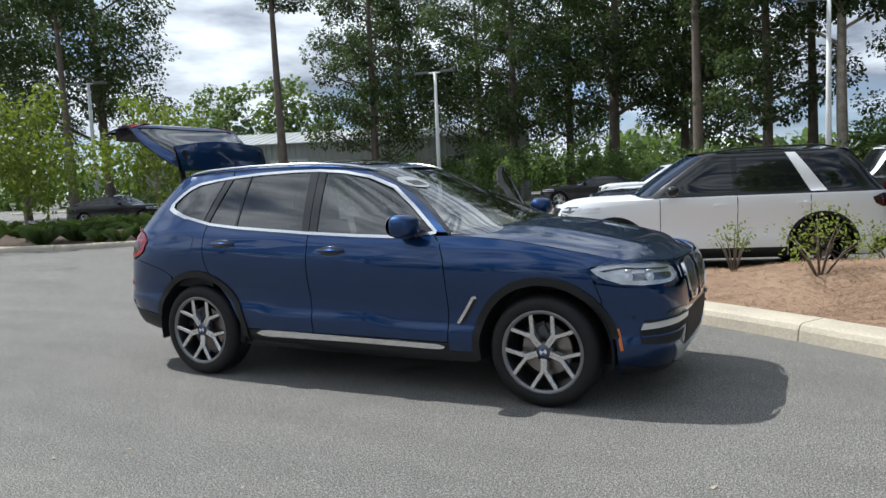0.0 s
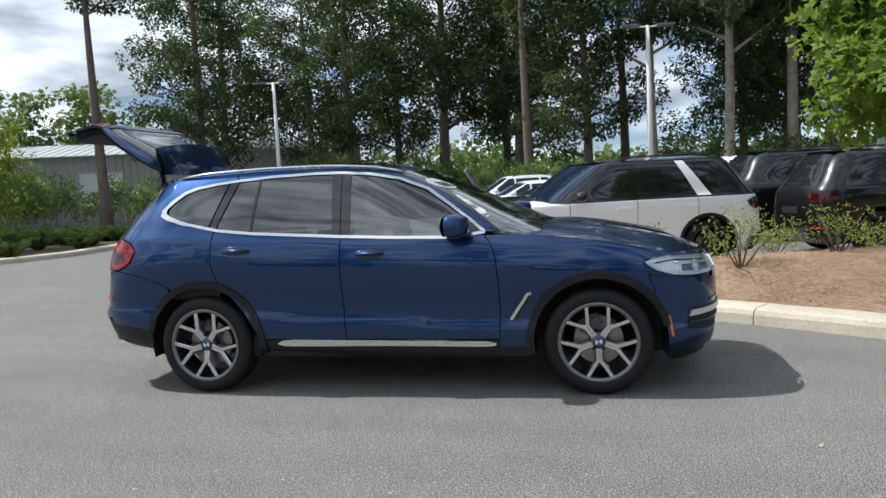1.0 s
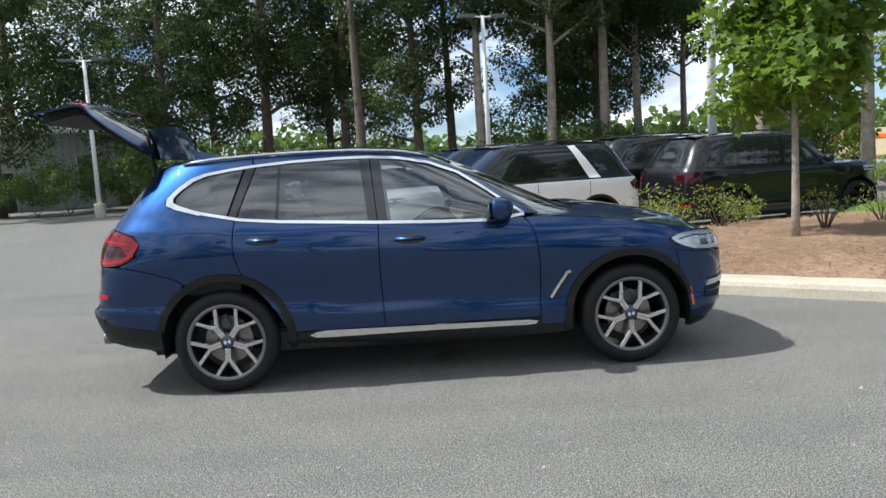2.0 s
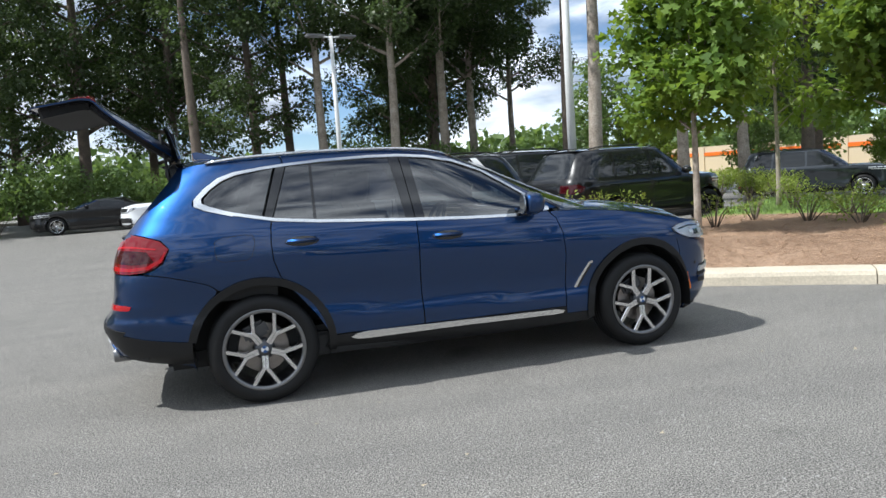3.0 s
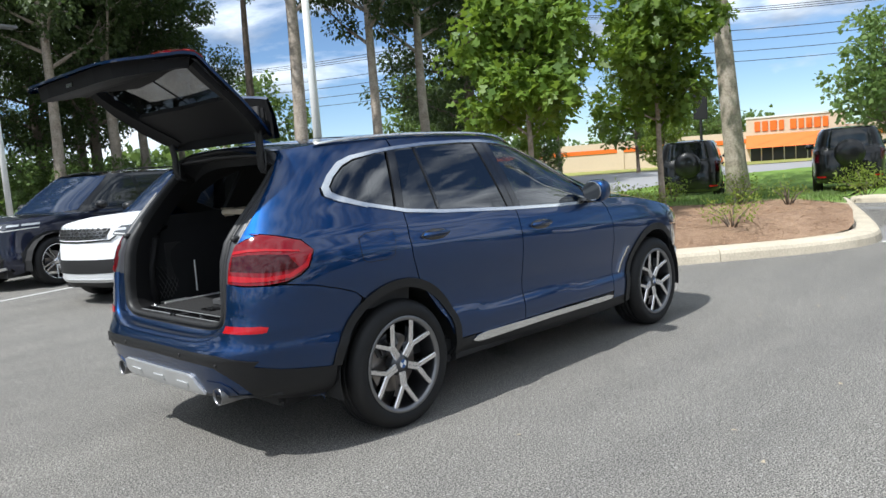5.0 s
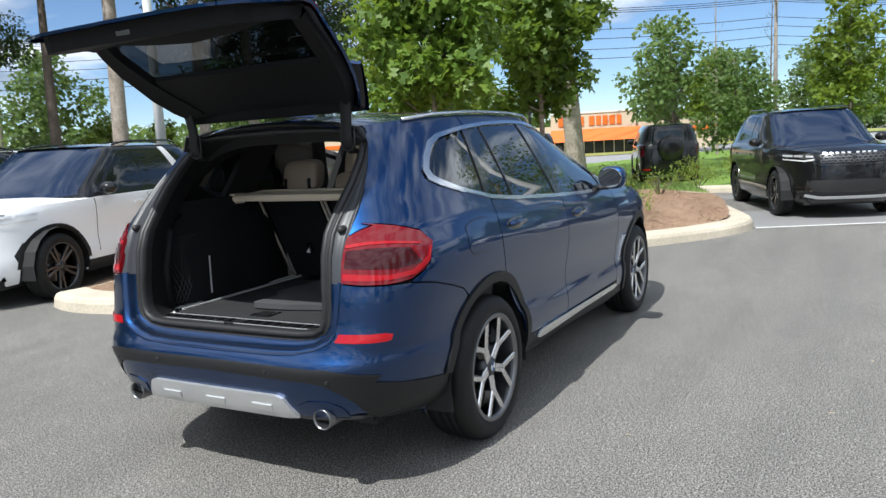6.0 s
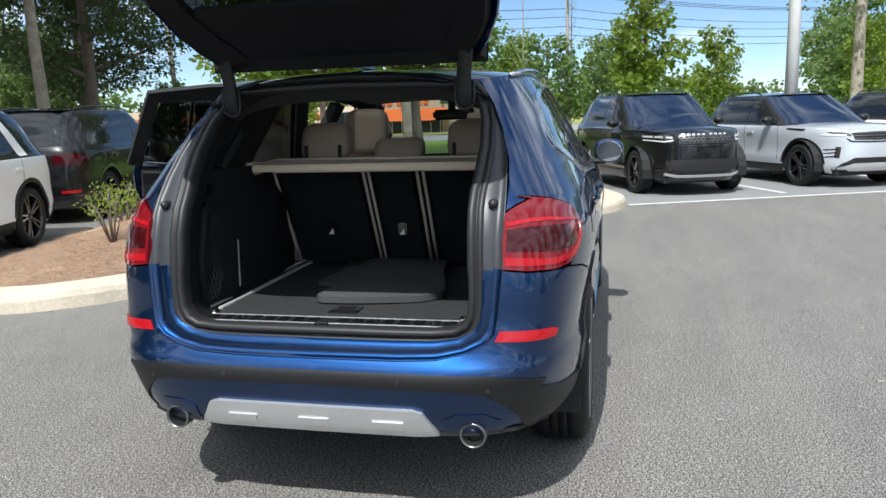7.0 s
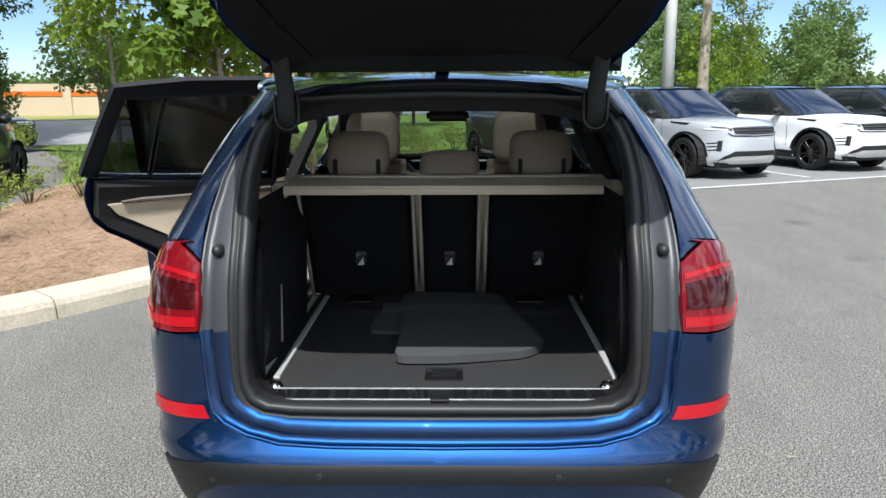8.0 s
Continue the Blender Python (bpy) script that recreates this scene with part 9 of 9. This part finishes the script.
parked("estate_suv", pose(19.8, 16.9, -0.34, 0, 0, -45), "dark slate-grey estate SUV parked across the lawn", P_SLATE, 4.95, 0.96, 1.77, 2.98, 0.88, 1.08, 1.12, (2.55, 1.75), (-0.95, -0.62), wheels=ALLOY, tyre=0.38)
parked("off_roader", pose(19.4, 6.7, -0.26, 0, 0, 22), "black boxy off-roader seen from its spare wheel", P_BLACK, 4.58, 0.95, 1.88, 2.79, 0.86, 1.20, 1.24, (2.30, 1.95), (-0.90, -0.80), wheels=GLOSS_BLACK, tyre=0.40, box_rear=True, spare=True, floor=0.32, lamps="round")
parked("off_roader", pose(21.1, 2.7, -0.20, 0, 0, 18), "black boxy off-roader seen from its spare wheel", P_BLACK, 4.58, 0.95, 1.88, 2.79, 0.86, 1.20, 1.24, (2.30, 1.95), (-0.90, -0.80), wheels=GLOSS_BLACK, tyre=0.40, box_rear=True, spare=True, floor=0.32, lamps="round")
c199, s199 = math.cos(radians(199.5)), math.sin(radians(199.5))
parked("parked_suv", pose(10.3 - 2.741 * c199, -2.2 - 2.741 * s199, 0, 0, 0, 199.5), "black SUV facing the lane with silver lettering on its bonnet", P_BLACK, 4.60, 0.95, 1.73, 2.741, 0.89, 1.06, 1.10, (2.38, 1.62), (-0.86, -0.50), wheels=GLOSS_BLACK, tyre=0.37, lettering=True)
c204, s204 = math.cos(radians(203.5)), math.sin(radians(203.5))
for k, (pt, lab) in enumerate(((P_SILVER, "silver crossover with black roof facing the lane"), (P_WHITE, "white crossover with black roof facing the lane"), (P_GREY, "dark grey crossover facing the lane"))):
    fx, fy = 11.33 + 1.2 * k, -5.0 - 2.85 * k
    parked("parked_crossover", pose(fx - 2.68 * c204, fy - 2.68 * s204, 0, 0, 0, 203.5), lab, pt, 4.37, 0.95, 1.65, 2.68, 0.87, 1.02, 1.06, (2.30, 1.45), (-0.72, -0.42), roof=P_BLACK, wheels=GLOSS_BLACK, tyre=0.37, lettering=True, lamps="slit")
parked("parked_saloon", pose(-26.0, 19.2, 0, 0, 0, 20), "black saloon car beyond the planted island", P_BLACK, 4.75, 0.92, 1.44, 2.85, 0.84, 0.92, 0.98, (2.2, 1.4), (-0.80, -0.05), wheels=ALLOY, tyre=0.34, floor=0.19)
# cars on the far side of the lane, behind the walk
for lab, col, x, y, turn in (("white SUV with dark glass across the lane", P_WHITE, 3.0, -15.5, 95), ("dark grey crossover across the lane", P_GREY, 6.2, -15.8, 95), ("white crossover with black roof across the lane", P_WHITE, 9.4, -16.1, 95), ("silver crossover across the lane", P_SILVER, -4.0, -15.2, 95)):
    parked("parked_crossover", pose(x, y, 0, 0, 0, turn), lab, col, 4.37, 0.95, 1.65, 2.68, 0.87, 1.02, 1.06, (2.30, 1.45), (-0.72, -0.42), roof=P_BLACK, wheels=GLOSS_BLACK, tyre=0.37, lamps="slit")
